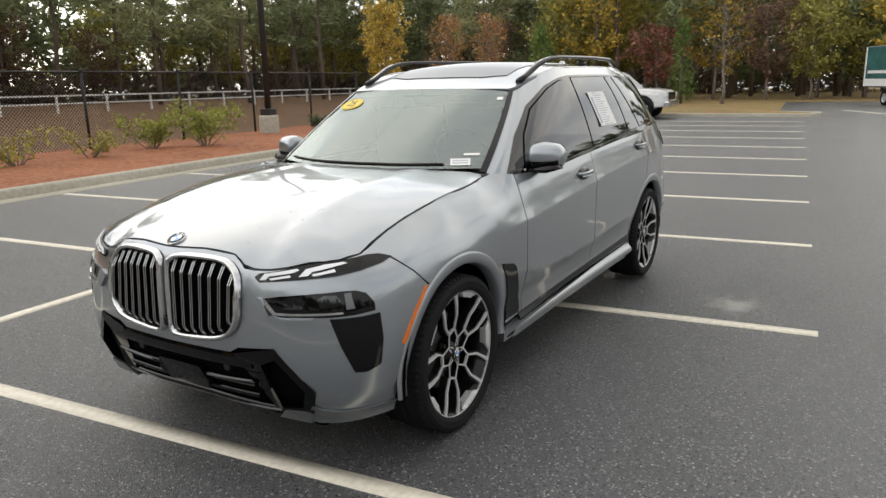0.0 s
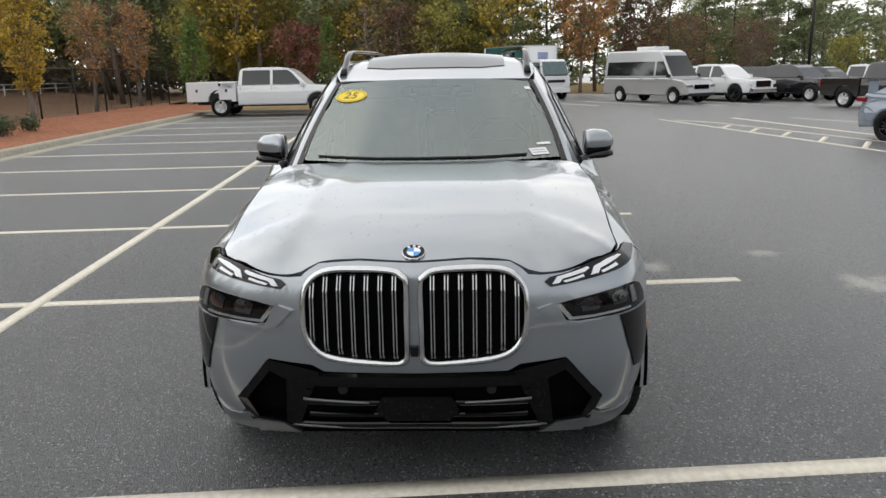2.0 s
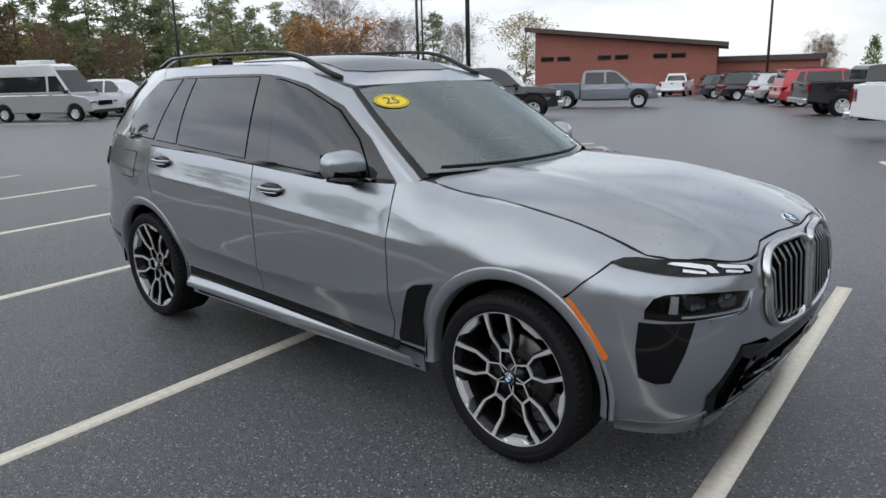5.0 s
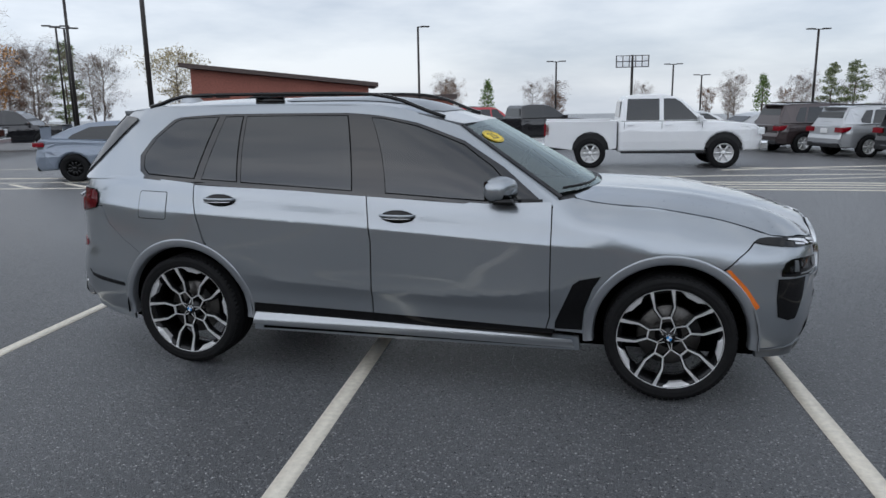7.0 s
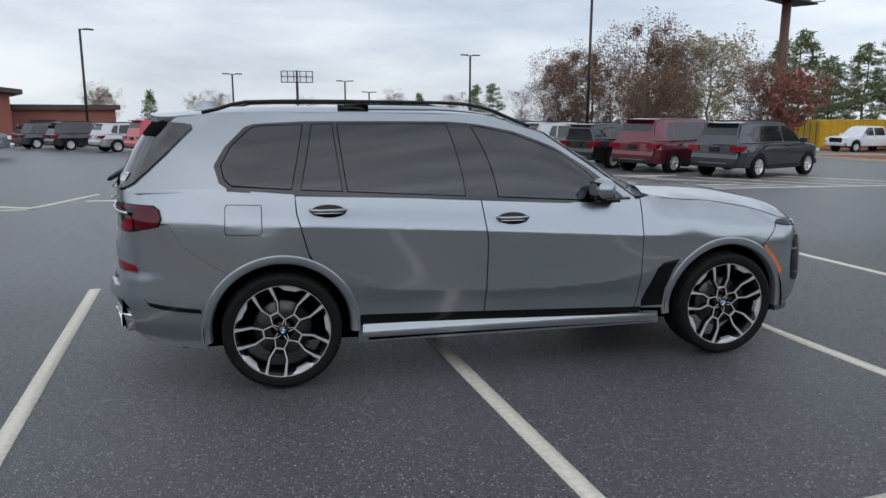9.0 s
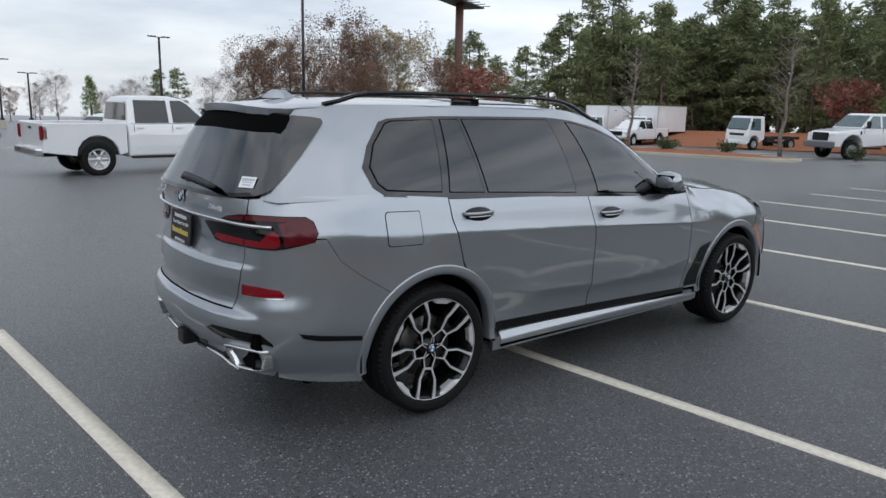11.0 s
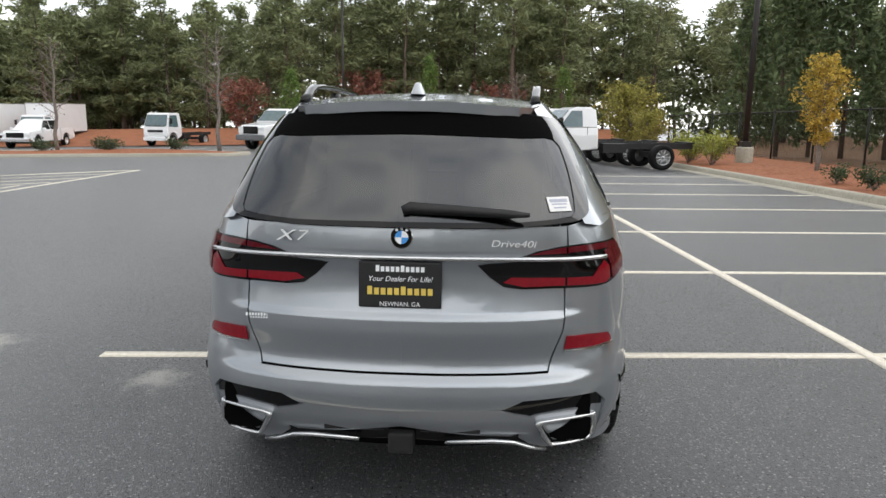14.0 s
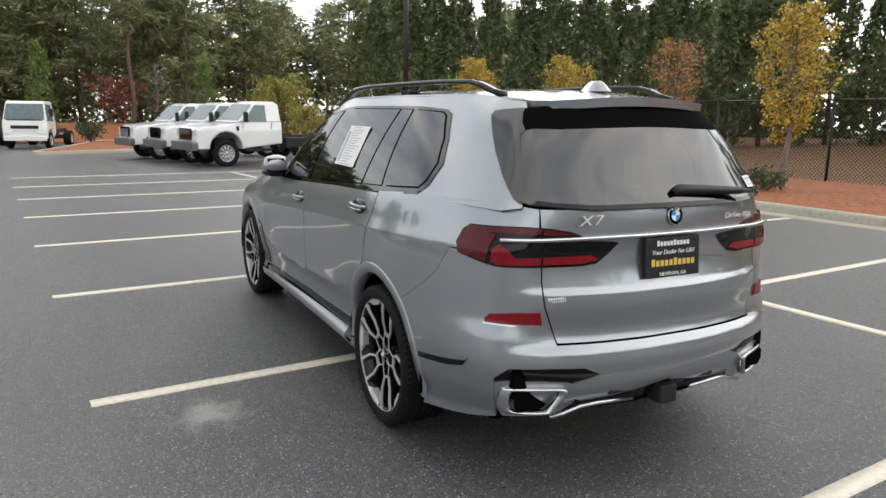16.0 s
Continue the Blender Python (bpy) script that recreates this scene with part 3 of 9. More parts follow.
both("front_fender", along(side([(0.875, 1.155), (0.875, 1.02), (0.872, 0.47), (0.85, 0.388)] + [(1.075, 0.378)] + arc(HUB_X, HUB_Z, AR, 178, 58, 16) + [(1.856, 0.824), (1.899, 0.867), (1.946, 0.905), (1.985, 0.942), (2.03, 0.960), (2.09, 0.9635), (2.215, 0.959), (2.125, 0.967),
     (2.05, 0.984), (1.90, 1.027), (1.80, 1.052), (1.70, 1.070), (1.60, 1.087), (1.50, 1.103), (1.40, 1.115), (1.20, 1.128), (1.10, 1.138), (0.985, 1.167)])), flank, M_PAINT, rim=0.015, sv=0.02, cuts=(0.0,))
fd = both("front_door", along(side([(0.866, 1.15), (0.868, 1.02), (0.865, 0.47), (0.842, 0.388), (0.3, 0.405), (-0.236, 0.425), (-0.226, 0.90), (-0.262, 1.17), (0.2, 1.15), (0.48, 1.135)])), flank, M_PAINT, rim=0.015, sv=0.02, cuts=(0.0,))
rd = both("rear_door", along(side([(-0.270, 1.17), (-0.234, 0.90), (-0.244, 0.425), (-1.07, 0.45)] + arc(HUB_X * -1, HUB_Z, AR, 4, 62, 9) + [(-1.375, 0.87), (-1.44, 1.12), (-1.445, 1.222), (-0.8, 1.196)])), flank, M_PAINT, rim=0.015, sv=0.02, cuts=(0.0,))
both("rear_quarter_panel", along(side([(-1.452, 1.232), (-1.448, 1.12), (-1.383, 0.87)] + arc(-HUB_X, HUB_Z, AR, 66, 128.6, 9) + [(-2.0215, 0.863), (-2.132, 0.948), (-2.202, 1.066)])
     + rear([(0.86, 1.072), (0.668, 1.072), (0.672, 1.25), (0.80, 1.268)]) + side([(-2.25, 1.27), (-2.0, 1.27), (-1.85, 1.264)])), flank, M_PAINT, rim=0.015, sv=0.02, cuts=(0.0,))
both("rocker_panel", side([(1.04, 0.350), (0.84, 0.362), (-0.24, 0.388), (-1.07, 0.405), (-1.08, 0.268), (0.0, 0.262), (1.05, 0.268)]), lambda s, z: (lambda p: (p[0], p[1] - 0.012, z))(skin(s, 0.42)), M_PAINT, rim=0.03)
both("sill_trim", side([(1.0, 0.348), (0.84, 0.354), (-0.24, 0.380), (-1.05, 0.396), (-1.06, 0.325), (0.0, 0.306), (1.02, 0.296)]), lambda s, z: (lambda p: (p[0], p[1] + 0.014 + 0.030 * smooth(0.398, 0.345, z) - 0.010 * smooth(0.335, 0.30, z), z))(skin(s, 0.42)), M_SILL, "satin grey sill trim below the doors", rim=0.008, sv=0.010)
both("door_base_strip", side([(0.90, 0.394), (-0.24, 0.431), (-1.06, 0.456), (-1.065, 0.385), (-0.24, 0.372), (0.88, 0.345)]), skin, M_BLACK, rim=0.01, lift=0.004)
both("side_breather", side([(0.90, 0.40), (0.90, 0.44), (1.0, 0.68), (1.04, 0.71), (1.16, 0.735), (1.115, 0.66), (1.07, 0.53), (1.06, 0.40)]), skin, M_BLACK, "gloss black air breather behind the front wheel", rim=0.02, lift=0.006)

# wheel arch lips
for hx, a0, a1 in ((HUB_X, 186, -6), (-HUB_X, 188, -4)):
    for sgn in (1, -1):
        bm = bmesh.new()
        n = 36
        prof = [(0.425, -0.05), (0.432, -0.006), (0.440, 0.002), (0.478, 0.004), (0.487, 0.001), (0.490, -0.012)]
        rows_ = []
        for k in range(n + 1):
            a = radians(a0 + (a1 - a0) * k / n)
            row = []
            for r, o in prof:
                x, z = hx + r * math.cos(a), HUB_Z + r * math.sin(a)
                p = skin(s_side(x), max(z, 0.34))
                row.append(bm.verts.new((x, sgn * (max(p[1], 0.93) + o), z)))
            rows_.append(row)
        for p, q in zip(rows_, rows_[1:]):
            for j in range(len(prof) - 1):
                bm.faces.new((p[j], p[j + 1], q[j + 1], q[j]) if sgn > 0 else (p[j], q[j], q[j + 1], p[j + 1]))
        part("wheel_arch_lip", bm, M_FLARE, suv, flat=False)

# nose and front bumper
both("front_bumper", front([(0.0, 0.572), (0.34, 0.575), (0.385, 0.600), (0.555, 0.614), (0.64, 0.515), (0.705, 0.430), (0.695, 0.375), (0.73, 0.345), (0.80, 0.335)])
     + side([(2.03, 0.335)] + arc(HUB_X, HUB_Z, AR, -6, 56, 10) + [(1.864, 0.822), (1.907, 0.865), (1.954, 0.903), (1.994, 0.938), (2.035, 0.954), (2.09, 0.957)]) + front([(0.83, 0.952), (0.76, 0.948), (0.70, 0.944), (0.64, 0.938), (0.55, 0.926), (0.47, 0.924), (0.42, 0.929), (0.395, 0.951), (0.355, 0.974), (0.2, 0.987), (0.0, 0.982)]),
     skin, M_PAINT, rim=0.02, su=0.04, sv=0.04)
both("bumper_lip", front([(0.63, 0.285), (0.69, 0.362), (0.73, 0.342), (0.80, 0.332)]) + side([(2.03, 0.332), (2.04, 0.282)]) + front([(0.80, 0.272), (0.70, 0.268)]), skin, M_SILVER, "satin silver lower bumper lip", rim=0.03, lift=0.008)


def nose_x(y, z):
    """The nose's surface at a place seen from ahead."""
    return skin(s_front(abs(y)), z)[0]


def nose_bar(name, pts, r, material, label="", lift=0.01, squash=1.0, closed=False, parent=None):
    bm = bmesh.new()
    add_sweep(bm, [(nose_x(y, z) + lift, y, z) for y, z in pts], circle_section(r, 8, squash), closed, up=(1, 0, 0))
    return part(name, bm, material, parent or suv, label, flat=False)


# kidney grilles
for sgn in (1, -1):
    outl = [(0.022, 0.64), (0.020, 0.90), (0.035, 0.945), (0.08, 0.965), (0.20, 0.968), (0.31, 0.960), (0.37, 0.935), (0.405, 0.885), (0.412, 0.80), (0.405, 0.725), (0.375, 0.67), (0.32, 0.635), (0.22, 0.618), (0.08, 0.612), (0.035, 0.62)]
    ol = [(p.x, p.y) for p in spline(outl + outl[:1], 4)][:-1]
    me = sheet("grille", front(ol), skin, su=0.06, sv=0.06, rim=0.0, lift=0.004)
    gr = put("grille", me if sgn > 0 else mirrored(me, "grille"), M_SEAL_SHADE, suv, "double-barred black kidney grille in satin chrome")
    bm = bmesh.new()
    ctr = Vector((0.21, 0.79))
    loops = []
    for y, z in ol:
        v = Vector((y, z)) - ctr
        vn = v.normalized()
        row = []
        for o, lift in ((0.006, 0.004), (0.004, 0.026), (-0.009, 0.032), (-0.019, 0.020), (-0.022, 0.004)):
            q = Vector((y, z)) + vn * o
            row.append(bm.verts.new((nose_x(y, z) + lift, sgn * q.x, q.y)))
        loops.append(row)
    for i in range(len(loops)):
        a, b = loops[i], loops[(i + 1) % len(loops)]
        for j in range(4):
            bm.faces.new((a[j], a[j + 1], b[j + 1], b[j]) if sgn > 0 else (a[j], b[j], b[j + 1], a[j + 1]))
    part("grille_frame", bm, M_CHROME, gr, "satin chrome surround", flat=False)
    for k in range(7):
        y = 0.068 + k * 0.0505
        zt = min(np.interp(y, [0.0, 0.06, 0.31, 0.37, 0.41], [0.92, 0.945, 0.94, 0.915, 0.85]), 0.945)
        zb = np.interp(y, [0.0, 0.06, 0.22, 0.32, 0.375, 0.41], [0.65, 0.635, 0.64, 0.66, 0.695, 0.75])
        bm = bmesh.new()
        for dy in (-0.0056, 0.0056):
            add_sweep(bm, [(nose_x(y, z) + l, sgn * (y + dy), z) for z, l in ((zb, 0.010), (zb + 0.03, 0.026), (zt - 0.05, 0.024), (zt, 0.004))], [(-0.0035, -0.02), (0.0035, -0.02), (0.0035, 0.002), (-0.0035, 0.002)], up=(1, 0, 0))
        sl = part("grille_slat", bm, M_TRIM, gr)
        bm = bmesh.new()
        for dy in (-0.0056, 0.0056):
            add_sweep(bm, [(nose_x(y, z) + l, sgn * (y + dy), z) for z, l in ((zb + 0.01, 0.020), (zb + 0.03, 0.0285), (zt - 0.05, 0.0265), (zt - 0.004, 0.010))], [(-0.0017, -0.002), (0.0017, -0.002), (0.0017, 0.0010), (-0.0017, 0.0010)], up=(1, 0, 0))
        part("slat_edge", bm, M_SLAT, sl, "bright slat edges")
part("front_camera", box_bm(nose_x(0, 0.665) + 0.012, 0, 0.665, 0.02, 0.028, 0.04, 0.004), M_BLACK, suv)

# lower air intake, set back
intake = put("lower_air_intake", (sheet("lower_air_intake", front([(-0.0, 0.275), (0.0, 0.585), (0.6, 0.60), (0.72, 0.43), (0.62, 0.275)]), lambda s, z: (lambda p: (p[0] - 0.075, p[1], p[2]))(skin(s, z)), rim=0.0)), M_SEAL_SHADE, suv, "black lower intake with fins")
put("lower_air_intake", mirrored(intake.data, "lower_air_intake"), M_SEAL_SHADE, suv)
for z, hw, lift, h in ((0.538, 0.44, 0.0, 0.055), (0.430, 0.42, -0.012, 0.02), (0.370, 0.42, -0.01, 0.018), (0.300, 0.47, 0.0, 0.026)):
    bm = bmesh.new()
    add_sweep(bm, [(nose_x(y, z) + lift, y, z) for y in np.linspace(-hw, hw, 13)], [(-h / 2, -0.05), (h / 2, -0.05), (h / 2, -0.004), (h / 4, 0.0), (-h / 4, 0.0), (-h / 2, -0.004)], up=(1, 0, 0))
    part("intake_fin", bm, M_BLACK, suv)
for z, hw0, hw1 in ((0.442, 0.18, 0.43), (0.285, 0.0, 0.50)):
    for sgn in (1, -1):
        nose_bar("intake_trim", [(sgn * y, z + 0.012 * (y / 0.4) ** 2) for y in np.linspace(hw0, hw1, 8)], 0.005, M_SILVER, "thin silver intake trim", lift=0.004)
bm = bmesh.new()
hexa = [(-0.165, 0.405), (-0.135, 0.468), (0.135, 0.468), (0.165, 0.405), (0.125, 0.345), (-0.125, 0.345)]
fr_ = [bm.verts.new((nose_x(y, z) + 0.002, y * 0.96, z)) for y, z in hexa]
bk_ = [bm.verts.new((nose_x(y, z) - 0.05, y, z)) for y, z in hexa]
bm.faces.new(fr_)
for k in range(6):
    bm.faces.new((fr_[k], fr_[(k + 1) % 6], bk_[(k + 1) % 6], bk_[k]))
part("radar_cover", bm, M_BLACK, suv, "gloss black radar sensor cover")
for sgn in (1, -1):
    bm = bmesh.new()
    bmesh.ops.create_cone(bm, cap_ends=True, segments=12, radius1=0.022, radius2=0.018, depth=0.03, matrix=Matrix.Translation((nose_x(0.28, 0.49) - 0.035, sgn * 0.28, 0.488)) @ Matrix.Rotation(radians(90), 4, "Y"))
    part("parking_sensor", bm, M_SATIN, suv)
    # corner duct: a deep black mouth with a bright lower blade
    bm = bmesh.new()
    o = [(0.36, 0.574), (0.56, 0.612), (0.708, 0.430), (0.665, 0.315), (0.475, 0.290)]
    i2 = [(0.49, 0.535), (0.555, 0.565), (0.665, 0.430), (0.63, 0.345), (0.520, 0.325)]
    ro = [bm.verts.new((nose_x(y, z) + 0.006, sgn * y, z)) for y, z in o]
    rm = [bm.verts.new((nose_x(y, z) + 0.004, sgn * y, z)) for y, z in i2]
    rb = [bm.verts.new((nose_x(y, z) - 0.12, sgn * y * 0.99, z)) for y, z in i2]
    for a, b in ((ro, rm), (rm, rb)):
        for k in range(5):
            bm.faces.new((a[k], a[(k + 1) % 5], b[(k + 1) % 5], b[k]))
    bm.faces.new(rb)
    part("corner_duct", bm, M_BLACK, suv, "gloss black corner air duct")
    bm = bmesh.new()
    q = [(0.475, 0.262), (0.535, 0.318), (0.640, 0.330), (0.665, 0.318), (0.640, 0.266)]
    a = [bm.verts.new((nose_x(y, z) + 0.014, sgn * y, z)) for y, z in q]
    b = [bm.verts.new((nose_x(y, z) - 0.05, sgn * y, z - 0.006)) for y, z in q]
    bm.faces.new(a)
    bm.faces.new(b[::-1])
    for k in range(5):
        bm.faces.new((a[k], b[k], b[(k + 1) % 5], a[(k + 1) % 5]))
    part("duct_blade", bm, M_SILVER, suv)

# headlights
drl = both("daytime_light", front([(0.478, 0.900), (0.50, 0.915), (0.57, 0.924), (0.64, 0.938), (0.70, 0.945), (0.76, 0.949), (0.83, 0.954)]) + side([(2.09, 0.960), (2.035, 0.957), (1.988, 0.943), (2.04, 0.930), (2.15, 0.917)]) + front([(0.80, 0.903), (0.66, 0.893), (0.50, 0.880)]), skin, M_BLACK, "slim upper light with two white bars", rim=0.01, lift=0.006)
BARS = (front([(0.505, 0.890), (0.525, 0.914), (0.655, 0.931), (0.665, 0.925), (0.640, 0.917), (0.545, 0.905), (0.530, 0.891)]),
        front([(0.545, 0.897), (0.630, 0.910), (0.635, 0.902), (0.555, 0.891)]),
        front([(0.665, 0.903), (0.690, 0.928), (0.760, 0.940), (0.835, 0.946), (0.850, 0.941), (0.800, 0.932), (0.715, 0.918), (0.700, 0.905)]),
        front([(0.715, 0.910), (0.800, 0.924), (0.805, 0.915), (0.720, 0.903)]))
for seg in BARS:
    me = sheet("light_bar", seg, skin, su=0.05, sv=0.05, rim=0.004, lift=0.012)
    put("light_bar", me, M_WHITE_LED, drl[0], "white light bar")
    put("light_bar", mirrored(me, "light_bar"), M_WHITE_LED, drl[1], "white light bar")
hl = both("headlight", front([(0.520, 0.820), (0.60, 0.832), (0.72, 0.842), (0.82, 0.848), (0.858, 0.846), (0.882, 0.832), (0.897, 0.790), (0.897, 0.758), (0.850, 0.751), (0.78, 0.748), (0.65, 0.750), (0.60, 0.749), (0.552, 0.756)]), skin, M_BLACK, "dark smoked main headlight", rim=0.012, lift=0.005)
for seg, m_, nm in (([(0.512, 0.818), (0.532, 0.820), (0.575, 0.768), (0.66, 0.766), (0.82, 0.768), (0.82, 0.760), (0.66, 0.757), (0.565, 0.757)], M_CHROME, "light_hook"),
                    ([(0.615, 0.782), (0.605, 0.815), (0.63, 0.828), (0.675, 0.828), (0.695, 0.806), (0.68, 0.782)], M_LENS, "projector_lens"),
                    ([(0.745, 0.786), (0.738, 0.820), (0.76, 0.834), (0.80, 0.834), (0.815, 0.812), (0.80, 0.788)], M_LENS, "projector_lens"),
                    ([(0.830, 0.776), (0.826, 0.838), (0.845, 0.840), (0.852, 0.778)], M_SILVER, "light_guide")):
    me = sheet(nm, front(seg), skin, su=0.04, sv=0.04, rim=0.006, lift=0.009)
    put(nm, me, m_, hl[0])
    put(nm, mirrored(me, nm), m_, hl[1])
both("headlight_wing", front([(0.447, 0.808), (0.500, 0.824), (0.518, 0.818), (0.552, 0.752), (0.60, 0.743), (0.72, 0.744), (0.72, 0.737), (0.60, 0.733), (0.545, 0.733), (0.512, 0.742)]), skin, M_PAINT, rim=0.02, lift=0.016)
both("air_curtain", front([(0.776, 0.742), (0.872, 0.742), (0.905, 0.745), (0.908, 0.64), (0.902, 0.530), (0.872, 0.508), (0.842, 0.514), (0.806, 0.63)]), skin, M_BLACK, "gloss black vertical air curtain", rim=0.02, lift=0.006)
both("side_marker", side([(1.835, 0.797), (1.858, 0.797), (1.945, 0.705), (2.022, 0.592), (2.004, 0.575), (1.925, 0.69)]), skin, M_AMBER, "amber side marker reflector", rim=0.004, lift=0.002)


# bonnet and roof
MID_Z = [(1.05, 1.188), (1.27, 1.182), (1.62, 1.165), (2.0, 1.108), (2.2, 1.058), (2.33, 1.012), (2.385, 0.985), (2.5, 0.92)]
NOSE_TOP = [(0.0, 0.985), (0.2, 0.990), (0.36, 0.978), (0.40, 0.955), (0.425, 0.933), (0.47, 0.928), (0.55, 0.930), (0.64, 0.942), (0.70, 0.948), (0.76, 0.952), (0.83, 0.959)]
WING_TOP = [(2.125, 0.970), (2.05, 0.987), (1.90, 1.030), (1.80, 1.055), (1.70, 1.073), (1.60, 1.090), (1.50, 1.106), (1.40, 1.118), (1.20, 1.131), (1.10, 1.141), (1.04, 1.155)]


def dense(points, n=6):
    return [(a[0] + (b[0] - a[0]) * k / n, a[1] + (b[1] - a[1]) * k / n) for a, b in zip(points, points[1:]) for k in range(n)] + [points[-1]]


RIM_LINE = [skin(s_front(y), z) for y, z in dense(NOSE_TOP)] + [skin(s_side(x), z) for x, z in dense(WING_TOP)]


BONNET_DROP = [(0.9, 0.02), (1.0, 0.034), (1.2, 0.063), (1.465, 0.089), (1.74, 0.123), (1.87, 0.145), (2.1, 0.20), (2.24, 0.28), (2.32, 0.42), (2.42, 0.6)]


def bonnet(x, y):
    """A long smooth bonnet that falls to its sides and to the nose."""
    ridge = 0.006 * math.exp(-((abs(y) - 0.52 + 0.10 * (2.3 - x)) / 0.06) ** 2) * smooth(2.3, 1.9, x)
    return (x, y, shape(MID_Z, x) - shape(BONNET_DROP, x) * (abs(y) / 0.9) ** 3 + ridge)


RIM_A = np.array(RIM_LINE)
RIM_OFF = np.array([p[2] + 0.002 - bonnet(p[0], p[1])[2] for p in RIM_LINE])


def bonnet_top(x, y):
    """The bonnet, led softly into the shut line round it."""
    d2 = (RIM_A[:, 0] - x) ** 2 + (RIM_A[:, 1] - abs(y)) ** 2
    w = np.exp(-(d2 - d2.min()) / 0.005)
    off = float((w * RIM_OFF).sum() / w.sum()) * math.exp(-float(d2.min()) / 0.05)
    return (x, y, bonnet(x, y)[2] + off)


bon_edge = [(x - 0.003 if y < 0.7 else x, max(0.0, y - 0.004)) for x, y, z in RIM_LINE] + [(1.0, 0.765), (0.985, 0.70), (1.06, 0.50), (1.112, 0.25), (1.125, 0.0)]
whole("bonnet", bon_edge, bonnet_top, M_PAINT, "long sculpted bonnet with raindrops", su=0.05, sv=0.05, rim=0.02, flip=1)
whole("cowl", [(1.17, 0.0), (1.155, 0.30), (1.10, 0.52), (1.0, 0.76), (0.88, 0.76), (0.99, 0.50), (1.04, 0.3), (1.05, 0.0)], lambda x, y: (x, y, bonnet(x, y)[2] - 0.022), M_SATIN, rim=0.01)


def roof(x, y):
    k = max(0.0, 1 - (y / (0.66 - 0.06 * smooth(-0.5, -2.0, x))) ** 2)
    ze = shape([(-2.5, 1.655), (-2.24, 1.675), (-1.85, 1.708), (-1.35, 1.72), (-0.5, 1.716), (-0.15, 1.692), (0.05, 1.648), (0.18, 1.614), (0.33, 1.578)], x)
    return (x, y, ze + (0.052 - 0.030 * smooth(-0.3, 0.3, x)) * k)


roof_edge = [(0.328, 0.0), (0.328, 0.15), (0.324, 0.34), (0.285, 0.588), (0.12, 0.634), (-0.15, 0.641), (-0.5, 0.639), (-1.35, 0.606), (-1.85, 0.562), (-2.08, 0.525), (-2.19, 0.495), (-2.285, 0.440), (-2.345, 0.30), (-2.37, 0.0)]
whole("roof", roof_edge, roof, M_PAINT, su=0.08, sv=0.06, rim=0.04)
whole("sunroof", [(0.10, 0.0), (0.09, 0.30), (0.03, 0.45), (-0.95, 0.47), (-1.0, 0.42), (-1.0, 0.0)], roof, M_ROOFGLASS, "dark panoramic glass sunroof", su=0.1, sv=0.1, rim=0.004, lift=0.005)
for sgn in (1, -1):
    bm = bmesh.new()
    path = []
    for k in range(25):
        x = -2.0 + (0.16 + 2.0) * k / 24
        e = smooth(-2.0, -1.72, x) * smooth(0.16, -0.30, x)
        yr = 0.605 - 0.075 * smooth(-0.2, -2.0, x)
        path.append((x, sgn * (yr - 0.015 * (1 - e)), roof(x, yr)[2] + 0.01 + 0.052 * e))
    add_sweep(bm, path, [(-0.022, -0.008), (-0.016, 0.014), (0.016, 0.014), (0.022, -0.008)], up=(0, 0, 1))
    for x in (-1.05,):
        add_box(bm, x, sgn * (0.60 - 0.075 * smooth(-0.2, -2.0, x)), roof(x, 0.57)[2] + 0.018, 0.20, 0.03, 0.05)
    part("roof_rail", bm, M_BLACK, suv, "gloss black roof rail", flat=False)
bm = bmesh.new()
fz = roof(-2.0, 0)[2]
vs_ = [[bm.verts.new((-2.02 + l * lx, l * w, fz + h)) for lx, w in ((0.13, 0.0), (0.0, 0.035), (-0.09, 0.02), (-0.10, 0.0), (-0.09, -0.02), (0.0, -0.035))] for l, h in ((1.0, 0.0), (0.75, 0.022), (0.5, 0.042), (0.3, 0.05))]
for a, b in zip(vs_, vs_[1:]):
    for k in range(6):
        bm.faces.new((a[k], a[(k + 1) % 6], b[(k + 1) % 6], b[k]))
bm.faces.new(vs_[-1])
part("shark_fin_antenna", bm, M_PAINT, suv, flat=False)

# cabin skin: pillars in body colour, glass laid over
both("a_pillar", [(3.0, -0.02), (3.9, -0.02), (4.35, 0.0), (4.6, 0.98), (4.4, 1.0), (3.55, 1.0), (3.05, 0.98)], cabin, M_PAINT, rim=0.01, su=0.12, sv=0.08)
both("cant_rail", [(4.15, 0.70), (4.5, 1.02), (8.2, 1.02), (8.4, 0.84), (7.9, 0.78), (6.5, 0.80), (5.5, 0.80), (5.0, 0.74)], cabin, M_PAINT, rim=0.01, su=0.15, sv=0.06)
both("d_pillar", [(7.6, -0.03), (7.5, 0.3), (7.6, 0.85), (7.9, 1.02), (9.6, 1.02), (10.05, 0.6), (9.95, 0.0), (9.5, -0.04)], cabin, M_PAINT, rim=0.0, lift=0.002, su=0.12, sv=0.08)
dlo = [(0.86, 1.088), (0.48, 1.135), (-0.23, 1.172), (-0.8, 1.203), (-1.43, 1.232), (-1.84, 1.262), (-1.895, 1.30), (-1.925, 1.40), (-1.86, 1.51), (-1.74, 1.63), (-1.68, 1.648), (-1.36, 1.665), (-0.45, 1.665), (-0.25, 1.648), (0.01, 1.60), (0.31, 1.49), (0.56, 1.335)]
both("window_surround", [cabin_at(x, z) for x, z in dlo], cabin, M_TRIM, "gloss black side window surround", rim=0.012, su=0.12, sv=0.08, lift=0.006)
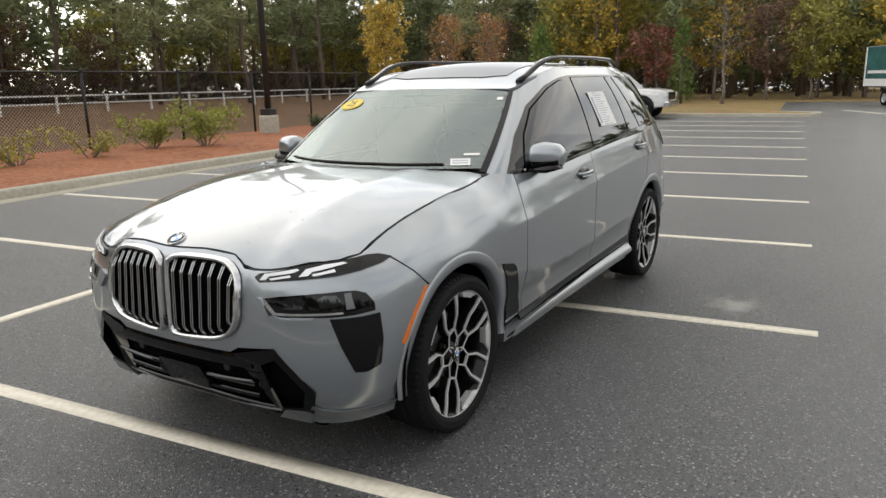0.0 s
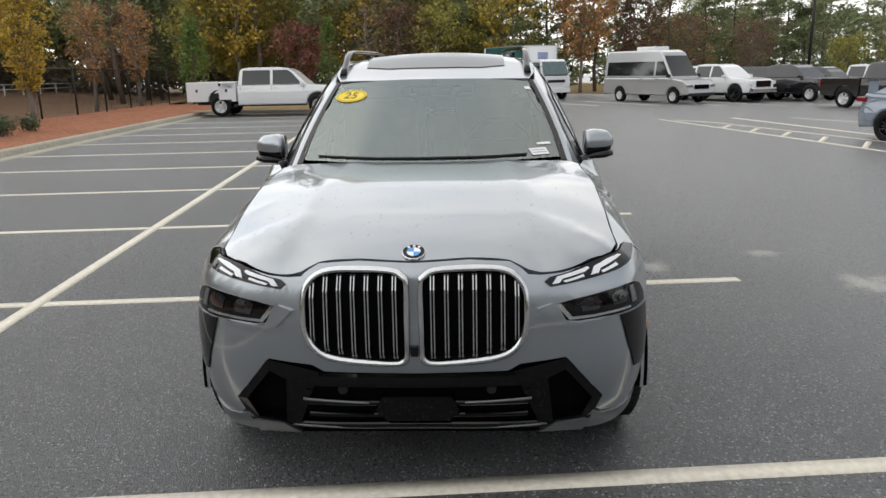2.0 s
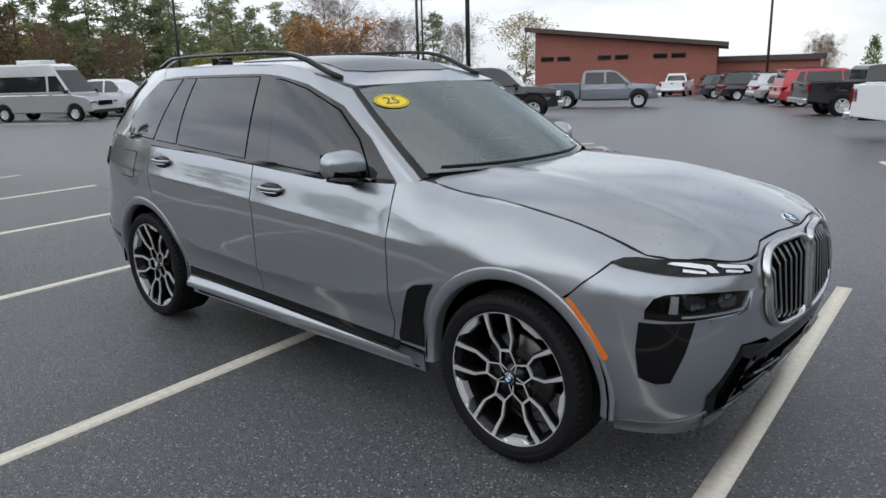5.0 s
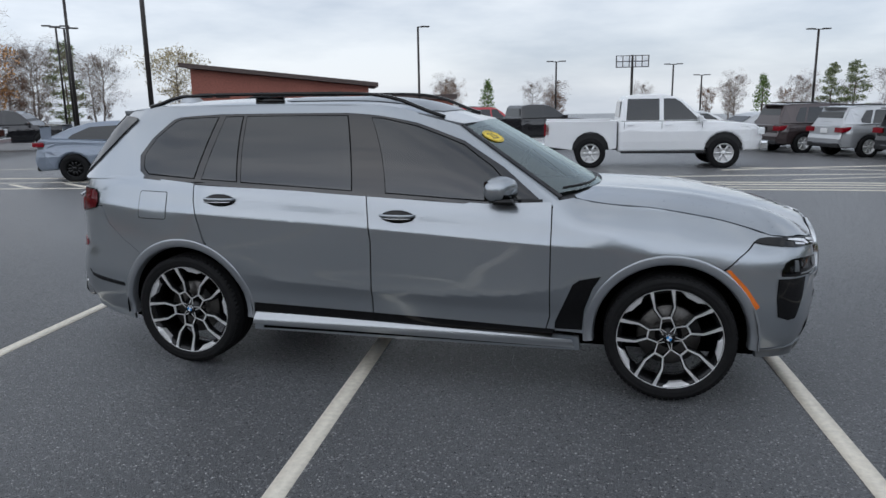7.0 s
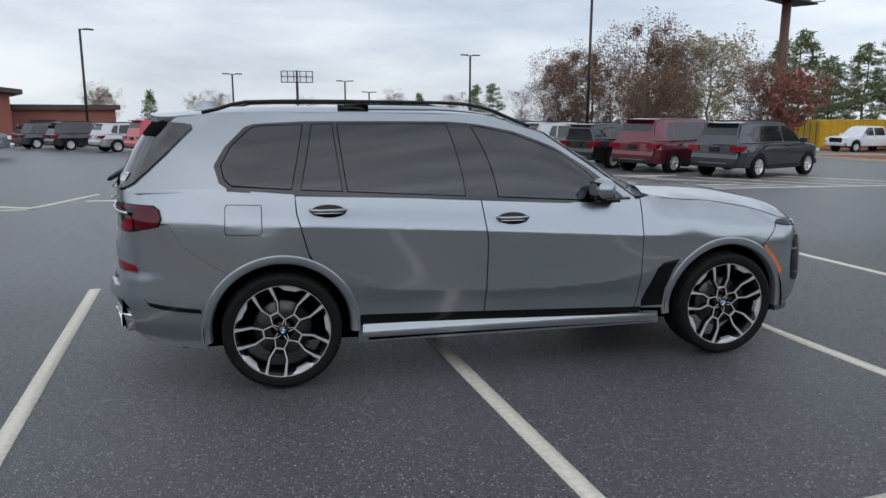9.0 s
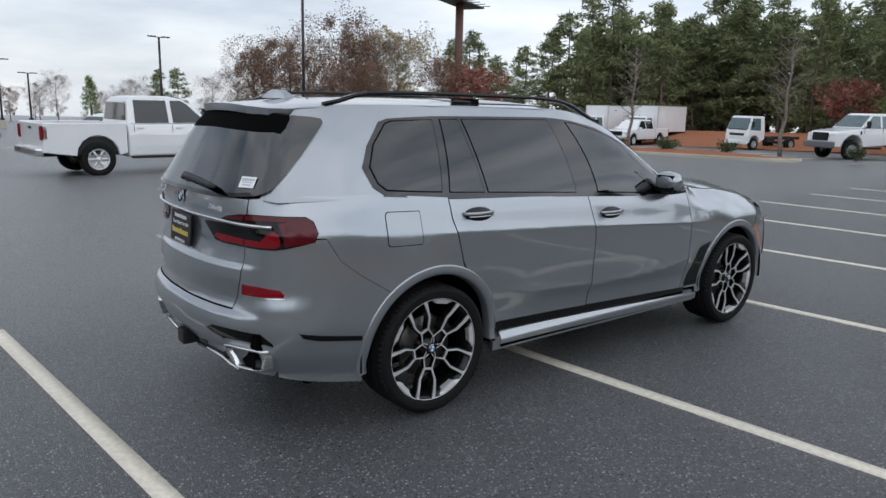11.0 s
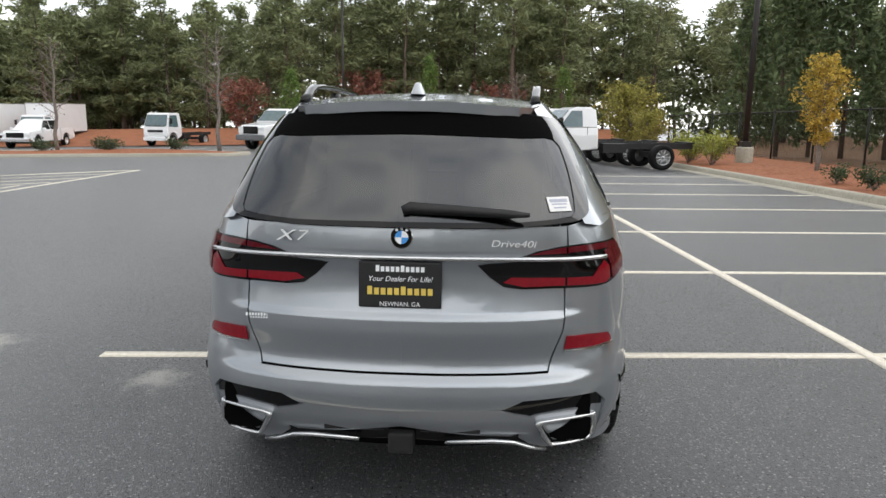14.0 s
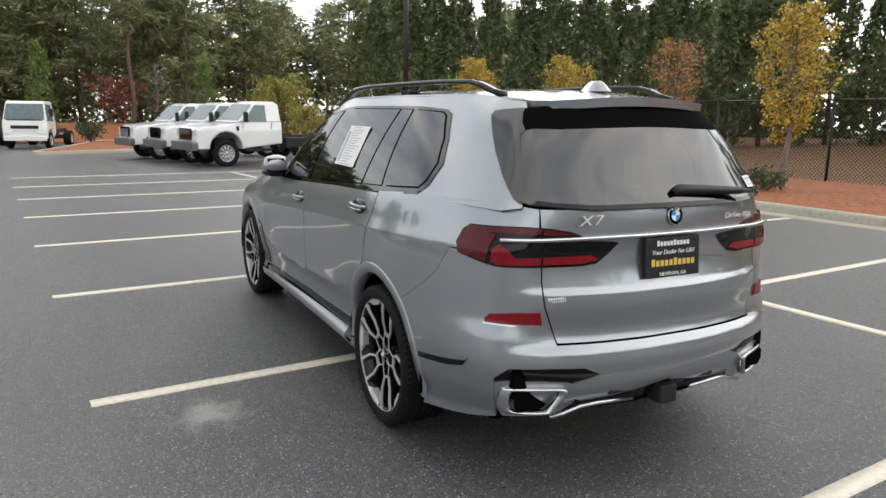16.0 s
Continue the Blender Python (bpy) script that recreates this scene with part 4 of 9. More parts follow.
fg = [(0.67, 1.135), (0.48, 1.15), (-0.145, 1.187), (-0.285, 1.63), (-0.22, 1.625), (0.01, 1.575), (0.31, 1.462), (0.50, 1.33)]
rg = [(-0.37, 1.197), (-1.125, 1.24), (-1.165, 1.645), (-0.455, 1.645)]
vg = [(-1.16, 1.242), (-1.41, 1.255), (-1.325, 1.642), (-1.20, 1.645)]
qg = [(-1.47, 1.26), (-1.82, 1.285), (-1.86, 1.32), (-1.88, 1.40), (-1.82, 1.51), (-1.705, 1.615), (-1.66, 1.63), (-1.385, 1.642)]
def grown(points, o=0.007):
    """An outline pushed out all round."""
    c = sum((Vector(p) for p in points), Vector((0, 0))) / len(points)
    out = []
    for k in range(len(points)):
        d1, d2 = (Vector(points[k]) - Vector(points[k - 1])).normalized(), (Vector(points[(k + 1) % len(points)]) - Vector(points[k])).normalized()
        v = Vector((d1.y + d2.y, -d1.x - d2.x)).normalized()
        if v.dot(Vector(points[k]) - c) < 0:
            v = -v
        out.append(tuple(Vector(points[k]) + v * o))
    return out


for g, nm in ((fg, "front_side_window"), (rg, "rear_side_window"), (vg, "vent_window"), (qg, "quarter_window")):
    both("window_seal", [cabin_at(x, z) for x, z in grown(g)], cabin, M_SEAL_SHADE, rim=0.002, su=0.12, sv=0.08, lift=0.008)
for g, nm in ((fg, "front_side_window"), (rg, "rear_side_window"), (vg, "vent_window"), (qg, "quarter_window")):
    both(nm, [cabin_at(x, z) for x, z in g], cabin, M_TINT, "dark tinted privacy glass", rim=0.004, su=0.12, sv=0.08, lift=0.010)
for me_pts in ([(0.86, 1.085), (0.48, 1.122), (-0.23, 1.160), (-0.8, 1.190), (-1.43, 1.219), (-1.85, 1.250), (-1.85, 1.266), (-1.43, 1.236), (-0.8, 1.206), (-0.23, 1.175), (0.48, 1.138), (0.86, 1.10)],):
    both("waist_strip", [cabin_at(x, z) for x, z in me_pts], cabin, M_TRIM, rim=0.012, su=0.15, sv=0.05, lift=0.016)
ws = [(0.5, 0.01), (1.5, 0.015), (2.4, 0.02), (2.92, 0.03), (2.97, 0.3), (3.0, 0.7), (3.0, 0.97), (2.6, 0.985), (1.5, 0.99), (0.5, 0.99)]
wsh = whole("windshield", ws, cabin, M_WSHIELD, "clear windshield reflecting the grey sky", rim=0.0, su=0.15, sv=0.08, lift=0.004)
both("windshield_edge", [(2.90, -0.01), (2.94, 0.3), (2.96, 0.7), (2.96, 0.99), (3.12, 0.99), (3.12, 0.7), (3.10, 0.3), (3.06, -0.01)], cabin, M_BLACK, rim=0.006, su=0.12, sv=0.08, lift=0.007)
# rear window, its black lower edge and the gloss dark blades beside it
CLEAR = [(10.19, 0.052), (10.08, 0.10), (10.0, 0.19), (9.80, 0.42), (9.63, 0.64), (9.75, 0.698), (10.03, 0.718), (10.57, 0.707), (11.69, 0.708)]
OUTER = [(10.10, 0.019), (9.90, 0.045), (9.73, 0.085), (9.40, 0.25), (9.05, 0.461), (8.82, 0.648), (8.62, 0.81), (8.66, 0.852), (8.90, 0.878), (9.48, 0.903), (10.19, 0.922), (11.95, 0.922)]
whole("rear_window", [(12.5, 0.02), (11.0, 0.02)] + [(u - 0.03, t + 0.01) for u, t in CLEAR] + [(12.5, 0.725)], cabin, M_REARGLASS, "dark rear window under the spoiler", rim=0.004, su=0.15, sv=0.06, lift=0.010)
both("rear_window_edge_and_shade", [(12.5, -0.012), (11.0, -0.008)] + OUTER[:1] + CLEAR[0:1] + [(11.0, 0.03), (12.5, 0.03)], cabin, M_BLACK, rim=0.008, su=0.15, sv=0.05, lift=0.013)
# top band: the spoiler's shade and dark reflection painted on the glass
both("rear_window_edge_and_shade", CLEAR[5:] + [(12.5, 0.712), (12.5, 0.916)] + OUTER[:9:-1] + [(9.68, 0.907), (9.60, 0.86), (9.64, 0.76)], cabin, M_SEAL_SHADE, rim=0.008, su=0.15, sv=0.05, lift=0.013)
both("rear_blade", OUTER[:10] + [(9.66, 0.905), (9.59, 0.86), (9.63, 0.76)] + CLEAR[5::-1], cabin, M_BLADE, "gloss dark blade beside the rear window", rim=0.010, su=0.10, sv=0.06, lift=0.014)

under = bmesh.new()
tips = dense([(-2.225, 0.478), (-2.285, 0.440), (-2.345, 0.30), (-2.37, 0.0)], 4)
fa = [Vector((x + 0.006, y * 0.985, roof(x, y)[2] - 0.034)) for x, y in tips]
fb = [Vector(cabin(u, 0.87)) for u in np.linspace(9.62, 12.5, len(tips))]
ra = [under.verts.new(p) for p in fa] + [under.verts.new((p.x, -p.y, p.z)) for p in fa[-2::-1]]
rb = [under.verts.new(p) for p in fb] + [under.verts.new((p.x, -p.y, p.z)) for p in fb[-2::-1]]
for k in range(len(ra) - 1):
    under.faces.new((ra[k], ra[k + 1], rb[k + 1], rb[k]))
part("spoiler_underside", under, M_SEAL_SHADE, suv, "black underside of the roof spoiler", flat=False)

# cabin inside: dash, seats, wheel and mirror, seen through the windshield
cab = bmesh.new()
add_box(cab, -0.50, 0, 0.98, 3.0, 1.40, 0.04)
add_box(cab, 0.76, 0, 1.06, 0.42, 1.40, 0.12)
add_box(cab, -0.97, 0, 1.650, 1.8, 1.0, 0.015)
part("cabin_floor_and_dash", cab, M_INTERIOR, suv, "dark dashboard and cabin lining")
for y in (0.38, -0.38):
    for x in (0.0, -1.0):
        bm = box_bm(x - 0.05, y, 1.22, 0.16, 0.5, 0.5, 0.05)
        sm = box_bm(x - 0.10, y, 1.52, 0.10, 0.26, 0.16, 0.04)
        me = mesh_of(sm, "tmp")
        bm.from_mesh(me)
        part("seat", bm, M_SEAT, suv, "tan leather seat back")
bm = bmesh.new()
mw = Matrix.Translation((0.50, 0.38, 1.20)) @ Matrix.Rotation(radians(-65), 4, "Y")
add_sweep(bm, [mw @ Vector((0.185 * math.cos(a), 0.185 * math.sin(a), 0)) for a in np.linspace(0, 2 * math.pi, 33)[:-1]], circle_section(0.015, 8), True, up=mw.to_3x3() @ Vector((0, 0, 1)))
add_box(bm, 0, 0, -0.01, 0.10, 0.34, 0.02, mw)
part("steering_wheel", bm, M_SATIN, suv, flat=False)
part("mirror_housing", box_bm(0.25, 0, 1.525, 0.05, 0.24, 0.06, 0.02), M_SATIN, suv)
part("camera_housing", box_bm(0.28, 0, 1.562, 0.08, 0.34, 0.030, 0.012), M_SATIN, suv)


def on_screen(u, t):
    p = Vector(cabin(u, t))
    du, dv = Vector(cabin(u + 0.02, t)) - Vector(cabin(u - 0.02, t)), Vector(cabin(u, t + 0.02)) - Vector(cabin(u, t - 0.02))
    return p, du.normalized(), dv.normalized()


# door mirrors
for sgn in (1, -1):
    bm = bmesh.new()
    secs = []
    for k in range(11):
        t = k / 10
        y = 0.895 + 0.165 * t
        h = 0.082 * (1 - 0.28 * t * t) * (0.86 + 0.14 * smooth(0, 0.3, t))
        d = 0.088 * (1 - 0.35 * t ** 2)
        x0 = 0.60 - 0.03 * t
        e_ = math.sqrt(max(0.0, 1 - max(0.0, (t - 0.72) / 0.30) ** 2))
        h, d = h * e_, d * (0.4 + 0.6 * e_)
        secs.append([bm.verts.new((x0 + d * (math.copysign(abs(math.cos(a)) ** 0.75, math.cos(a))) - 0.02, sgn * y, 1.222 + h * math.copysign(abs(math.sin(a)) ** 0.75, math.sin(a)))) for a in np.linspace(0, 2 * math.pi, 25)[:-1]])
    for a, b in zip(secs, secs[1:]):
        for k in range(24):
            bm.faces.new((a[k], a[(k + 1) % 24], b[(k + 1) % 24], b[k]))
    bm.faces.new(secs[0])
    bm.faces.new(secs[-1])
    bmesh.ops.recalc_face_normals(bm, faces=bm.faces[:])
    low = bmesh.new()
    rows_ = []
    for k in range(10):
        t = k / 10
        e_ = math.sqrt(max(0.0, 1 - max(0.0, (t - 0.72) / 0.30) ** 2))
        h, d = 0.084 * (1 - 0.28 * t * t) * (0.86 + 0.14 * smooth(0, 0.3, t)) * e_, 0.090 * (1 - 0.35 * t ** 2) * (0.4 + 0.6 * e_)
        rows_.append([low.verts.new((0.58 - 0.03 * t + d * math.copysign(abs(math.cos(a)) ** 0.75, math.cos(a)), sgn * (0.895 + 0.165 * t), 1.2215 + h * math.copysign(abs(math.sin(a)) ** 0.75, math.sin(a)))) for a in np.linspace(math.pi * 1.10, math.pi * 1.94, 13)])
    for p, q in zip(rows_, rows_[1:]):
        for k in range(12):
            low.faces.new((p[k], p[k + 1], q[k + 1], q[k]))
    bmesh.ops.recalc_face_normals(low, faces=low.faces[:])
    cap = part("door_mirror", bm, M_PAINT, suv, "grey door mirror cap on a black foot", flat=False)
    bm = bmesh.new()
    add_sweep(bm, [(0.60, sgn * y, z) for y, z in ((0.84, 1.125), (0.88, 1.14), (0.93, 1.15), (1.0, 1.155), (1.05, 1.165))], [(-0.055, -0.012), (-0.045, 0.016), (0.045, 0.016), (0.055, -0.012)], scales=[0.9, 0.8, 1.2, 1.25, 0.9])
    add_box(bm, 0.70, sgn * 0.862, 1.13, 0.22, 0.03, 0.06)
    part("mirror_foot", bm, M_BLACK, cap, flat=False)
    part("mirror_underside", low, M_BLACK, cap, "gloss black underside", flat=False)
    bm = bmesh.new()
    add_box(bm, 0.506, sgn * 0.972, 1.222, 0.024, 0.125, 0.112)
    part("mirror_glass", bm, M_BLACK, cap, "dark mirror glass")

# door handles and fuel flap
for (pa, pb), hx, hz in ((fd, -0.06, 1.045), (rd, -1.255, 1.125)):
    for pr, sgn in ((pa, 1), (pb, -1)):
        y0 = skin(s_side(hx), hz)[1]
        # raised black oval: the handle hollow's shade put into colour
        bm = bmesh.new()
        bmesh.ops.create_uvsphere(bm, u_segments=20, v_segments=10, radius=1.0, matrix=Matrix.Translation((hx, sgn * (y0 - 0.007), hz - 0.004)) @ Matrix.Diagonal((0.114, 0.022, 0.049, 1)))
        part("handle_bowl_shade", bm, M_BLACK, pr, flat=False)
        bm = bmesh.new()
        add_sweep(bm, [(hx + x, sgn * (y0 + o), hz + 0.012) for x, o in ((-0.108, 0.0), (-0.09, 0.022), (-0.04, 0.034), (0.04, 0.034), (0.09, 0.022), (0.108, 0.0))], [(-0.008, -0.009), (0.008, -0.009), (0.008, 0.009), (-0.008, 0.009)], up=(0, 0, 1))
        part("door_handle", bm, M_PAINT, pr, flat=False)
        bm = bmesh.new()
        add_sweep(bm, [(hx + x, sgn * (y0 + o), hz - 0.004) for x, o in ((-0.09, 0.024), (-0.04, 0.036), (0.04, 0.036), (0.09, 0.024))], [(-0.008, -0.003), (0.008, -0.003), (0.008, 0.003), (-0.008, 0.003)], up=(0, 0, 1))
        part("handle_strip", bm, M_CHROME, pr, flat=False)
me = sheet("fuel_flap", along(side([(-1.655, 1.168), (-1.66, 1.17), (-1.855, 1.175), (-1.868, 1.16), (-1.868, 1.015), (-1.855, 1.003), (-1.665, 1.0), (-1.655, 1.01)])), flank, rim=0.006, lift=0.003, sv=0.02, cuts=(0.0,))
put("fuel_flap", mirrored(me, "fuel_flap"), M_PAINT, suv)
me = sheet("fuel_flap_gap", along(side([(-1.6505, 1.168), (-1.658, 1.1745), (-1.855, 1.1795), (-1.865, 1.175), (-1.8725, 1.16), (-1.8725, 1.015), (-1.867, 1.003), (-1.855, 0.9985), (-1.665, 0.9955), (-1.6505, 1.01)])), flank, rim=0.0, lift=0.0012, sv=0.02, cuts=(0.0,))
put("fuel_flap_gap", mirrored(me, "fuel_flap_gap"), M_SEAL_SHADE, suv)

# tailgate and rear bumper
whole("tailgate", rear([(0.0, 0.692), (0.578, 0.692), (0.636, 0.85), (0.65, 0.945), (0.655, 1.10), (0.667, 1.25), (0.0, 1.25)]), skin, M_PAINT, "tailgate with a recessed plate field", su=0.04, sv=0.0125, rim=0.015)
both("rear_bumper", rear([(0.0, 0.687), (0.583, 0.687), (0.642, 0.85), (0.656, 0.945), (0.66, 1.06), (0.86, 1.06)]) + side([(-2.203, 1.062), (-2.1335, 0.9465), (-2.0225, 0.8615)] + arc(-HUB_X, HUB_Z, AR, 129.0, 193, 11) + [(-2.06, 0.288)])
     + rear([(0.90, 0.318), (0.815, 0.345), (0.812, 0.54), (0.765, 0.590), (0.60, 0.596), (0.47, 0.592), (0.40, 0.560), (0.0, 0.550)]), skin, M_PAINT, rim=0.02, su=0.05, sv=0.025)
both("bumper_crease", rear([(0.0, 0.683), (0.581, 0.683), (0.581, 0.690), (0.0, 0.690)]), skin, M_SEAL_SHADE, rim=0.0, lift=0.002)
both("side_bumper_strip", side([(-2.36, 0.615), (-2.345, 0.595), (-2.25, 0.578), (-2.03, 0.55), (-2.03, 0.525), (-2.25, 0.55), (-2.33, 0.57)]), skin, M_BLACK, rim=0.006, lift=0.006)
both("rear_valance", rear([(0.0, 0.552), (0.40, 0.562), (0.47, 0.594), (0.60, 0.598), (0.765, 0.592), (0.814, 0.542), (0.818, 0.385), (0.775, 0.345), (0.57, 0.345), (0.50, 0.365), (0.44, 0.385), (0.0, 0.395)]), lambda s, z: (lambda p: (p[0] + 0.02, p[1] * 0.995, p[2]))(skin(s, z)), M_BLACK, "gloss black rear valance", rim=0.02, su=0.06, sv=0.05)
both("valance_band", rear([(0.0, 0.545), (0.38, 0.552), (0.44, 0.530), (0.50, 0.515), (0.505, 0.44), (0.44, 0.415), (0.28, 0.425), (0.0, 0.470)]), lambda s, z: (lambda p: (p[0] + 0.014, p[1], p[2]))(skin(s, z)), M_FLARE, rim=0.01, su=0.06, sv=0.05)
both("valance_corner", rear([(0.47, 0.500), (0.53, 0.520), (0.64, 0.530), (0.77, 0.528), (0.816, 0.515), (0.820, 0.41), (0.785, 0.345), (0.60, 0.350), (0.53, 0.368), (0.48, 0.405)]), lambda s, z: (lambda p: (p[0] + 0.014, p[1] * 0.996, p[2]))(skin(s, z)), M_FLARE, rim=0.01, su=0.06, sv=0.04)
for sgn in (1, -1):
    def rx(y, z):
        return skin(s_rear(abs(y)), z)[0]
    bm = bmesh.new()
    add_sweep(bm, [(rx(y, z) - 0.006, sgn * y, z) for y, z in ((0.17, 0.400), (0.36, 0.404), (0.44, 0.395), (0.51, 0.366), (0.57, 0.354))], circle_section(0.010, 8), up=(1, 0, 0))
    part("valance_trim", bm, M_CHROME, suv, "bright lower trim", flat=False)
    ex = [(0.528, 0.480), (0.56, 0.497), (0.735, 0.499), (0.766, 0.484), (0.768, 0.425), (0.745, 0.388), (0.61, 0.380), (0.575, 0.392)]
    bm = bmesh.new()
    c0 = Vector((0.65, 0.44))
    loops = []
    for y, z in [(p.x, p.y) for p in spline(ex + ex[:1], 4)][:-1]:
        row = []
        for sc, dx in ((1.08, 0.03), (1.06, -0.002), (0.98, -0.010), (0.87, -0.008), (0.80, 0.006), (0.78, 0.02)):
            q = c0 + (Vector((y, z)) - c0) * sc
            row.append(bm.verts.new((0.5 * (rx(min(0.80, q.x), 0.49) + rx(min(0.80, q.x), max(q.y, 0.40))) + dx, sgn * q.x, q.y)))
        loops.append(row)
    for k in range(len(loops)):
        a, b = loops[k], loops[(k + 1) % len(loops)]
        for j in range(5):
            bm.faces.new((a[j], a[j + 1], b[j + 1], b[j]))
    bmesh.ops.recalc_face_normals(bm, faces=bm.faces[:])
    tp = part("tailpipe_trim", bm, M_CHROME, suv, "polished trapezoid tailpipe trim", flat=False)
    # flat black plate in the mouth paints the dark of the pipe's depth
    bm = bmesh.new()
    bm.faces.new([bm.verts.new((0.5 * (rx(0.65, 0.49) + rx(0.65, 0.44)) + 0.022, sgn * (c0 + (Vector(q) - c0) * 0.82).x, (c0 + (Vector(q) - c0) * 0.82).y)) for q in ex])
    part("tailpipe_shade", bm, M_SEAL_SHADE, tp)
bm = box_bm(-2.60, 0, 0.405, 0.10, 0.10, 0.085, 0.012)
part("tow_hitch_receiver", bm, M_SATIN, suv, "black tow hitch receiver")
for sgn in (1, -1):
    part("hitch_surround", box_bm(-2.58, sgn * 0.19, 0.46, 0.06, 0.24, 0.045, 0.008), M_SATIN, suv)

# tail lights, chrome strip, reflectors
tl = both("tail_light", rear([(0.295, 1.108), (0.34, 1.115), (0.50, 1.122), (0.47, 1.140), (0.53, 1.160), (0.62, 1.174), (0.72, 1.179), (0.80, 1.178)]) + side([(-2.30, 1.174), (-2.262, 1.150), (-2.242, 1.094), (-2.262, 1.050)]) + rear([(0.858, 1.022), (0.82, 1.013), (0.66, 1.011), (0.47, 1.013), (0.40, 1.022), (0.345, 1.060)]), skin, M_BLACK, "dark red tail light with a chrome strip", rim=0.012, lift=0.006, sv=0.03)
for seg, m_, nm in ((rear([(0.50, 1.147), (0.56, 1.160), (0.64, 1.170), (0.653, 1.170), (0.653, 1.148)]), M_DKRED, "upper_lamp"),
                    (rear([(0.662, 1.149), (0.662, 1.171), (0.80, 1.172)]) + side([(-2.305, 1.166), (-2.275, 1.146)]) + rear([(0.80, 1.150)]), M_DKRED, "upper_lamp"),
                    (rear([(0.395, 1.040), (0.43, 1.060), (0.653, 1.053), (0.653, 1.022), (0.48, 1.022)]), M_RED, "tail_lamp"),
                    (rear([(0.662, 1.022), (0.662, 1.053), (0.76, 1.053), (0.785, 1.085), (0.815, 1.105), (0.835, 1.085), (0.838, 1.035), (0.82, 1.022)]), M_RED, "tail_lamp"),
                    (side([(-2.300, 1.164), (-2.268, 1.146), (-2.249, 1.094), (-2.268, 1.052)]) + rear([(0.852, 1.030), (0.845, 1.090), (0.828, 1.140)]), M_DKRED, "outer_lamp")):
    me = sheet(nm, seg, skin, su=0.05, sv=0.03, rim=0.004, lift=0.011)
    put(nm, me, m_, tl[0])
    put(nm, mirrored(me, nm), m_, tl[1])
bm = bmesh.new()
cs = [(skin(s_rear(abs(y)), 1.133)[0] - 0.010 + 0.010 * smooth(0.62, 0.785, abs(y)), y, 1.134 - 0.008 * smooth(0.3, 0.8, abs(y))) for y in np.linspace(-0.785, 0.785, 49)]
add_sweep(bm, cs, circle_section(0.0095, 10), up=(0, 0, 1))
part("chrome_strip", bm, M_CHROME, suv, "chrome strip across the tailgate", flat=False)
both("rear_reflector", rear([(0.656, 0.826), (0.75, 0.824), (0.835, 0.812), (0.848, 0.790), (0.846, 0.775), (0.76, 0.773), (0.648, 0.774)]), skin, M_RED, "red rear reflector", rim=0.006, lift=0.008)
both("reflector_trim", rear([(0.648, 0.772), (0.76, 0.771), (0.850, 0.774), (0.850, 0.767), (0.76, 0.764), (0.648, 0.765)]), skin, M_CHROME, rim=0.004, lift=0.010)


def tail(y, z, lift=0.0):
    """A frame on the tailgate for lettering: x runs to the right as one reads it."""
    x = skin(s_rear(abs(y)), z)[0] - lift
    dz = (skin(s_rear(abs(y)), z + 0.03)[0] - skin(s_rear(abs(y)), z - 0.03)[0]) / 0.06
    up = Vector((dz, 0, 1)).normalized()
    right = Vector((0, -1, 0))
    return Matrix.Translation((x, y, z)) @ Matrix([[right.x, up.x, right.cross(up).x, 0], [right.y, up.y, right.cross(up).y, 0], [right.z, up.z, right.cross(up).z, 0], [0, 0, 0, 1]])


def roundel(m, r, parent):
    """A round blue and white quartered badge."""
    bm = bmesh.new()
    add_lathe(bm, [(0.001, 0.006), (r * 0.62, 0.006), (r * 0.62, 0.004), (r * 0.95, 0.004), (r, 0.0)], 32, "Z")
    me = mesh_of(bm, "badge")
    me.transform(m)
    b = put("badge", me, M_BLACK, parent, "round blue and white badge", True)
    for k in range(4):
        bm = bmesh.new()
        pts = [(0, 0)] + [(r * 0.6 * math.cos(radians(90 * k + a)), r * 0.6 * math.sin(radians(90 * k + a))) for a in range(0, 91, 15)]
        bm.faces.new([bm.verts.new((x, y, 0.0075)) for x, y in pts])
        bm.transform(m)
        part("badge_quarter", bm, M_BLUE if k % 2 else M_BWHITE, b)
    bm = bmesh.new()
    add_lathe(bm, [(r * 0.93, 0.003), (r * 0.95, 0.008), (r, 0.006), (r * 1.02, 0.0)], 32, "Z")
    bm.transform(m)
    part("badge_ring", bm, M_CHROME, b)
    for k in (-1, 0, 1):
        bm = bmesh.new()
        a = radians(90 - 34 * k)
        add_box(bm, r * 0.79 * math.cos(a), r * 0.79 * math.sin(a), 0.006, r * 0.22, r * 0.22, 0.003)
        bm.transform(m)
        part("badge_mark", bm, M_BWHITE, b)
    return b


roundel(tail(0.0, 1.212, 0.004), 0.042, suv)
roundel(Matrix.Translation((2.345, 0, bonnet(2.345, 0)[2] + 0.002)) @ Matrix.Rotation(radians(90), 4, "Z") @ Matrix.Rotation(radians(24), 4, "X"), 0.042, suv)
text_part("model_lettering", "X7", 0.058, tail(0.43, 1.205, 0.006) @ Matrix.Diagonal((1.55, 1, 1, 1)), M_LETTER, suv, "chrome model letters", 0.003, 0.25, space=1.2)
text_part("variant_lettering", "xDrive40i", 0.036, tail(-0.405, 1.190, 0.006) @ Matrix.Diagonal((1.35, 1, 1, 1)), M_LETTER, suv, "chrome variant letters", 0.003, 0.2)
# dealer plate
pz, pm = 1.032, tail(0.005, 1.032, 0.03)
plate = part("dealer_plate", box_bm(0, 0, 0, 0.315, 0.175, 0.008, 0.006, None), M_SATIN, suv, "black dealer plate with gold and white lettering")
plate.data.transform(pm)
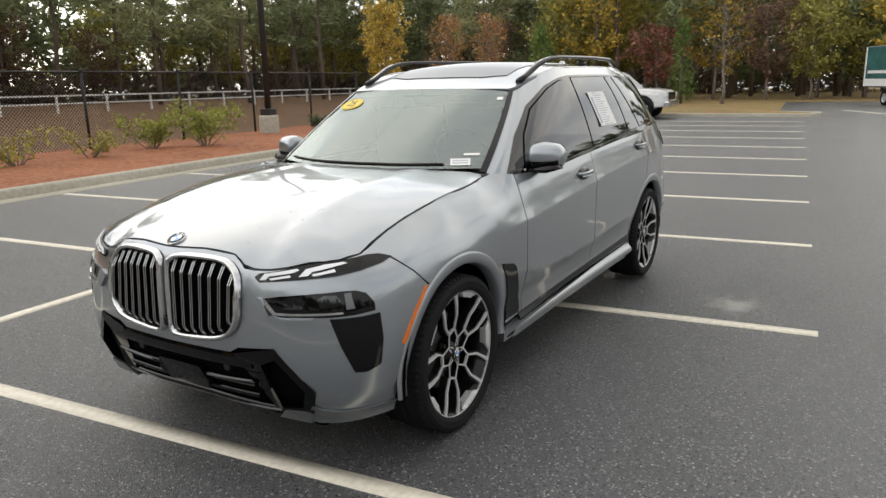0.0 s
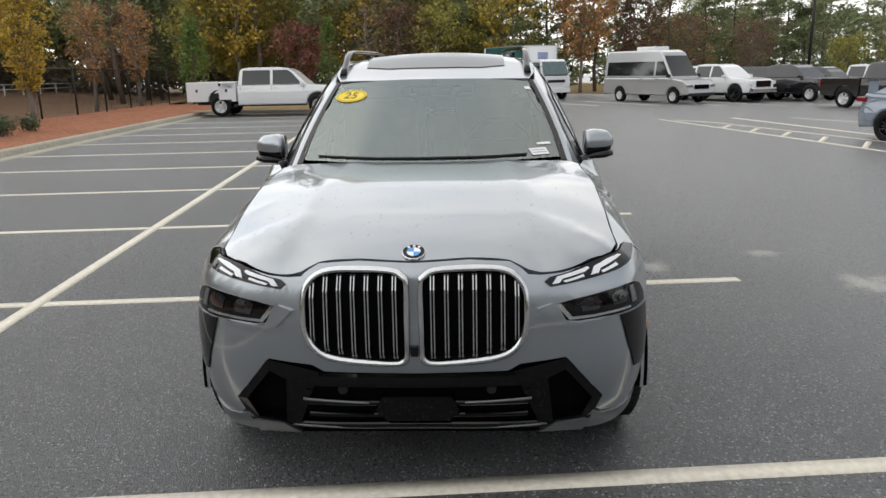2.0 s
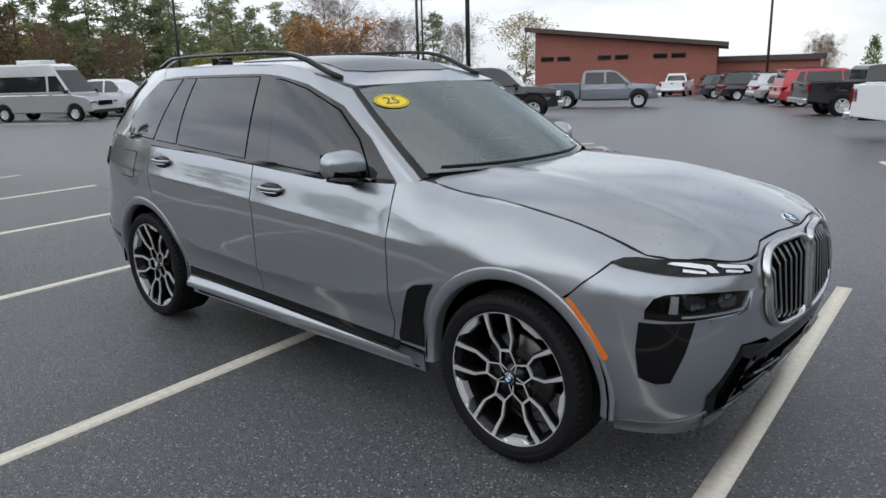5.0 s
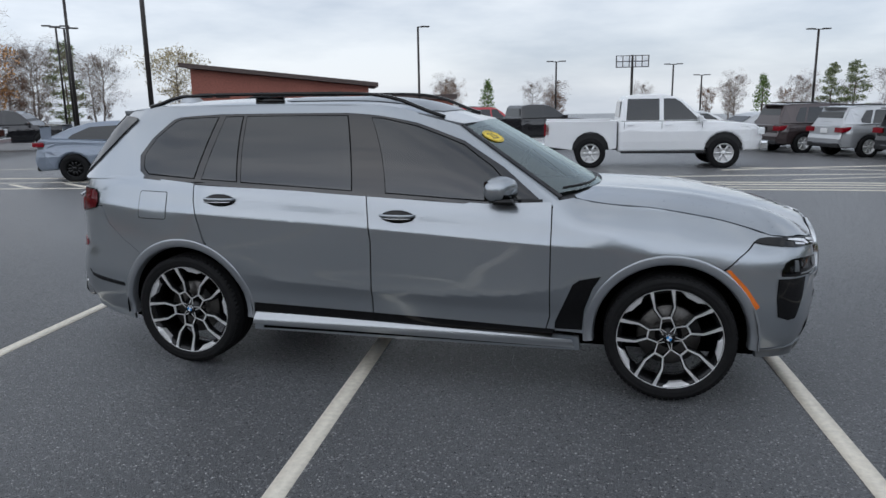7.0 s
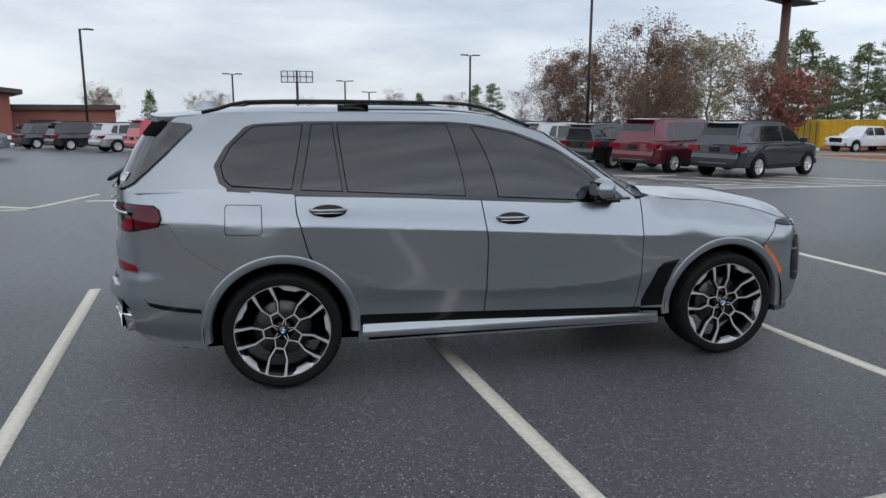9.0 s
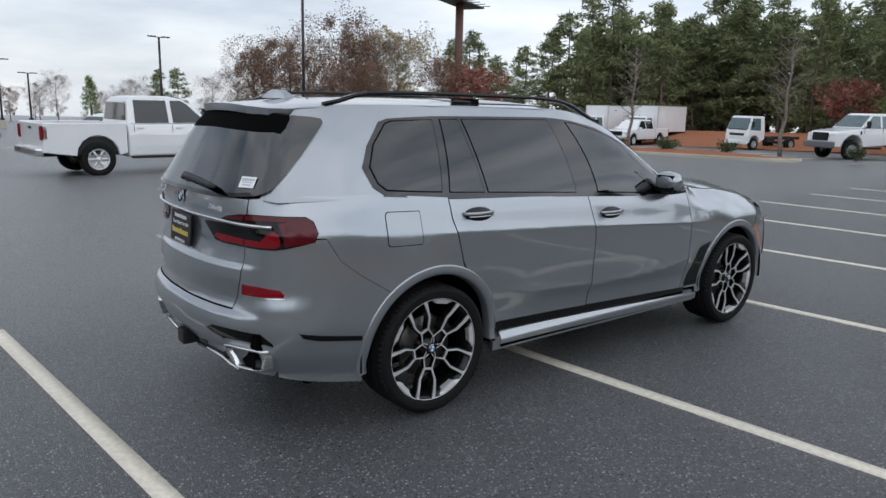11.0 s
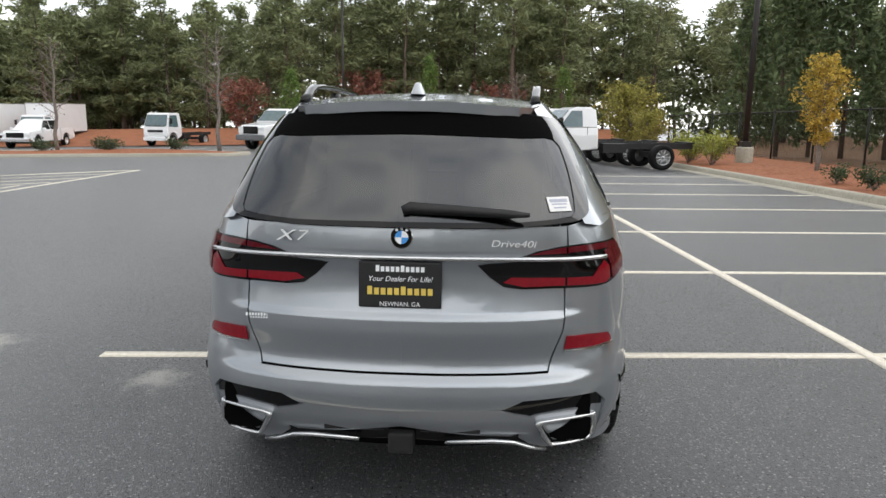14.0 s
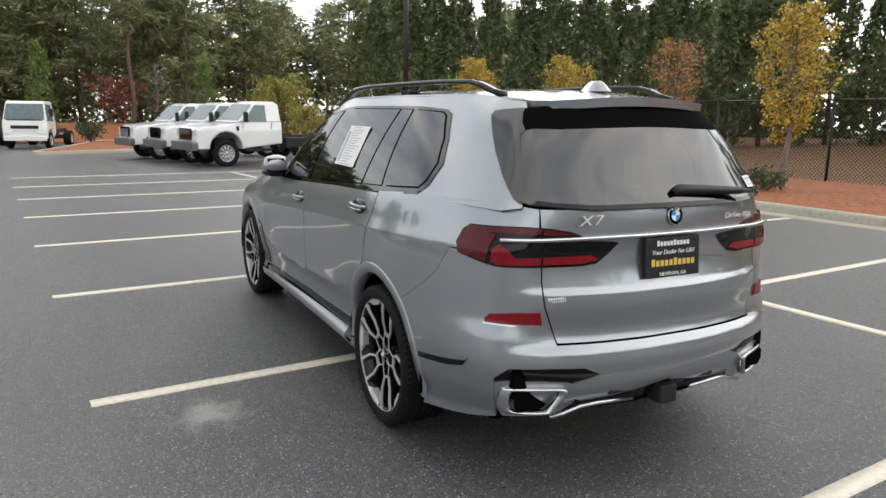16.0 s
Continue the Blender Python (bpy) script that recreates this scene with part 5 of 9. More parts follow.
for words, size, y, m_, sh in (("Your Dealer For Life!", 0.028, 0.022, M_BWHITE, 0.25), ("NEWNAN, GA", 0.024, -0.074, M_BWHITE, 0.0)):
    text_part("plate_lettering", words, size, pm @ Matrix.Translation((0, y, 0.006)), m_, plate, "", 0.001, sh)
for y, h, w, m_ in ((0.062, 0.024, 0.19, M_BWHITE), (-0.022, 0.032, 0.255, M_GOLD)):
    for k in range(10):
        bm = box_bm(w * (k - 4.5) / 10, y - (0.0 if k in (0, 5) else 0.1 * h), 0.006, w * 0.072, h * (1.0 if k in (0, 5) else 0.8), 0.0015, 0.0005)
        bm.transform(pm)
        part("name_bar", bm, m_, plate)
sm = tail(0.565, 0.882, 0.003)
bm = bmesh.new()
for row, (n, w, h) in enumerate(((10, 0.0095, 0.012), (8, 0.008, 0.006))):
    for k in range(n):
        add_box(bm, 0.0118 * (k - n / 2 + 0.5) * (1.0 if row == 0 else 0.9), 0.005 - 0.012 * row, 0.001, w * 0.72, h * (1.0 if k in (0, 5) else 0.85), 0.001)
bm.transform(sm)
part("dealer_sticker", bm, M_BWHITE, suv, "small white dealer lettering on the tailgate")


def pane(u, t, w, h, lift, sgn=1):
    """A frame on the glass: x to the reader's right, y up."""
    p, du, dv = on_screen(u, t)
    p, du, dv = Vector((p.x, p.y * sgn, p.z)), Vector((du.x, du.y * sgn, du.z)), Vector((dv.x, dv.y * sgn, dv.z))
    n = du.cross(dv).normalized()
    if n.dot(Vector((p.x, p.y, 0.4))) < 0:
        n = -n
    x = Vector((0, 0, 1)).cross(n).normalized()
    dv = n.cross(x)
    p = p + n * lift
    return Matrix([[x.x, dv.x, n.x, p.x], [x.y, dv.y, n.y, p.y], [x.z, dv.z, n.z, p.z], [0, 0, 0, 1]])


# things stuck on the glass
m0 = pane(*cabin_y(0.49, 1.500, False), 0, 0, 0.008, -1)
bm = bmesh.new()
bmesh.ops.create_cone(bm, cap_ends=True, segments=40, radius1=1, radius2=1, depth=0.001, matrix=Matrix.Diagonal((0.100, 0.066, 1, 1)))
bm.transform(m0)
yst = part("price_sticker", bm, M_YELLOW, suv, "oval yellow sticker with the number 25")
bm = bmesh.new()
add_sweep(bm, [m0 @ Vector((0.090 * math.cos(a), 0.057 * math.sin(a), 0.001)) for a in np.linspace(0, 2 * math.pi, 41)[:-1]], [(-0.0015, 0), (0.0015, 0), (0.0015, 0.001), (-0.0015, 0.001)], True, up=m0.to_3x3() @ Vector((0, 0, 1)))
part("sticker_ring", bm, M_INK, yst)
text_part("sticker_number", "25", 0.092, m0 @ Matrix.Translation((0, 0.0, 0.002)), M_INK, yst, "", 0.0005, space=1.0)
for y, z, w, h, lines in ((0.59, 1.205, 0.11, 0.055, 2), (0.62, 1.240, 0.09, 0.018, 0), (0.565, 1.530, 0.035, 0.03, 0)):
    mm = pane(*cabin_y(y, z, False), 0, 0, 0.007)
    bm = bmesh.new()
    add_box(bm, 0, 0, 0, w, h, 0.001)
    bm.transform(mm)
    tag = part("stock_tag", bm, M_PAPER, suv, "white paper stock tag")
    for k in range(lines):
        bm = bmesh.new()
        add_box(bm, 0, 0.011 - 0.02 * k, 0.001, w * 0.8, 0.009, 0.0006)
        bm.transform(mm)
        part("tag_print", bm, M_PRINT, tag)
mm = pane(*cabin_y(0.585, 1.325, True), 0, 0, 0.014, -1)
bm = bmesh.new()
add_box(bm, 0, 0, 0, 0.095, 0.062, 0.001)
bm.transform(mm)
tag = part("stock_tag", bm, M_PAPER, suv, "white paper stock tag on the rear window")
for k, hgt in ((0, 0.014), (1, 0.006), (2, 0.006)):
    bm = bmesh.new()
    add_box(bm, 0, 0.014 - 0.015 * k, 0.001, 0.078 - 0.012 * k, hgt, 0.0006)
    bm.transform(mm)
    part("tag_print", bm, M_PRINT, tag)
mm = pane(*cabin_at(-0.76, 1.425), 0, 0, 0.014)
bm = bmesh.new()
add_box(bm, 0, 0, 0, 0.33, 0.26, 0.001)
bm.transform(mm)
wst = part("window_price_sheet", bm, M_PAPER, suv, "white printed price sheet on the rear side window")
for k in range(15):
    bm = bmesh.new()
    w = 0.20 * (0.55 + 0.45 * ((k * 37) % 10) / 10)
    add_box(bm, -0.085 + w / 2, 0.118 - 0.0170 * k, 0.001, w, 0.005, 0.0006)
    bm.transform(mm)
    part("sheet_print", bm, M_PRINT, wst)
bm = bmesh.new()
add_box(bm, -0.125, -0.01, 0.0012, 0.035, 0.20, 0.0006)
bm.transform(mm)
part("sheet_column", bm, M_PRINT, wst)

# wipers
bm = bmesh.new()
m1 = pane(*cabin_y(0.0, 1.30, True), 0, 0, 0.02)
pts = [m1 @ Vector((x, y, 0.008)) for x, y in ((0.0, 0.0), (0.03, 0.012), (0.2, 0.004), (0.40, -0.008), (0.475, -0.012))]
add_sweep(bm, pts, [(-0.02, -0.012), (0.02, -0.012), (0.014, 0.012), (-0.014, 0.012)], up=m1.to_3x3() @ Vector((0, 0, 1)), scales=[0.8, 1.15, 1.0, 0.8, 0.35])
part("rear_wiper", bm, M_SATIN, suv, flat=False)
for y0, y1 in ((-0.10, 0.52), (-0.62, 0.02)):
    bm = bmesh.new()
    pa = [Vector(cabin(*cabin_y(abs(y), 1.185 + 0.012, False))) for y in np.linspace(y0, y1, 8)]
    pts = [Vector((p.x + 0.008, y, p.z + 0.006)) for p, y in zip(pa, np.linspace(y0, y1, 8))]
    add_sweep(bm, pts, circle_section(0.006, 6), up=(0, 0, 1))
    part("wiper", bm, M_SATIN, suv)


# wheels
def leg(bm, pts, y0, y1, inset=0.0):
    """One bent spoke leg: points of (radius, offset, width)."""
    top, bot = [], []
    for r, o, w in pts:
        w = w / 2 - inset
        top.append((bm.verts.new((r, y1(r), o - w)), bm.verts.new((r, y1(r), o + w))))
        bot.append((bm.verts.new((r, y0(r), o - w)), bm.verts.new((r, y0(r), o + w))))
    for i in range(len(pts) - 1):
        a, b, c, d = top[i], top[i + 1], bot[i], bot[i + 1]
        bm.faces.new((a[0], a[1], b[1], b[0]))
        bm.faces.new((c[0], d[0], d[1], c[1]))
        bm.faces.new((a[0], b[0], d[0], c[0]))
        bm.faces.new((a[1], c[1], d[1], b[1]))
    for i in (0, -1):
        bm.faces.new((top[i][0], top[i][1], bot[i][1], bot[i][0]))


def build_wheel():
    bm = bmesh.new()
    add_lathe(bm, [(0.306, -0.13), (0.314, -0.125), (0.290, -0.09), (0.275, 0.0), (0.283, 0.10), (0.306, 0.122), (0.312, 0.126)], 56)
    rim = part("wheel", bm, M_RIMDARK, suv, "black and machined alloy wheel with ten spokes", flat=False)
    bm = bmesh.new()
    add_lathe(bm, [(0.304, -0.128), (0.322, -0.142), (0.358, -0.146), (0.378, -0.134), (0.387, -0.10), (0.389, 0.0), (0.387, 0.10), (0.378, 0.134), (0.362, 0.146), (0.349, 0.147), (0.347, 0.145), (0.343, 0.147), (0.325, 0.143), (0.311, 0.131), (0.304, 0.127)], 72)
    for k in range(72):
        a = 2 * math.pi * k / 72
        for yy, ww in ((-0.105, 0.05), (0.105, 0.05)):
            add_box(bm, 0.3805, 0, 0, 0.012, ww, 0.025, Matrix.Rotation(a, 4, "Y") @ Matrix.Translation((0, yy, 0)) @ Matrix.Rotation(radians(18 if yy > 0 else -18), 4, "X"))
    for yy in (-0.045, 0.0, 0.045):
        add_lathe(bm, [(0.386, yy - 0.018), (0.3915, yy - 0.014), (0.3915, yy + 0.014), (0.386, yy + 0.018)], 72)
    part("tyre", bm, M_TYRE, rim, "black road tyre", flat=False)
    bm = bmesh.new()
    add_lathe(bm, [(0.308, 0.112), (0.3125, 0.128), (0.311, 0.131), (0.3075, 0.130), (0.306, 0.112)], 72)
    part("rim_edge", bm, M_RIMCUT, rim, "bright machined rim edge", flat=False)

    def dish(r):
        return 0.096 + 0.030 * smooth(0.06, 0.29, r)
    for k in range(5):
        a = radians(90 + 72 * k)
        turn = Matrix.Rotation(-a, 4, "Y")
        for sg in (1, -1):
            cell = [(0.036, sg * 0.012, 0.007), (0.064, sg * 0.0425, 0.007), (0.126, sg * 0.027, 0.008)]
            arm = [(0.122, sg * 0.026, 0.009), (0.190, sg * 0.057, 0.011), (0.255, sg * 0.060, 0.015), (0.303, sg * 0.062, 0.022)]
            bm = bmesh.new()
            leg(bm, cell, lambda r: dish(r) - 0.03, dish)
            leg(bm, [(r, o, w + 0.016) for r, o, w in arm], lambda r: dish(r) - 0.045, lambda r: dish(r) - 0.006)
            bm.transform(turn)
            sp = part("spoke", bm, M_RIMDARK, rim)
            bm = bmesh.new()
            leg(bm, cell, lambda r: dish(r) - 0.001, lambda r: dish(r) + 0.003)
            leg(bm, arm, lambda r: dish(r) - 0.008, lambda r: dish(r) + 0.003)
            bm.transform(turn)
            part("spoke_face", bm, M_RIMCUT, sp, "machined spoke face")
        bm = bmesh.new()
        add_box(bm, 0.126, dish(0.126) - 0.004, 0, 0.010, 0.013, 0.056, turn)
        part("spoke_bridge", bm, M_RIMCUT, rim)
        # the rim's broad machined shoulder between two pairs of spokes
        bm = bmesh.new()
        ring = []
        for q in range(9):
            g = radians(36 - 15 + 30 * q / 8)
            r_in = 0.303 - 0.026 * smooth(0, 0.28, q / 8) * smooth(1, 0.72, q / 8)
            ring.append([bm.verts.new((r_ * math.cos(g), y_, r_ * math.sin(g))) for r_, y_ in ((0.305, 0.129), (r_in, 0.121), (r_in, 0.085))])
        for p_, q_ in zip(ring, ring[1:]):
            bm.faces.new((p_[0], p_[1], q_[1], q_[0]))
            bm.faces.new((p_[1], p_[2], q_[2], q_[1]))
        bmesh.ops.recalc_face_normals(bm, faces=bm.faces[:])
        bm.transform(turn)
        part("rim_shoulder", bm, M_RIMCUT, rim)
        bm = bmesh.new()
        add_cyl(bm, Matrix.Rotation(-(a + radians(36)), 4, "Y") @ Vector((0.098, 0.06, 0)), Matrix.Rotation(-(a + radians(36)), 4, "Y") @ Vector((0.098, 0.088, 0)), 0.010, None, 6)
        part("wheel_bolt", bm, M_DISC, rim)
    bm = bmesh.new()
    add_lathe(bm, [(0.001, 0.104), (0.030, 0.103), (0.036, 0.098), (0.055, 0.085), (0.075, 0.06), (0.08, 0.03)], 32)
    part("hub", bm, M_RIMDARK, rim, flat=False)
    roundel(Matrix.Translation((0, 0.104, 0)) @ Matrix.Rotation(radians(-90), 4, "X") @ Matrix.Rotation(radians(180), 4, "Z"), 0.028, rim)
    bm = bmesh.new()
    add_lathe(bm, [(0.08, 0.03), (0.185, 0.03), (0.19, 0.02), (0.19, 0.0), (0.08, 0.0)], 48)
    part("brake_disc", bm, M_DISC, rim, "grey steel brake disc", flat=False)
    bm = bmesh.new()
    m = Matrix.Rotation(radians(-165), 4, "Y")
    add_sweep(bm, [m @ Matrix.Rotation(radians(-20 + 8 * q), 4, "Y") @ Vector((0.165, 0.045, 0)) for q in range(6)], [(-0.025, -0.035), (0.025, -0.035), (0.025, 0.035), (-0.025, 0.035)], up=(0, 1, 0))
    part("brake_caliper", bm, M_RIMDARK, rim)
    return rim


w0 = build_wheel()
spots = [((HUB_X, 0.822, WHEEL_Z), 0, 18), ((HUB_X, -0.838, WHEEL_Z), 180, 10), ((-HUB_X, 0.838, WHEEL_Z), 0, -20), ((-HUB_X, -0.838, WHEEL_Z), 180, 25)]
for k, (p, rz, spin) in enumerate(spots):
    m = Matrix.Translation(p) @ Matrix.Rotation(radians(rz), 4, "Z") @ Matrix.Rotation(radians(spin), 4, "Y") @ Matrix.Scale(0.975, 4)
    if k == 0:
        w0.matrix_basis = m
    else:
        copy_thing(w0, m)


# raindrops on the bonnet
rd_rng = np.random.default_rng(5)
bm = bmesh.new()
for _ in range(300):
    x, y = float(rd_rng.uniform(1.25, 2.28)), float(rd_rng.uniform(-0.72, 0.72))
    if x > 2.1 and abs(y) > 0.55:
        continue
    r = float(rd_rng.uniform(0.0010, 0.0026))
    bmesh.ops.create_uvsphere(bm, u_segments=6, v_segments=3, radius=r, matrix=Matrix.Translation(bonnet_top(x, y)) @ Matrix.Diagonal((1.2, 1, 0.55, 1)))
drops = part("raindrops", bm, mat("water_drop", (0.17, 0.18, 0.19), 0.05, 0, var=0.2, scale=30), suv, "small raindrops on the bonnet", flat=False)
drops["kind"] = "stuff"


# ---- ground and markings ----
STAINS = ((-1.07, 1.76, 0.26, 0.75), (-0.50, 3.30, 0.34, 0.85), (-1.47, 2.83, 0.20, 0.7))
M_ASPHALT = mat("asphalt", (0.076, 0.0785, 0.083), 0.31, 0, var=0.30, scale=48, bump=0.45, bscale=120, spread=0.16, big=0.18, bigscale=0.35)
an, al = M_ASPHALT.node_tree.nodes, M_ASPHALT.node_tree.links
a_b = an["Principled BSDF"]
a_tc = an.new("ShaderNodeTexCoord")
a_prev = a_b.inputs["Base Color"].links[0].from_socket
an["Bump"].inputs["Distance"].default_value = 0.03
# pale chippings in the surface
a_vor = an.new("ShaderNodeTexVoronoi")
a_vor.inputs["Scale"].default_value = 60
al.new(a_tc.outputs["Object"], a_vor.inputs["Vector"])
a_chip = an.new("ShaderNodeMapRange")
a_chip.inputs["From Min"].default_value, a_chip.inputs["From Max"].default_value = 0.42, 0.15
a_chip.inputs["To Max"].default_value = 0.95
al.new(a_vor.outputs["Distance"], a_chip.inputs["Value"])
a_sep = an.new("ShaderNodeSeparateColor")
al.new(a_vor.outputs["Color"], a_sep.inputs["Color"])
a_pick = an.new("ShaderNodeMapRange")
a_pick.inputs["From Min"].default_value, a_pick.inputs["From Max"].default_value = 0.25, 0.95
al.new(a_sep.outputs["Red"], a_pick.inputs["Value"])
a_mul = an.new("ShaderNodeMath")
a_mul.operation = "MULTIPLY"
al.new(a_chip.outputs["Result"], a_mul.inputs[0])
al.new(a_pick.outputs["Result"], a_mul.inputs[1])
a_mix = an.new("ShaderNodeMix")
a_mix.data_type = "RGBA"
a_mix.inputs["B"].default_value = (0.44, 0.44, 0.43, 1)
al.new(a_prev, a_mix.inputs["A"])
al.new(a_mul.outputs["Value"], a_mix.inputs["Factor"])
# single stones, from nearly black to pale
a_st = an.new("ShaderNodeTexVoronoi")
a_st.inputs["Scale"].default_value = 190
al.new(a_tc.outputs["Object"], a_st.inputs["Vector"])
a_ss = an.new("ShaderNodeSeparateColor")
al.new(a_st.outputs["Color"], a_ss.inputs["Color"])
a_sr = an.new("ShaderNodeMapRange")
a_sr.inputs["To Min"].default_value, a_sr.inputs["To Max"].default_value = 0.52, 1.42
al.new(a_ss.outputs["Green"], a_sr.inputs["Value"])
a_sm = an.new("ShaderNodeVectorMath")
a_sm.operation = "SCALE"
al.new(a_mix.outputs["Result"], a_sm.inputs[0])
al.new(a_sr.outputs["Result"], a_sm.inputs["Scale"])
a_last = a_sm.outputs["Vector"]
# the lane in front of the bays is older and paler, with grazing sky sheen painted into its colour
a_xyz = an.new("ShaderNodeSeparateXYZ")
al.new(a_tc.outputs["Object"], a_xyz.inputs["Vector"])
a_sk = an.new("ShaderNodeMath")
a_sk.operation = "MULTIPLY_ADD"
a_sk.inputs[1].default_value = -0.092
al.new(a_xyz.outputs["X"], a_sk.inputs[0])
al.new(a_xyz.outputs["Y"], a_sk.inputs[2])
a_ln = an.new("ShaderNodeTexNoise")
a_ln.inputs["Scale"].default_value = 0.8
al.new(a_tc.outputs["Object"], a_ln.inputs["Vector"])
a_ad = an.new("ShaderNodeMath")
al.new(a_sk.outputs["Value"], a_ad.inputs[0])
al.new(a_ln.outputs["Fac"], a_ad.inputs[1])
a_lr = an.new("ShaderNodeMapRange")
a_lr.inputs["From Min"].default_value, a_lr.inputs["From Max"].default_value = 2.2, 4.0
a_lr.inputs["To Max"].default_value = 0.36
al.new(a_ad.outputs["Value"], a_lr.inputs["Value"])
a_lm = an.new("ShaderNodeMix")
a_lm.data_type = "RGBA"
a_lm.inputs["B"].default_value = (0.22, 0.22, 0.22, 1)
al.new(a_last, a_lm.inputs["A"])
al.new(a_lr.outputs["Result"], a_lm.inputs["Factor"])
a_last = a_lm.outputs["Result"]
# dried pale stains
a_no = an.new("ShaderNodeTexNoise")
a_no.inputs["Scale"].default_value, a_no.inputs["Detail"].default_value = 7.0, 6.0
al.new(a_tc.outputs["Object"], a_no.inputs["Vector"])
for sx, sy, rad, amt in STAINS:
    a_d = an.new("ShaderNodeVectorMath")
    a_d.operation = "DISTANCE"
    a_d.inputs[1].default_value = (sx, sy, 0)
    al.new(a_tc.outputs["Object"], a_d.inputs[0])
    a_s = an.new("ShaderNodeMath")
    a_s.operation = "MULTIPLY_ADD"
    a_s.inputs[1].default_value = -0.9 * rad * 2
    al.new(a_no.outputs["Fac"], a_s.inputs[0])
    al.new(a_d.outputs["Value"], a_s.inputs[2])
    a_r = an.new("ShaderNodeMapRange")
    a_r.inputs["From Min"].default_value, a_r.inputs["From Max"].default_value = 0.0, -rad * 0.75
    a_r.inputs["To Max"].default_value = amt
    al.new(a_s.outputs["Value"], a_r.inputs["Value"])
    a_m = an.new("ShaderNodeMix")
    a_m.data_type = "RGBA"
    a_m.inputs["B"].default_value = (0.36, 0.35, 0.325, 1)
    al.new(a_last, a_m.inputs["A"])
    al.new(a_r.outputs["Result"], a_m.inputs["Factor"])
    a_last = a_m.outputs["Result"]
al.new(a_last, a_b.inputs["Base Color"])
M_LINE = mat("white_road_paint", (0.70, 0.65, 0.55), 0.6, 0, var=0.16, scale=30, bump=0.3, bscale=140, big=0.07, bigscale=1.2)
bm = bmesh.new()
ax = sorted(set([round(v, 2) for v in list(np.linspace(-14, 14, 29)) + [s * (14 * 1.16 ** k) for k in range(1, 32) for s in (1, -1)]]))
def lot(x, y):
    """The lot's height; it drops away below the field behind the planting bed."""
    q = BAY.inverted() @ Vector((x, y, 0))
    return fall(x, y) - 1.3 * smooth(KERB_Y - 3.2, KERB_Y - 7.0, q.y)


grid = [[bm.verts.new((x, y, lot(x, y))) for y in ax] for x in ax]
for i in range(len(ax) - 1):
    for j in range(len(ax) - 1):
        bm.faces.new((grid[i][j], grid[i + 1][j], grid[i + 1][j + 1], grid[i][j + 1]))
ground = part("ground", bm, M_ASPHALT, None, flat=False)
tagged(ground, "dark damp asphalt parking lot", "ground", kind="structure")


def line(x0, y0, x1, y1, w=0.105, name="bay_line", label="painted white bay line on the asphalt", up=0.004):
    a, b = Vector((x0, y0)), Vector((x1, y1))
    d = (b - a).normalized()
    nrm = Vector((-d.y, d.x)) * w / 2
    bm = bmesh.new()
    n = max(2, int((b - a).length / 1.2))
    lo, hi, lo2, hi2 = [], [], [], []
    for k in range(n + 1):
        p = a + (b - a) * k / n
        for arr, o, z in ((lo, -1, up), (hi, 1, up), (lo2, -1, -0.01), (hi2, 1, -0.01)):
            q = p + nrm * o
            arr.append(bm.verts.new(bay(q.x, q.y, z)))
    for k in range(n):
        bm.faces.new((lo[k], lo[k + 1], hi[k + 1], hi[k]))
        bm.faces.new((lo[k], lo2[k], lo2[k + 1], lo[k + 1]))
        bm.faces.new((hi[k], hi[k + 1], hi2[k + 1], hi2[k]))
    ob = part(name, bm, M_LINE, None, flat=False)
    return tagged(ob, label, "marking", "bay lines", "structure")


for k in range(-9, 7):
    line(BAY_0 + BAY_W * k, KERB_Y + 0.25, BAY_0 + BAY_W * k, OPEN_Y)
line(BAY_0 - BAY_W * 9.3, SPINE_Y, BAY_0 + BAY_W * 6, SPINE_Y, 0.11, up=0.008)


# ---- the other vehicles ----
def paint(name, color, rough=0.3, metal=0.3):
    return mat(name, color, rough, metal, var=0.03, scale=300, coat=0.8, big=0.04, bigscale=1.0)


P_WHITE = paint("white_paint", (0.78, 0.79, 0.80), 0.3, 0.0)
P_BLACK = paint("black_paint", (0.010, 0.010, 0.012), 0.25, 0.2)
P_GREY = paint("grey_paint", (0.20, 0.22, 0.25), 0.35, 0.4)
P_SILVER = paint("silver_paint", (0.45, 0.46, 0.47), 0.32, 0.6)
P_MAROON = paint("maroon_paint", (0.13, 0.012, 0.022), 0.3, 0.3)
P_RED = paint("red_paint", (0.42, 0.02, 0.03), 0.3, 0.2)
P_SLATE = paint("slate_blue_grey_paint", (0.21, 0.25, 0.31), 0.35, 0.2)
P_DKGREY = paint("dark_grey_paint", (0.045, 0.05, 0.06), 0.28, 0.4)
P_BROWN = paint("dark_brown_paint", (0.05, 0.035, 0.035), 0.28, 0.4)
M_CARGLASS = mat("dark_car_glass", (0.012, 0.015, 0.017), 0.04, 0.0, var=0.1, scale=10, ior=1.6)
M_CABGLASS = mat("truck_glass", (0.10, 0.15, 0.16), 0.05, 0.0, var=0.15, scale=6, ior=1.6)
M_CHASSIS = mat("chassis_black", (0.02, 0.02, 0.021), 0.6, 0.2, var=0.25, scale=20)


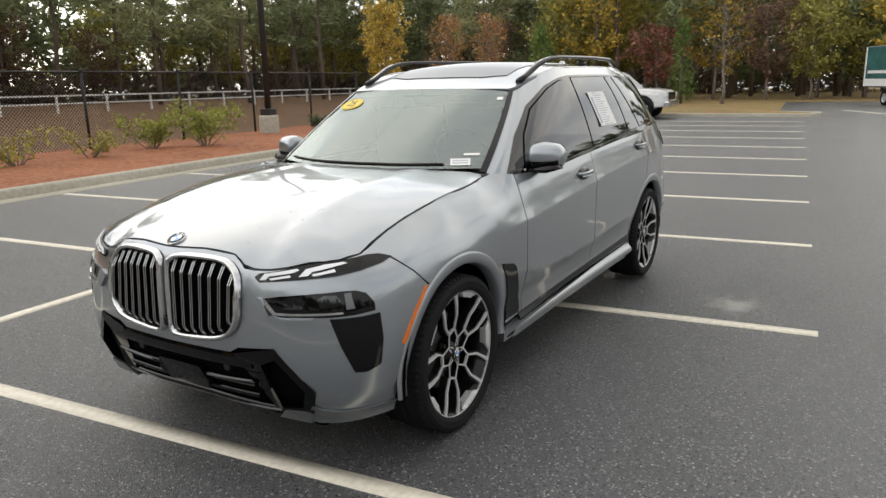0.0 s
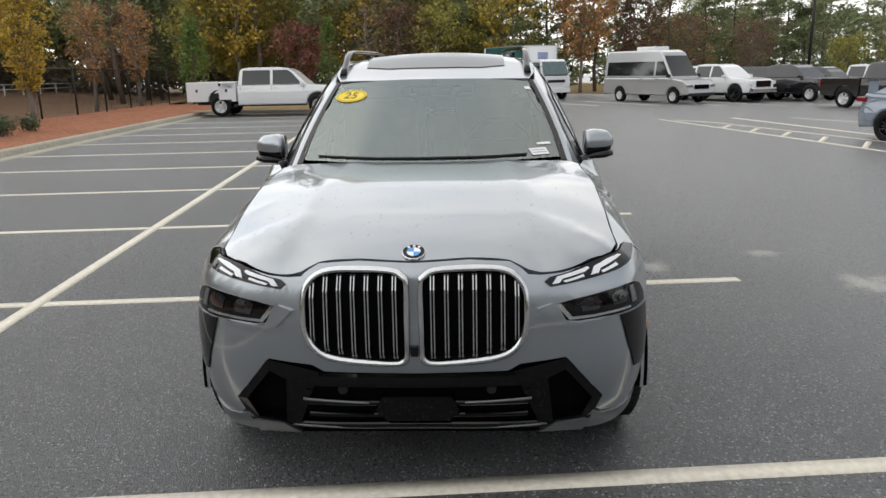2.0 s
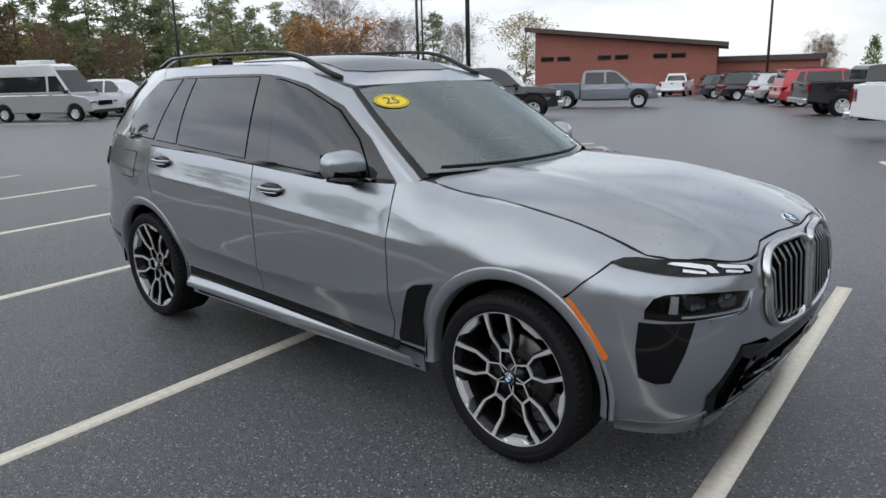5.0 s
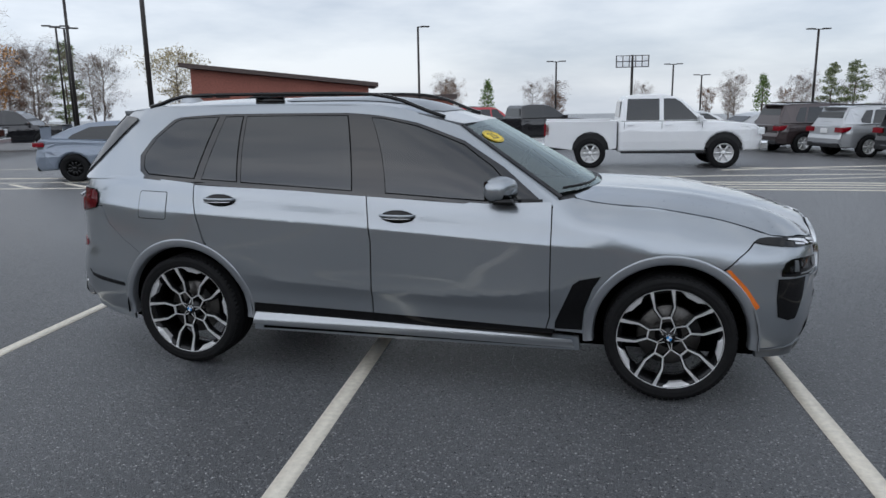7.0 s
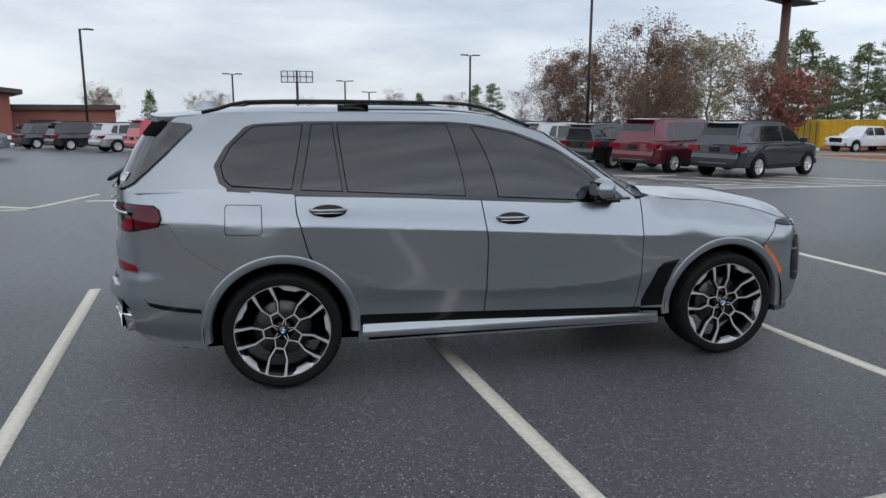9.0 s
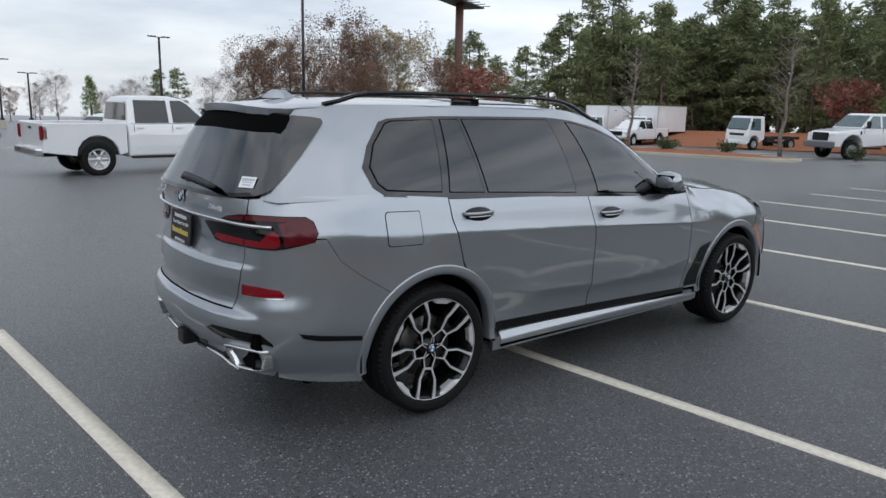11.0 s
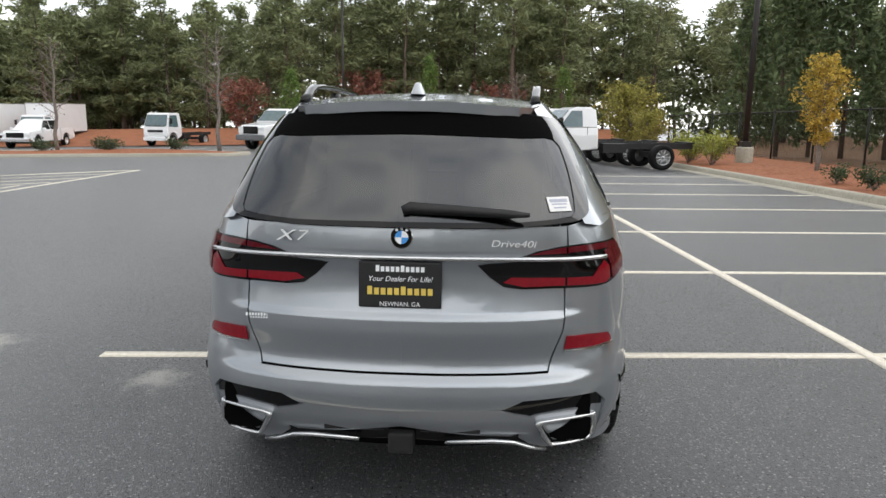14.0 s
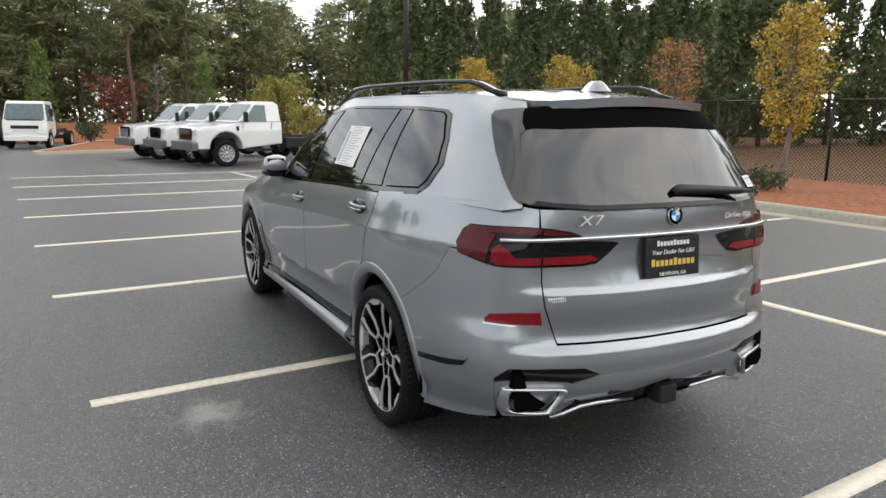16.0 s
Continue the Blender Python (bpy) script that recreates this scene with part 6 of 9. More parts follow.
def slab(prof, half, taper=None, bevel=0.05, step=0.22):
    """A body slice: a side outline of (x, z), as wide as half says by place, with rounded edges."""
    f = taper or (lambda x, z: half)
    pts = []
    for k in range(len(prof)):
        p, q = Vector(prof[k]), Vector(prof[(k + 1) % len(prof)])
        m = max(1, int((q - p).length / step))
        pts += [p.lerp(q, i / m) for i in range(m)]
    n = len(pts)
    area = sum(pts[k].x * pts[(k + 1) % n].y - pts[(k + 1) % n].x * pts[k].y for k in range(n))
    sg = 1 if area > 0 else -1
    inn = []
    for k in range(n):
        d1, d2 = (pts[k] - pts[k - 1]).normalized(), (pts[(k + 1) % n] - pts[k]).normalized()
        v = Vector((-d1.y, d1.x)) + Vector((-d2.y, d2.x))
        inn.append(v * sg / max(0.55, v.length * v.length / 2) if v.length > 1e-6 else Vector((0, 0)))
    bm = bmesh.new()
    seg = 3
    rings = []
    for sy in (1, -1):
        rr = []
        for j in range(seg + 1):
            a = math.pi / 2 * j / seg
            o, d = bevel * (1 - math.cos(a)), bevel * (1 - math.sin(a))
            rr.append([bm.verts.new((p.x + w.x * o, sy * (f(p.x, p.y) - d), p.y + w.y * o)) for p, w in zip(pts, inn)])
        rings.append(rr)
        for lo, hi in zip(rr, rr[1:]):
            for k in range(n):
                bm.faces.new((lo[k], lo[(k + 1) % n], hi[(k + 1) % n], hi[k]))
    for k in range(n):
        bm.faces.new((rings[0][0][k], rings[1][0][k], rings[1][0][(k + 1) % n], rings[0][0][(k + 1) % n]))
    flat = bmesh.new()
    flat.faces.new([flat.verts.new((p.x + w.x * bevel, 0, p.y + w.y * bevel)) for p, w in zip(pts, inn)])
    flat.normal_update()
    bmesh.ops.triangulate(flat, faces=flat.faces[:], ngon_method="EAR_CLIP")
    xs, zs = [p.x for p in pts], [p.y for p in pts]
    for lo, hi, st, no in ((min(xs), max(xs), 0.3, (1, 0, 0)), (min(zs), max(zs), 0.12, (0, 0, 1))):
        m = max(1, int((hi - lo) / st))
        for i in range(1, m):
            c = lo + (hi - lo) * i / m
            bmesh.ops.bisect_plane(flat, geom=flat.verts[:] + flat.edges[:] + flat.faces[:], dist=1e-5, plane_co=(c * no[0], 0, c * no[2]), plane_no=no)
    flat.verts.index_update()
    for sy in (1, -1):
        vs = [bm.verts.new((v.co.x, sy * f(v.co.x, v.co.z), v.co.z)) for v in flat.verts]
        for fc in flat.faces:
            bm.faces.new([vs[v.index] for v in fc.verts])
    flat.free()
    bmesh.ops.remove_doubles(bm, verts=bm.verts[:], dist=0.002)
    bmesh.ops.recalc_face_normals(bm, faces=bm.faces[:])
    return bm


def arch(cx, r, z0, n=8, base=None):
    """Wheel opening in an outline that runs from front to rear along its lower edge."""
    return [(cx + r * math.cos(math.pi * k / n), z0 + r * math.sin(math.pi * k / n)) for k in range(n + 1)]


def quad_panel(pts, thick=0.01):
    bm = bmesh.new()
    vs = [bm.verts.new(p) for p in pts]
    f = bm.faces.new(vs)
    f.normal_update()
    nrm = f.normal.copy()
    r = bmesh.ops.extrude_face_region(bm, geom=[f])
    for v in [g for g in r["geom"] if isinstance(g, bmesh.types.BMVert)]:
        v.co -= nrm * thick
    bmesh.ops.recalc_face_normals(bm, faces=bm.faces[:])
    return bm


WHEELS = {}


def far_wheel(veh, x, y, r, w, rim_mat, spokes=6, dual=False):
    key = (r, w, rim_mat.name, spokes)
    if key not in WHEELS:
        bm = bmesh.new()
        add_lathe(bm, [(r * 0.6, -w / 2), (r * 0.93, -w / 2), (r, -w * 0.35), (r, w * 0.35), (r * 0.93, w / 2), (r * 0.64, w / 2), (r * 0.62, w * 0.38)], 28)
        ty = mesh_of(bm, "tyre")
        ty.materials.append(M_TYRE)
        bm = bmesh.new()
        add_lathe(bm, [(r * 0.64, w * 0.40), (r * 0.60, w * 0.48), (r * 0.56, w * 0.34), (r * 0.5, w * 0.16), (0.001, w * 0.12)], 28)
        for k in range(spokes):
            m = Matrix.Rotation(2 * math.pi * k / spokes, 4, "Y")
            add_box(bm, r * 0.35, w * 0.32, 0, r * 0.52, w * 0.12, r * 0.13, m)
        add_lathe(bm, [(0.001, w * 0.44), (r * 0.14, w * 0.44), (r * 0.17, w * 0.3)], 14)
        ri = mesh_of(bm, "rim")
        ri.materials.append(rim_mat)
        for me in (ty, ri):
            me.polygons.foreach_set("use_smooth", [True] * len(me.polygons))
        WHEELS[key] = (ty, ri)
    ty, ri = WHEELS[key]
    t = new("wheel", ty)
    t.parent = veh
    t.matrix_basis = Matrix.Translation((x, y, r)) @ Matrix.Rotation(0 if y > 0 else math.pi, 4, "Z")
    q = new("rim", ri)
    q.parent = t
    return t


def spot(x, y, yaw):
    return Matrix.Translation((x, y, fall(x, y))) @ Matrix.Rotation(radians(yaw), 4, "Z")


def common(v, L, W, xf, xr, r, rims, lamps=True, zf=0.78, zr=0.90, plate=True, grille=None):
    for x in (xf, xr):
        for s in (1, -1):
            far_wheel(v, x, s * (W / 2 - 0.12), r, 0.24, rims)
    if lamps:
        for s in (1, -1):
            part("headlight", box_bm(L / 2 - 0.09, s * (W / 2 - 0.22), zf, 0.16, 0.34, 0.13, 0.03), M_BWHITE if lamps == 2 else M_CHROME, v)
            part("tail_light", box_bm(-L / 2 + 0.05, s * (W / 2 - 0.16), zr, 0.12, 0.26, 0.16, 0.03), M_RED, v)
    if plate:
        part("number_plate", box_bm(-L / 2 - 0.005, 0, zr - 0.18, 0.02, 0.31, 0.15, 0.004), M_PAPER, v)
    if grille is not None:
        part("grille", box_bm(L / 2 - 0.01, 0, zf - 0.05, 0.05, W * 0.5, 0.22, 0.02), grille, v)
    part("front_bumper", box_bm(L / 2 - 0.04, 0, 0.44, 0.16, W * 0.9, 0.16, 0.04), M_SATIN, v)
    part("rear_bumper", box_bm(-L / 2 + 0.04, 0, 0.46, 0.16, W * 0.9, 0.16, 0.04), M_SATIN, v)


def side_details(v, W, doors, zb, zbelt, paint_m, mirror_x, y_extra=0.0):
    """Door gaps, handles and mirrors on both sides."""
    for s in (1, -1):
        y = s * (W / 2 + 0.0005 + y_extra)
        for x in doors:
            part("door_gap", box_bm(x, y, (zb + zbelt) / 2, 0.010, 0.006, zbelt - zb), M_SEAL_SHADE, v)
        for x in doors[1:]:
            part("door_handle", box_bm(x + 0.16, y + s * 0.012, zbelt - 0.08, 0.17, 0.03, 0.03, 0.008), paint_m, v)
        part("door_mirror", box_bm(mirror_x, s * (W / 2 + 0.08), zbelt + 0.07, 0.12, 0.22, 0.16, 0.04), paint_m, v)


def glaze(v, fn, side_windows, screen=None, back=None, glass=M_CARGLASS):
    """Windows on a cabin whose half width by place is fn(x, z)."""
    for pts in side_windows:
        for s in (1, -1):
            part("side_window", quad_panel([(x, s * (fn(x, z) + 0.006), z) for x, z in pts], 0.01 if s > 0 else 0.01), glass, v)
    for nm, pr in (("windshield", screen), ("rear_window", back)):
        if pr:
            (x0, z0), (x1, z1), off = pr
            dx = 0.012 if nm == "windshield" else -0.012
            w0, w1 = fn(x0, z0) - off, fn(x1, z1) - off
            part(nm, quad_panel([(x0 + dx, w0, z0), (x0 + dx, -w0, z0), (x1 + dx, -w1, z1 + 0.004), (x1 + dx, w1, z1 + 0.004)]), glass, v)


def suv_car(m, paint_m, label, L=4.7, W=1.88, H=1.70, hood=1.02, rims=M_RIMCUT, category="car", rake=0.42, group="parked cars", grille=None):
    """A crossover or large estate: body, cabin, hatch, lamps, cladding."""
    v = thing("parked_suv", m, label, category, group)
    f, b = L / 2, -L / 2
    xf, xr, r = f - 0.92, b + 0.98, 0.37
    belt = hood + 0.03
    prof = [(b + 0.10, 0.36), (b + 0.01, 0.46), (b, 0.62), (b + 0.05, 0.74), (b + 0.07, belt - 0.06), (b + 0.16, belt), (f - 1.25, belt + 0.01), (f - 0.9, hood - 0.01), (f - 0.45, hood - 0.06), (f - 0.14, hood - 0.16), (f - 0.02, hood - 0.32), (f, 0.55), (f - 0.08, 0.32)]
    low = arch(xf, 0.42, 0.33) + [((xf + xr) / 2, 0.27)] + arch(xr, 0.42, 0.33)

    def wide(x, z):
        return W / 2 - 0.03 * smooth(0.62, 0.40, z) - 0.06 * smooth(0.80, belt, z) - 0.22 * smooth(f - 0.75, f, x) ** 2 - 0.16 * smooth(b + 0.55, b, x) ** 2
    part("body", slab(prof + low, W / 2, wide, 0.06), paint_m, v)

    def half(x, z):
        return W / 2 - 0.06 - 0.06 * smooth(belt - 0.05, belt + 0.05, z) - 0.30 * max(0, z - belt) - 0.14 * smooth(b + 0.9, b + 0.1, x) ** 2
    top = [(b + 0.12, belt - 0.03), (b + rake * 0.75, H - 0.20), (b + rake * 0.95, H - 0.06), (b + rake + 0.25, H - 0.02), (b + 1.6, H), (f - 2.2, H - 0.03), (f - 1.95, H - 0.09), (f - 1.55, H - 0.33), (f - 1.08, belt - 0.01)]
    part("cabin", slab(top, 0, half, 0.05), paint_m, v)
    part("spoiler", box_bm(b + rake * 0.95 - 0.02, 0, H - 0.055, 0.34, W * 0.58, 0.035, 0.012), paint_m, v)
    zt, zb = H - 0.14, belt + 0.045
    glaze(v, half, [[(f - 1.30, zb), (f - 1.58, zb + 0.24), (f - 1.95, zt), (f - 2.28, zt), (f - 2.26, zb)], [(f - 2.35, zb), (f - 2.37, zt), (b + 1.28, zt), (b + 1.12, zb)], [(b + 1.04, zb), (b + 1.20, zt), (b + rake + 0.52, zt - 0.02), (b + rake + 0.30, zb + 0.13), (b + rake + 0.34, zb + 0.03)]],
          ((f - 1.17, belt + 0.05), (f - 1.90, H - 0.12), 0.07), ((b + 0.185, belt + 0.05), (b + rake * 0.73, H - 0.20), 0.05))
    for x in (xf, xr):
        for s in (1, -1):
            far_wheel(v, x, s * (W / 2 - 0.12), r, 0.24, rims)
    for s in (1, -1):
        part("headlight", box_bm(f - 0.12, s * (W / 2 - 0.30), hood - 0.24, 0.20, 0.36, 0.10, 0.03), M_BWHITE, v)
        lamp = slab([(b + 0.02, belt - 0.22), (b + 0.03, belt - 0.07), (b + 0.34, belt - 0.04), (b + 0.30, belt - 0.14), (b + 0.16, belt - 0.22)], 0.20, None, 0.02)
        lamp.transform(Matrix.Translation((0, s * (W / 2 - 0.235), 0)))
        part("tail_light", lamp, M_RED, v)
        part("sill_cladding", box_bm((xf + xr) / 2, s * (W / 2 - 0.025), 0.35, xf - xr - 0.86, 0.04, 0.14, 0.015), M_SATIN, v)
        part("roof_rail", box_bm(b + 1.6, s * half(0, H - 0.05) * 0.95, H + 0.015, 1.9, 0.035, 0.03, 0.01), M_SATIN, v)
        part("window_trim", box_bm((f - 1.35 + b + 0.9) / 2, s * (half(0, belt + 0.02) + 0.012), belt + 0.02, f - 1.35 - b - 0.9, 0.015, 0.025, 0.004), M_SILVER if paint_m is not P_BLACK else M_SATIN, v)
        part("reflector", box_bm(b + 0.05, s * (W / 2 - 0.36), 0.56, 0.05, 0.22, 0.05, 0.01), M_RED, v)
    part("number_plate", box_bm(b + 0.035, 0, belt - 0.18, 0.03, 0.31, 0.15, 0.004), M_PAPER if paint_m is P_SILVER else M_SATIN, v)
    part("grille", box_bm(f - 0.03, 0, hood - 0.36, 0.06, W * 0.5, 0.24, 0.03), grille or M_BLACK, v)
    part("front_bumper", box_bm(f - 0.06, 0, 0.40, 0.16, W * 0.78, 0.16, 0.04), M_SATIN, v)
    part("rear_bumper", box_bm(b + 0.09, 0, 0.42, 0.18, W * 0.80, 0.15, 0.04), M_SATIN, v)
    part("skid_trim", box_bm(b + 0.02, 0, 0.47, 0.05, W * 0.5, 0.03, 0.008), M_SILVER, v)
    part("rear_wiper", box_bm(b + 0.19, 0.1, belt + 0.09, 0.03, 0.5, 0.02, 0.004), M_SATIN, v)
    side_details(v, W - 0.06, (f - 1.28, f - 2.31, b + 1.18), 0.44, belt, paint_m, f - 1.42)
    return v


def sedan_car(m, paint_m, label, L=4.6, W=1.82, H=1.44, rims=M_RIMCUT, hatch=False, group="parked cars"):
    """A saloon, or a fastback hatchback with a rear wing."""
    v = thing("parked_hatchback" if hatch else "parked_sedan", m, label, "car", group)
    f, b = L / 2, -L / 2
    xf, xr, r = f - 0.92, b + 0.94, 0.34
    belt = 0.92
    tail = belt + (0.12 if hatch else 0.07)
    prof = [(b + 0.12, 0.28), (b + 0.02, 0.40), (b, 0.56), (b + 0.05, 0.80), (b + 0.08, tail - 0.05), (b + 0.16, tail), (b + 0.9, tail - 0.02), (0.0, belt + 0.02), (f - 1.25, belt), (f - 0.85, belt - 0.05), (f - 0.45, belt - 0.12), (f - 0.15, belt - 0.24), (f - 0.02, 0.56), (f, 0.42), (f - 0.10, 0.22)]
    low = arch(xf, 0.385, 0.31) + [((xf + xr) / 2, 0.20)] + arch(xr, 0.385, 0.31)
    part("body", slab(prof + low, W / 2, lambda x, z: W / 2 - 0.03 * smooth(0.55, 0.3, z) - 0.07 * smooth(0.62, belt, z) - 0.26 * smooth(f - 0.75, f, x) ** 2 - 0.16 * smooth(b + 0.6, b, x) ** 2, 0.06), paint_m, v)

    def half(x, z):
        return W / 2 - 0.10 - 0.38 * max(0, z - belt) - 0.12 * smooth(b + 1.0, b, x) ** 2
    k = 0.20 if hatch else 0.62
    top = [(b + k - 0.06, tail - 0.03), (b + k + 0.16, tail + 0.04), (b + k + 0.62, H - 0.16), (b + k + 1.05, H - 0.04), (b + k + 1.5, H), (f - 2.35, H - 0.01), (f - 2.0, H - 0.07), (f - 1.55, H - 0.26), (f - 1.02, belt - 0.02)]
    part("cabin", slab(top, 0, half, 0.05), paint_m, v)
    zt, zb = H - 0.10, belt + 0.05
    glaze(v, half, [[(f - 1.36, zb), (f - 1.62, zb + 0.18), (f - 2.05, zt - 0.01), (f - 2.42, zt), (f - 2.40, zb + 0.02)], [(f - 2.48, zb + 0.02), (f - 2.50, zt), (b + k + 1.12, zt - 0.03), (b + k + 0.72, zb + 0.17), (b + k + 0.62, zb + 0.08), (b + k + 0.80, zb + 0.05)]],
          ((f - 1.12, belt + 0.03), (f - 1.95, H - 0.10), 0.07), ((b + k + 0.12, tail + 0.05), (b + k + 0.60, H - 0.16), 0.08))
    for x in (xf, xr):
        for s in (1, -1):
            far_wheel(v, x, s * (W / 2 - 0.12), r, 0.24, rims, 10 if hatch else 6)
    for s in (1, -1):
        part("headlight", box_bm(f - 0.22, s * (W / 2 - 0.24), 0.665, 0.34, 0.24, 0.075, 0.03), M_BWHITE, v)
        part("tail_light", box_bm(b + 0.14, s * (W / 2 - 0.24), tail - 0.13, 0.26, 0.30, 0.11, 0.03), M_RED, v)
        part("side_skirt", box_bm((xf + xr) / 2, s * (W / 2 - 0.03), 0.24, xf - xr - 0.8, 0.05, 0.08, 0.015), M_SATIN, v)
    part("grille", box_bm(f - 0.03, 0, 0.58, 0.06, W * 0.42, 0.08, 0.02), M_BLACK, v)
    part("lower_intake", box_bm(f - 0.06, 0, 0.33, 0.12, W * 0.62, 0.16, 0.03), M_BLACK, v)
    part("rear_bumper", box_bm(b + 0.08, 0, 0.34, 0.16, W * 0.72, 0.14, 0.04), M_SATIN, v)
    part("number_plate", box_bm(b + 0.02, 0, tail - 0.20, 0.03, 0.31, 0.14, 0.004), M_PAPER, v)
    side_details(v, W - 0.06, (f - 1.3, f - 2.44), 0.36, belt, M_BLACK if hatch else paint_m, f - 1.5)
    if hatch:
        part("rear_wing", box_bm(b + 0.28, 0, tail + 0.30, 0.26, W * 0.78, 0.025, 0.008), M_BLACK, v, "black raised rear wing")
        part("splitter", box_bm(f - 0.04, 0, 0.20, 0.20, W * 0.76, 0.03, 0.008), M_BLACK, v, "black front splitter")
        for s in (1, -1):
            part("wing_stalk", box_bm(b + 0.30, s * W * 0.37, tail + 0.15, 0.24, 0.03, 0.30, 0.008), paint_m, v)
            part("fog_light", box_bm(f - 0.13, s * (W / 2 - 0.26), 0.40, 0.14, 0.20, 0.16, 0.03), M_BLACK, v)
            part("side_marker", box_bm(f - 0.52, s * (W / 2 - 0.02), 0.62, 0.12, 0.03, 0.04), M_AMBER, v)
            part("arch_trim", box_bm(xf - 0.45, s * (W / 2 - 0.01), 0.70, 0.06, 0.02, 0.30, 0.005, None), M_BLACK, v)
    return v


def pickup(m, paint_m, label, L=5.9, W=2.03, H=1.95, rims=M_RIMCUT, utility=False, tail_bare=False, r=0.41, group="parked trucks", chrome=M_CHROME):
    v = thing("pickup_truck", m, label, "truck", group)
    f, b = L / 2, -L / 2
    xf, xr = f - 0.98, b + 1.22
    belt, rail = 1.24, 1.28
    c0 = b + 1.95
    body = [(c0, 0.45), (c0, belt), (f - 1.55, belt + 0.01), (f - 1.25, belt + 0.005), (f - 0.55, belt - 0.04), (f - 0.20, belt - 0.09), (f - 0.05, belt - 0.20), (f, 0.80), (f - 0.05, 0.50)] + arch(xf, 0.49, 0.47)
    part("body", slab(body, W / 2, lambda x, z: W / 2 - 0.05 * smooth(1.0, belt, z) - 0.02 * smooth(0.75, 0.5, z) - 0.16 * smooth(f - 0.7, f, x) ** 2, 0.06), paint_m, v)

    def half(x, z):
        return W / 2 - 0.08 - 0.32 * max(0, z - belt)
    top = [(c0 + 0.02, belt - 0.02), (c0 + 0.10, H - 0.14), (c0 + 0.20, H - 0.04), (c0 + 0.5, H), (f - 2.55, H), (f - 2.25, H - 0.06), (f - 2.0, H - 0.18), (f - 1.40, belt)]
    part("cab", slab(top, 0, half, 0.05), paint_m, v)
    zt, zb = H - 0.11, belt + 0.025
    mid = (c0 + f - 1.5) / 2
    glaze(v, half, [[(f - 1.60, zb), (f - 2.08, zt - 0.10), (f - 2.24, zt), (mid + 0.07, zt), (mid + 0.07, zb)], [(mid - 0.04, zb), (mid - 0.04, zt), (c0 + 0.24, zt), (c0 + 0.20, zb)]], ((f - 1.49, belt + 0.05), (f - 2.02, H - 0.20), 0.07), ((c0 + 0.035, belt + 0.10), (c0 + 0.07, H - 0.18), 0.14))
    if utility:
        for s in (1, -1):
            tmp = slab([(c0 - 0.05, 0.62), (c0 - 0.05, 1.42), (b - 0.15, 1.42), (b - 0.15, 0.62)] + arch(xr, 0.5, 0.62)[::-1], 0.26, None, 0.012)
            tmp.transform(Matrix.Translation((0, s * (W / 2 - 0.24), 0)))
            part("locker_body", tmp, paint_m, v, "white steel tool locker body")
        part("bed_floor", box_bm((b + c0) / 2 - 0.1, 0, 0.72, c0 - b, W - 0.9, 0.10), paint_m, v)
        part("tailgate", box_bm(b - 0.10, 0, 1.0, 0.06, W - 0.9, 0.6, 0.01), paint_m, v)
        for s in (1, -1):
            for x0, x1, z0, z1 in ((c0 - 0.12, c0 - 0.75, 0.70, 1.36), (xr + 0.55, xr - 0.50, 1.16, 1.38), (xr - 0.58, b - 0.08, 0.70, 1.36)):
                lk = part("locker_door", box_bm((x0 + x1) / 2, s * (W / 2 + 0.022), (z0 + z1) / 2, x0 - x1, 0.012, z1 - z0, 0.004), paint_m, v)
                part("latch", box_bm((x0 + x1) / 2, s * (W / 2 + 0.032), (z0 + z1) / 2 + 0.04, 0.09, 0.012, 0.12, 0.004), M_SATIN, lk)
    elif not tail_bare:
        for s in (1, -1):
            tmp = slab([(c0 - 0.04, 0.55), (c0 - 0.04, rail), (b + 0.02, rail), (b, 0.60)] + arch(xr, 0.49, 0.50)[::-1], 0.05, None, 0.02)
            tmp.transform(Matrix.Translation((0, s * (W / 2 - 0.05), 0)))
            part("bed_side", tmp, paint_m, v)
        part("tailgate", box_bm(b + 0.05, 0, 0.93, 0.07, W - 0.12, 0.68, 0.015), paint_m, v)
        part("tailgate_handle", box_bm(b + 0.008, 0, 1.15, 0.02, 0.24, 0.06, 0.006), M_SATIN, v)
        part("bed_front", box_bm(c0 - 0.08, 0, 0.93, 0.05, W - 0.12, 0.68, 0.01), paint_m, v)
        part("bed_floor", box_bm((b + c0) / 2, 0, 0.70, c0 - b - 0.1, W - 0.2, 0.06), M_CHASSIS, v)
        for s in (1, -1):
            part("tail_light", box_bm(b + 0.06, s * (W / 2 - 0.08), 1.05, 0.16, 0.16, 0.34, 0.03), M_RED, v)
    for s in (1, -1):
        part("frame_rail", box_bm(-0.2, s * 0.42, 0.55, L - 0.6, 0.09, 0.16), M_CHASSIS, v)
    for x in (xf, xr):
        part("wheel_house", box_bm(x, 0, 0.74, 0.92, W - 0.16, 0.42, 0.02), M_CHASSIS, v)
        part("axle", box_bm(x, 0, 0.40, 0.14, W - 0.4, 0.14, 0.03), M_CHASSIS, v)
    for x in (xf, xr):
        for s in (1, -1):
            far_wheel(v, x, s * (W / 2 - 0.14), r, 0.27, rims)
    for s in (1, -1):
        part("headlight", box_bm(f - 0.06, s * (W / 2 - 0.20), 0.98, 0.16, 0.30, 0.18, 0.03), M_BWHITE, v)
        part("running_board", box_bm((c0 + xf - 0.5) / 2 + 0.05, s * (W / 2 - 0.03), 0.44, xf - 0.55 - c0, 0.16, 0.06, 0.015), M_SATIN, v)
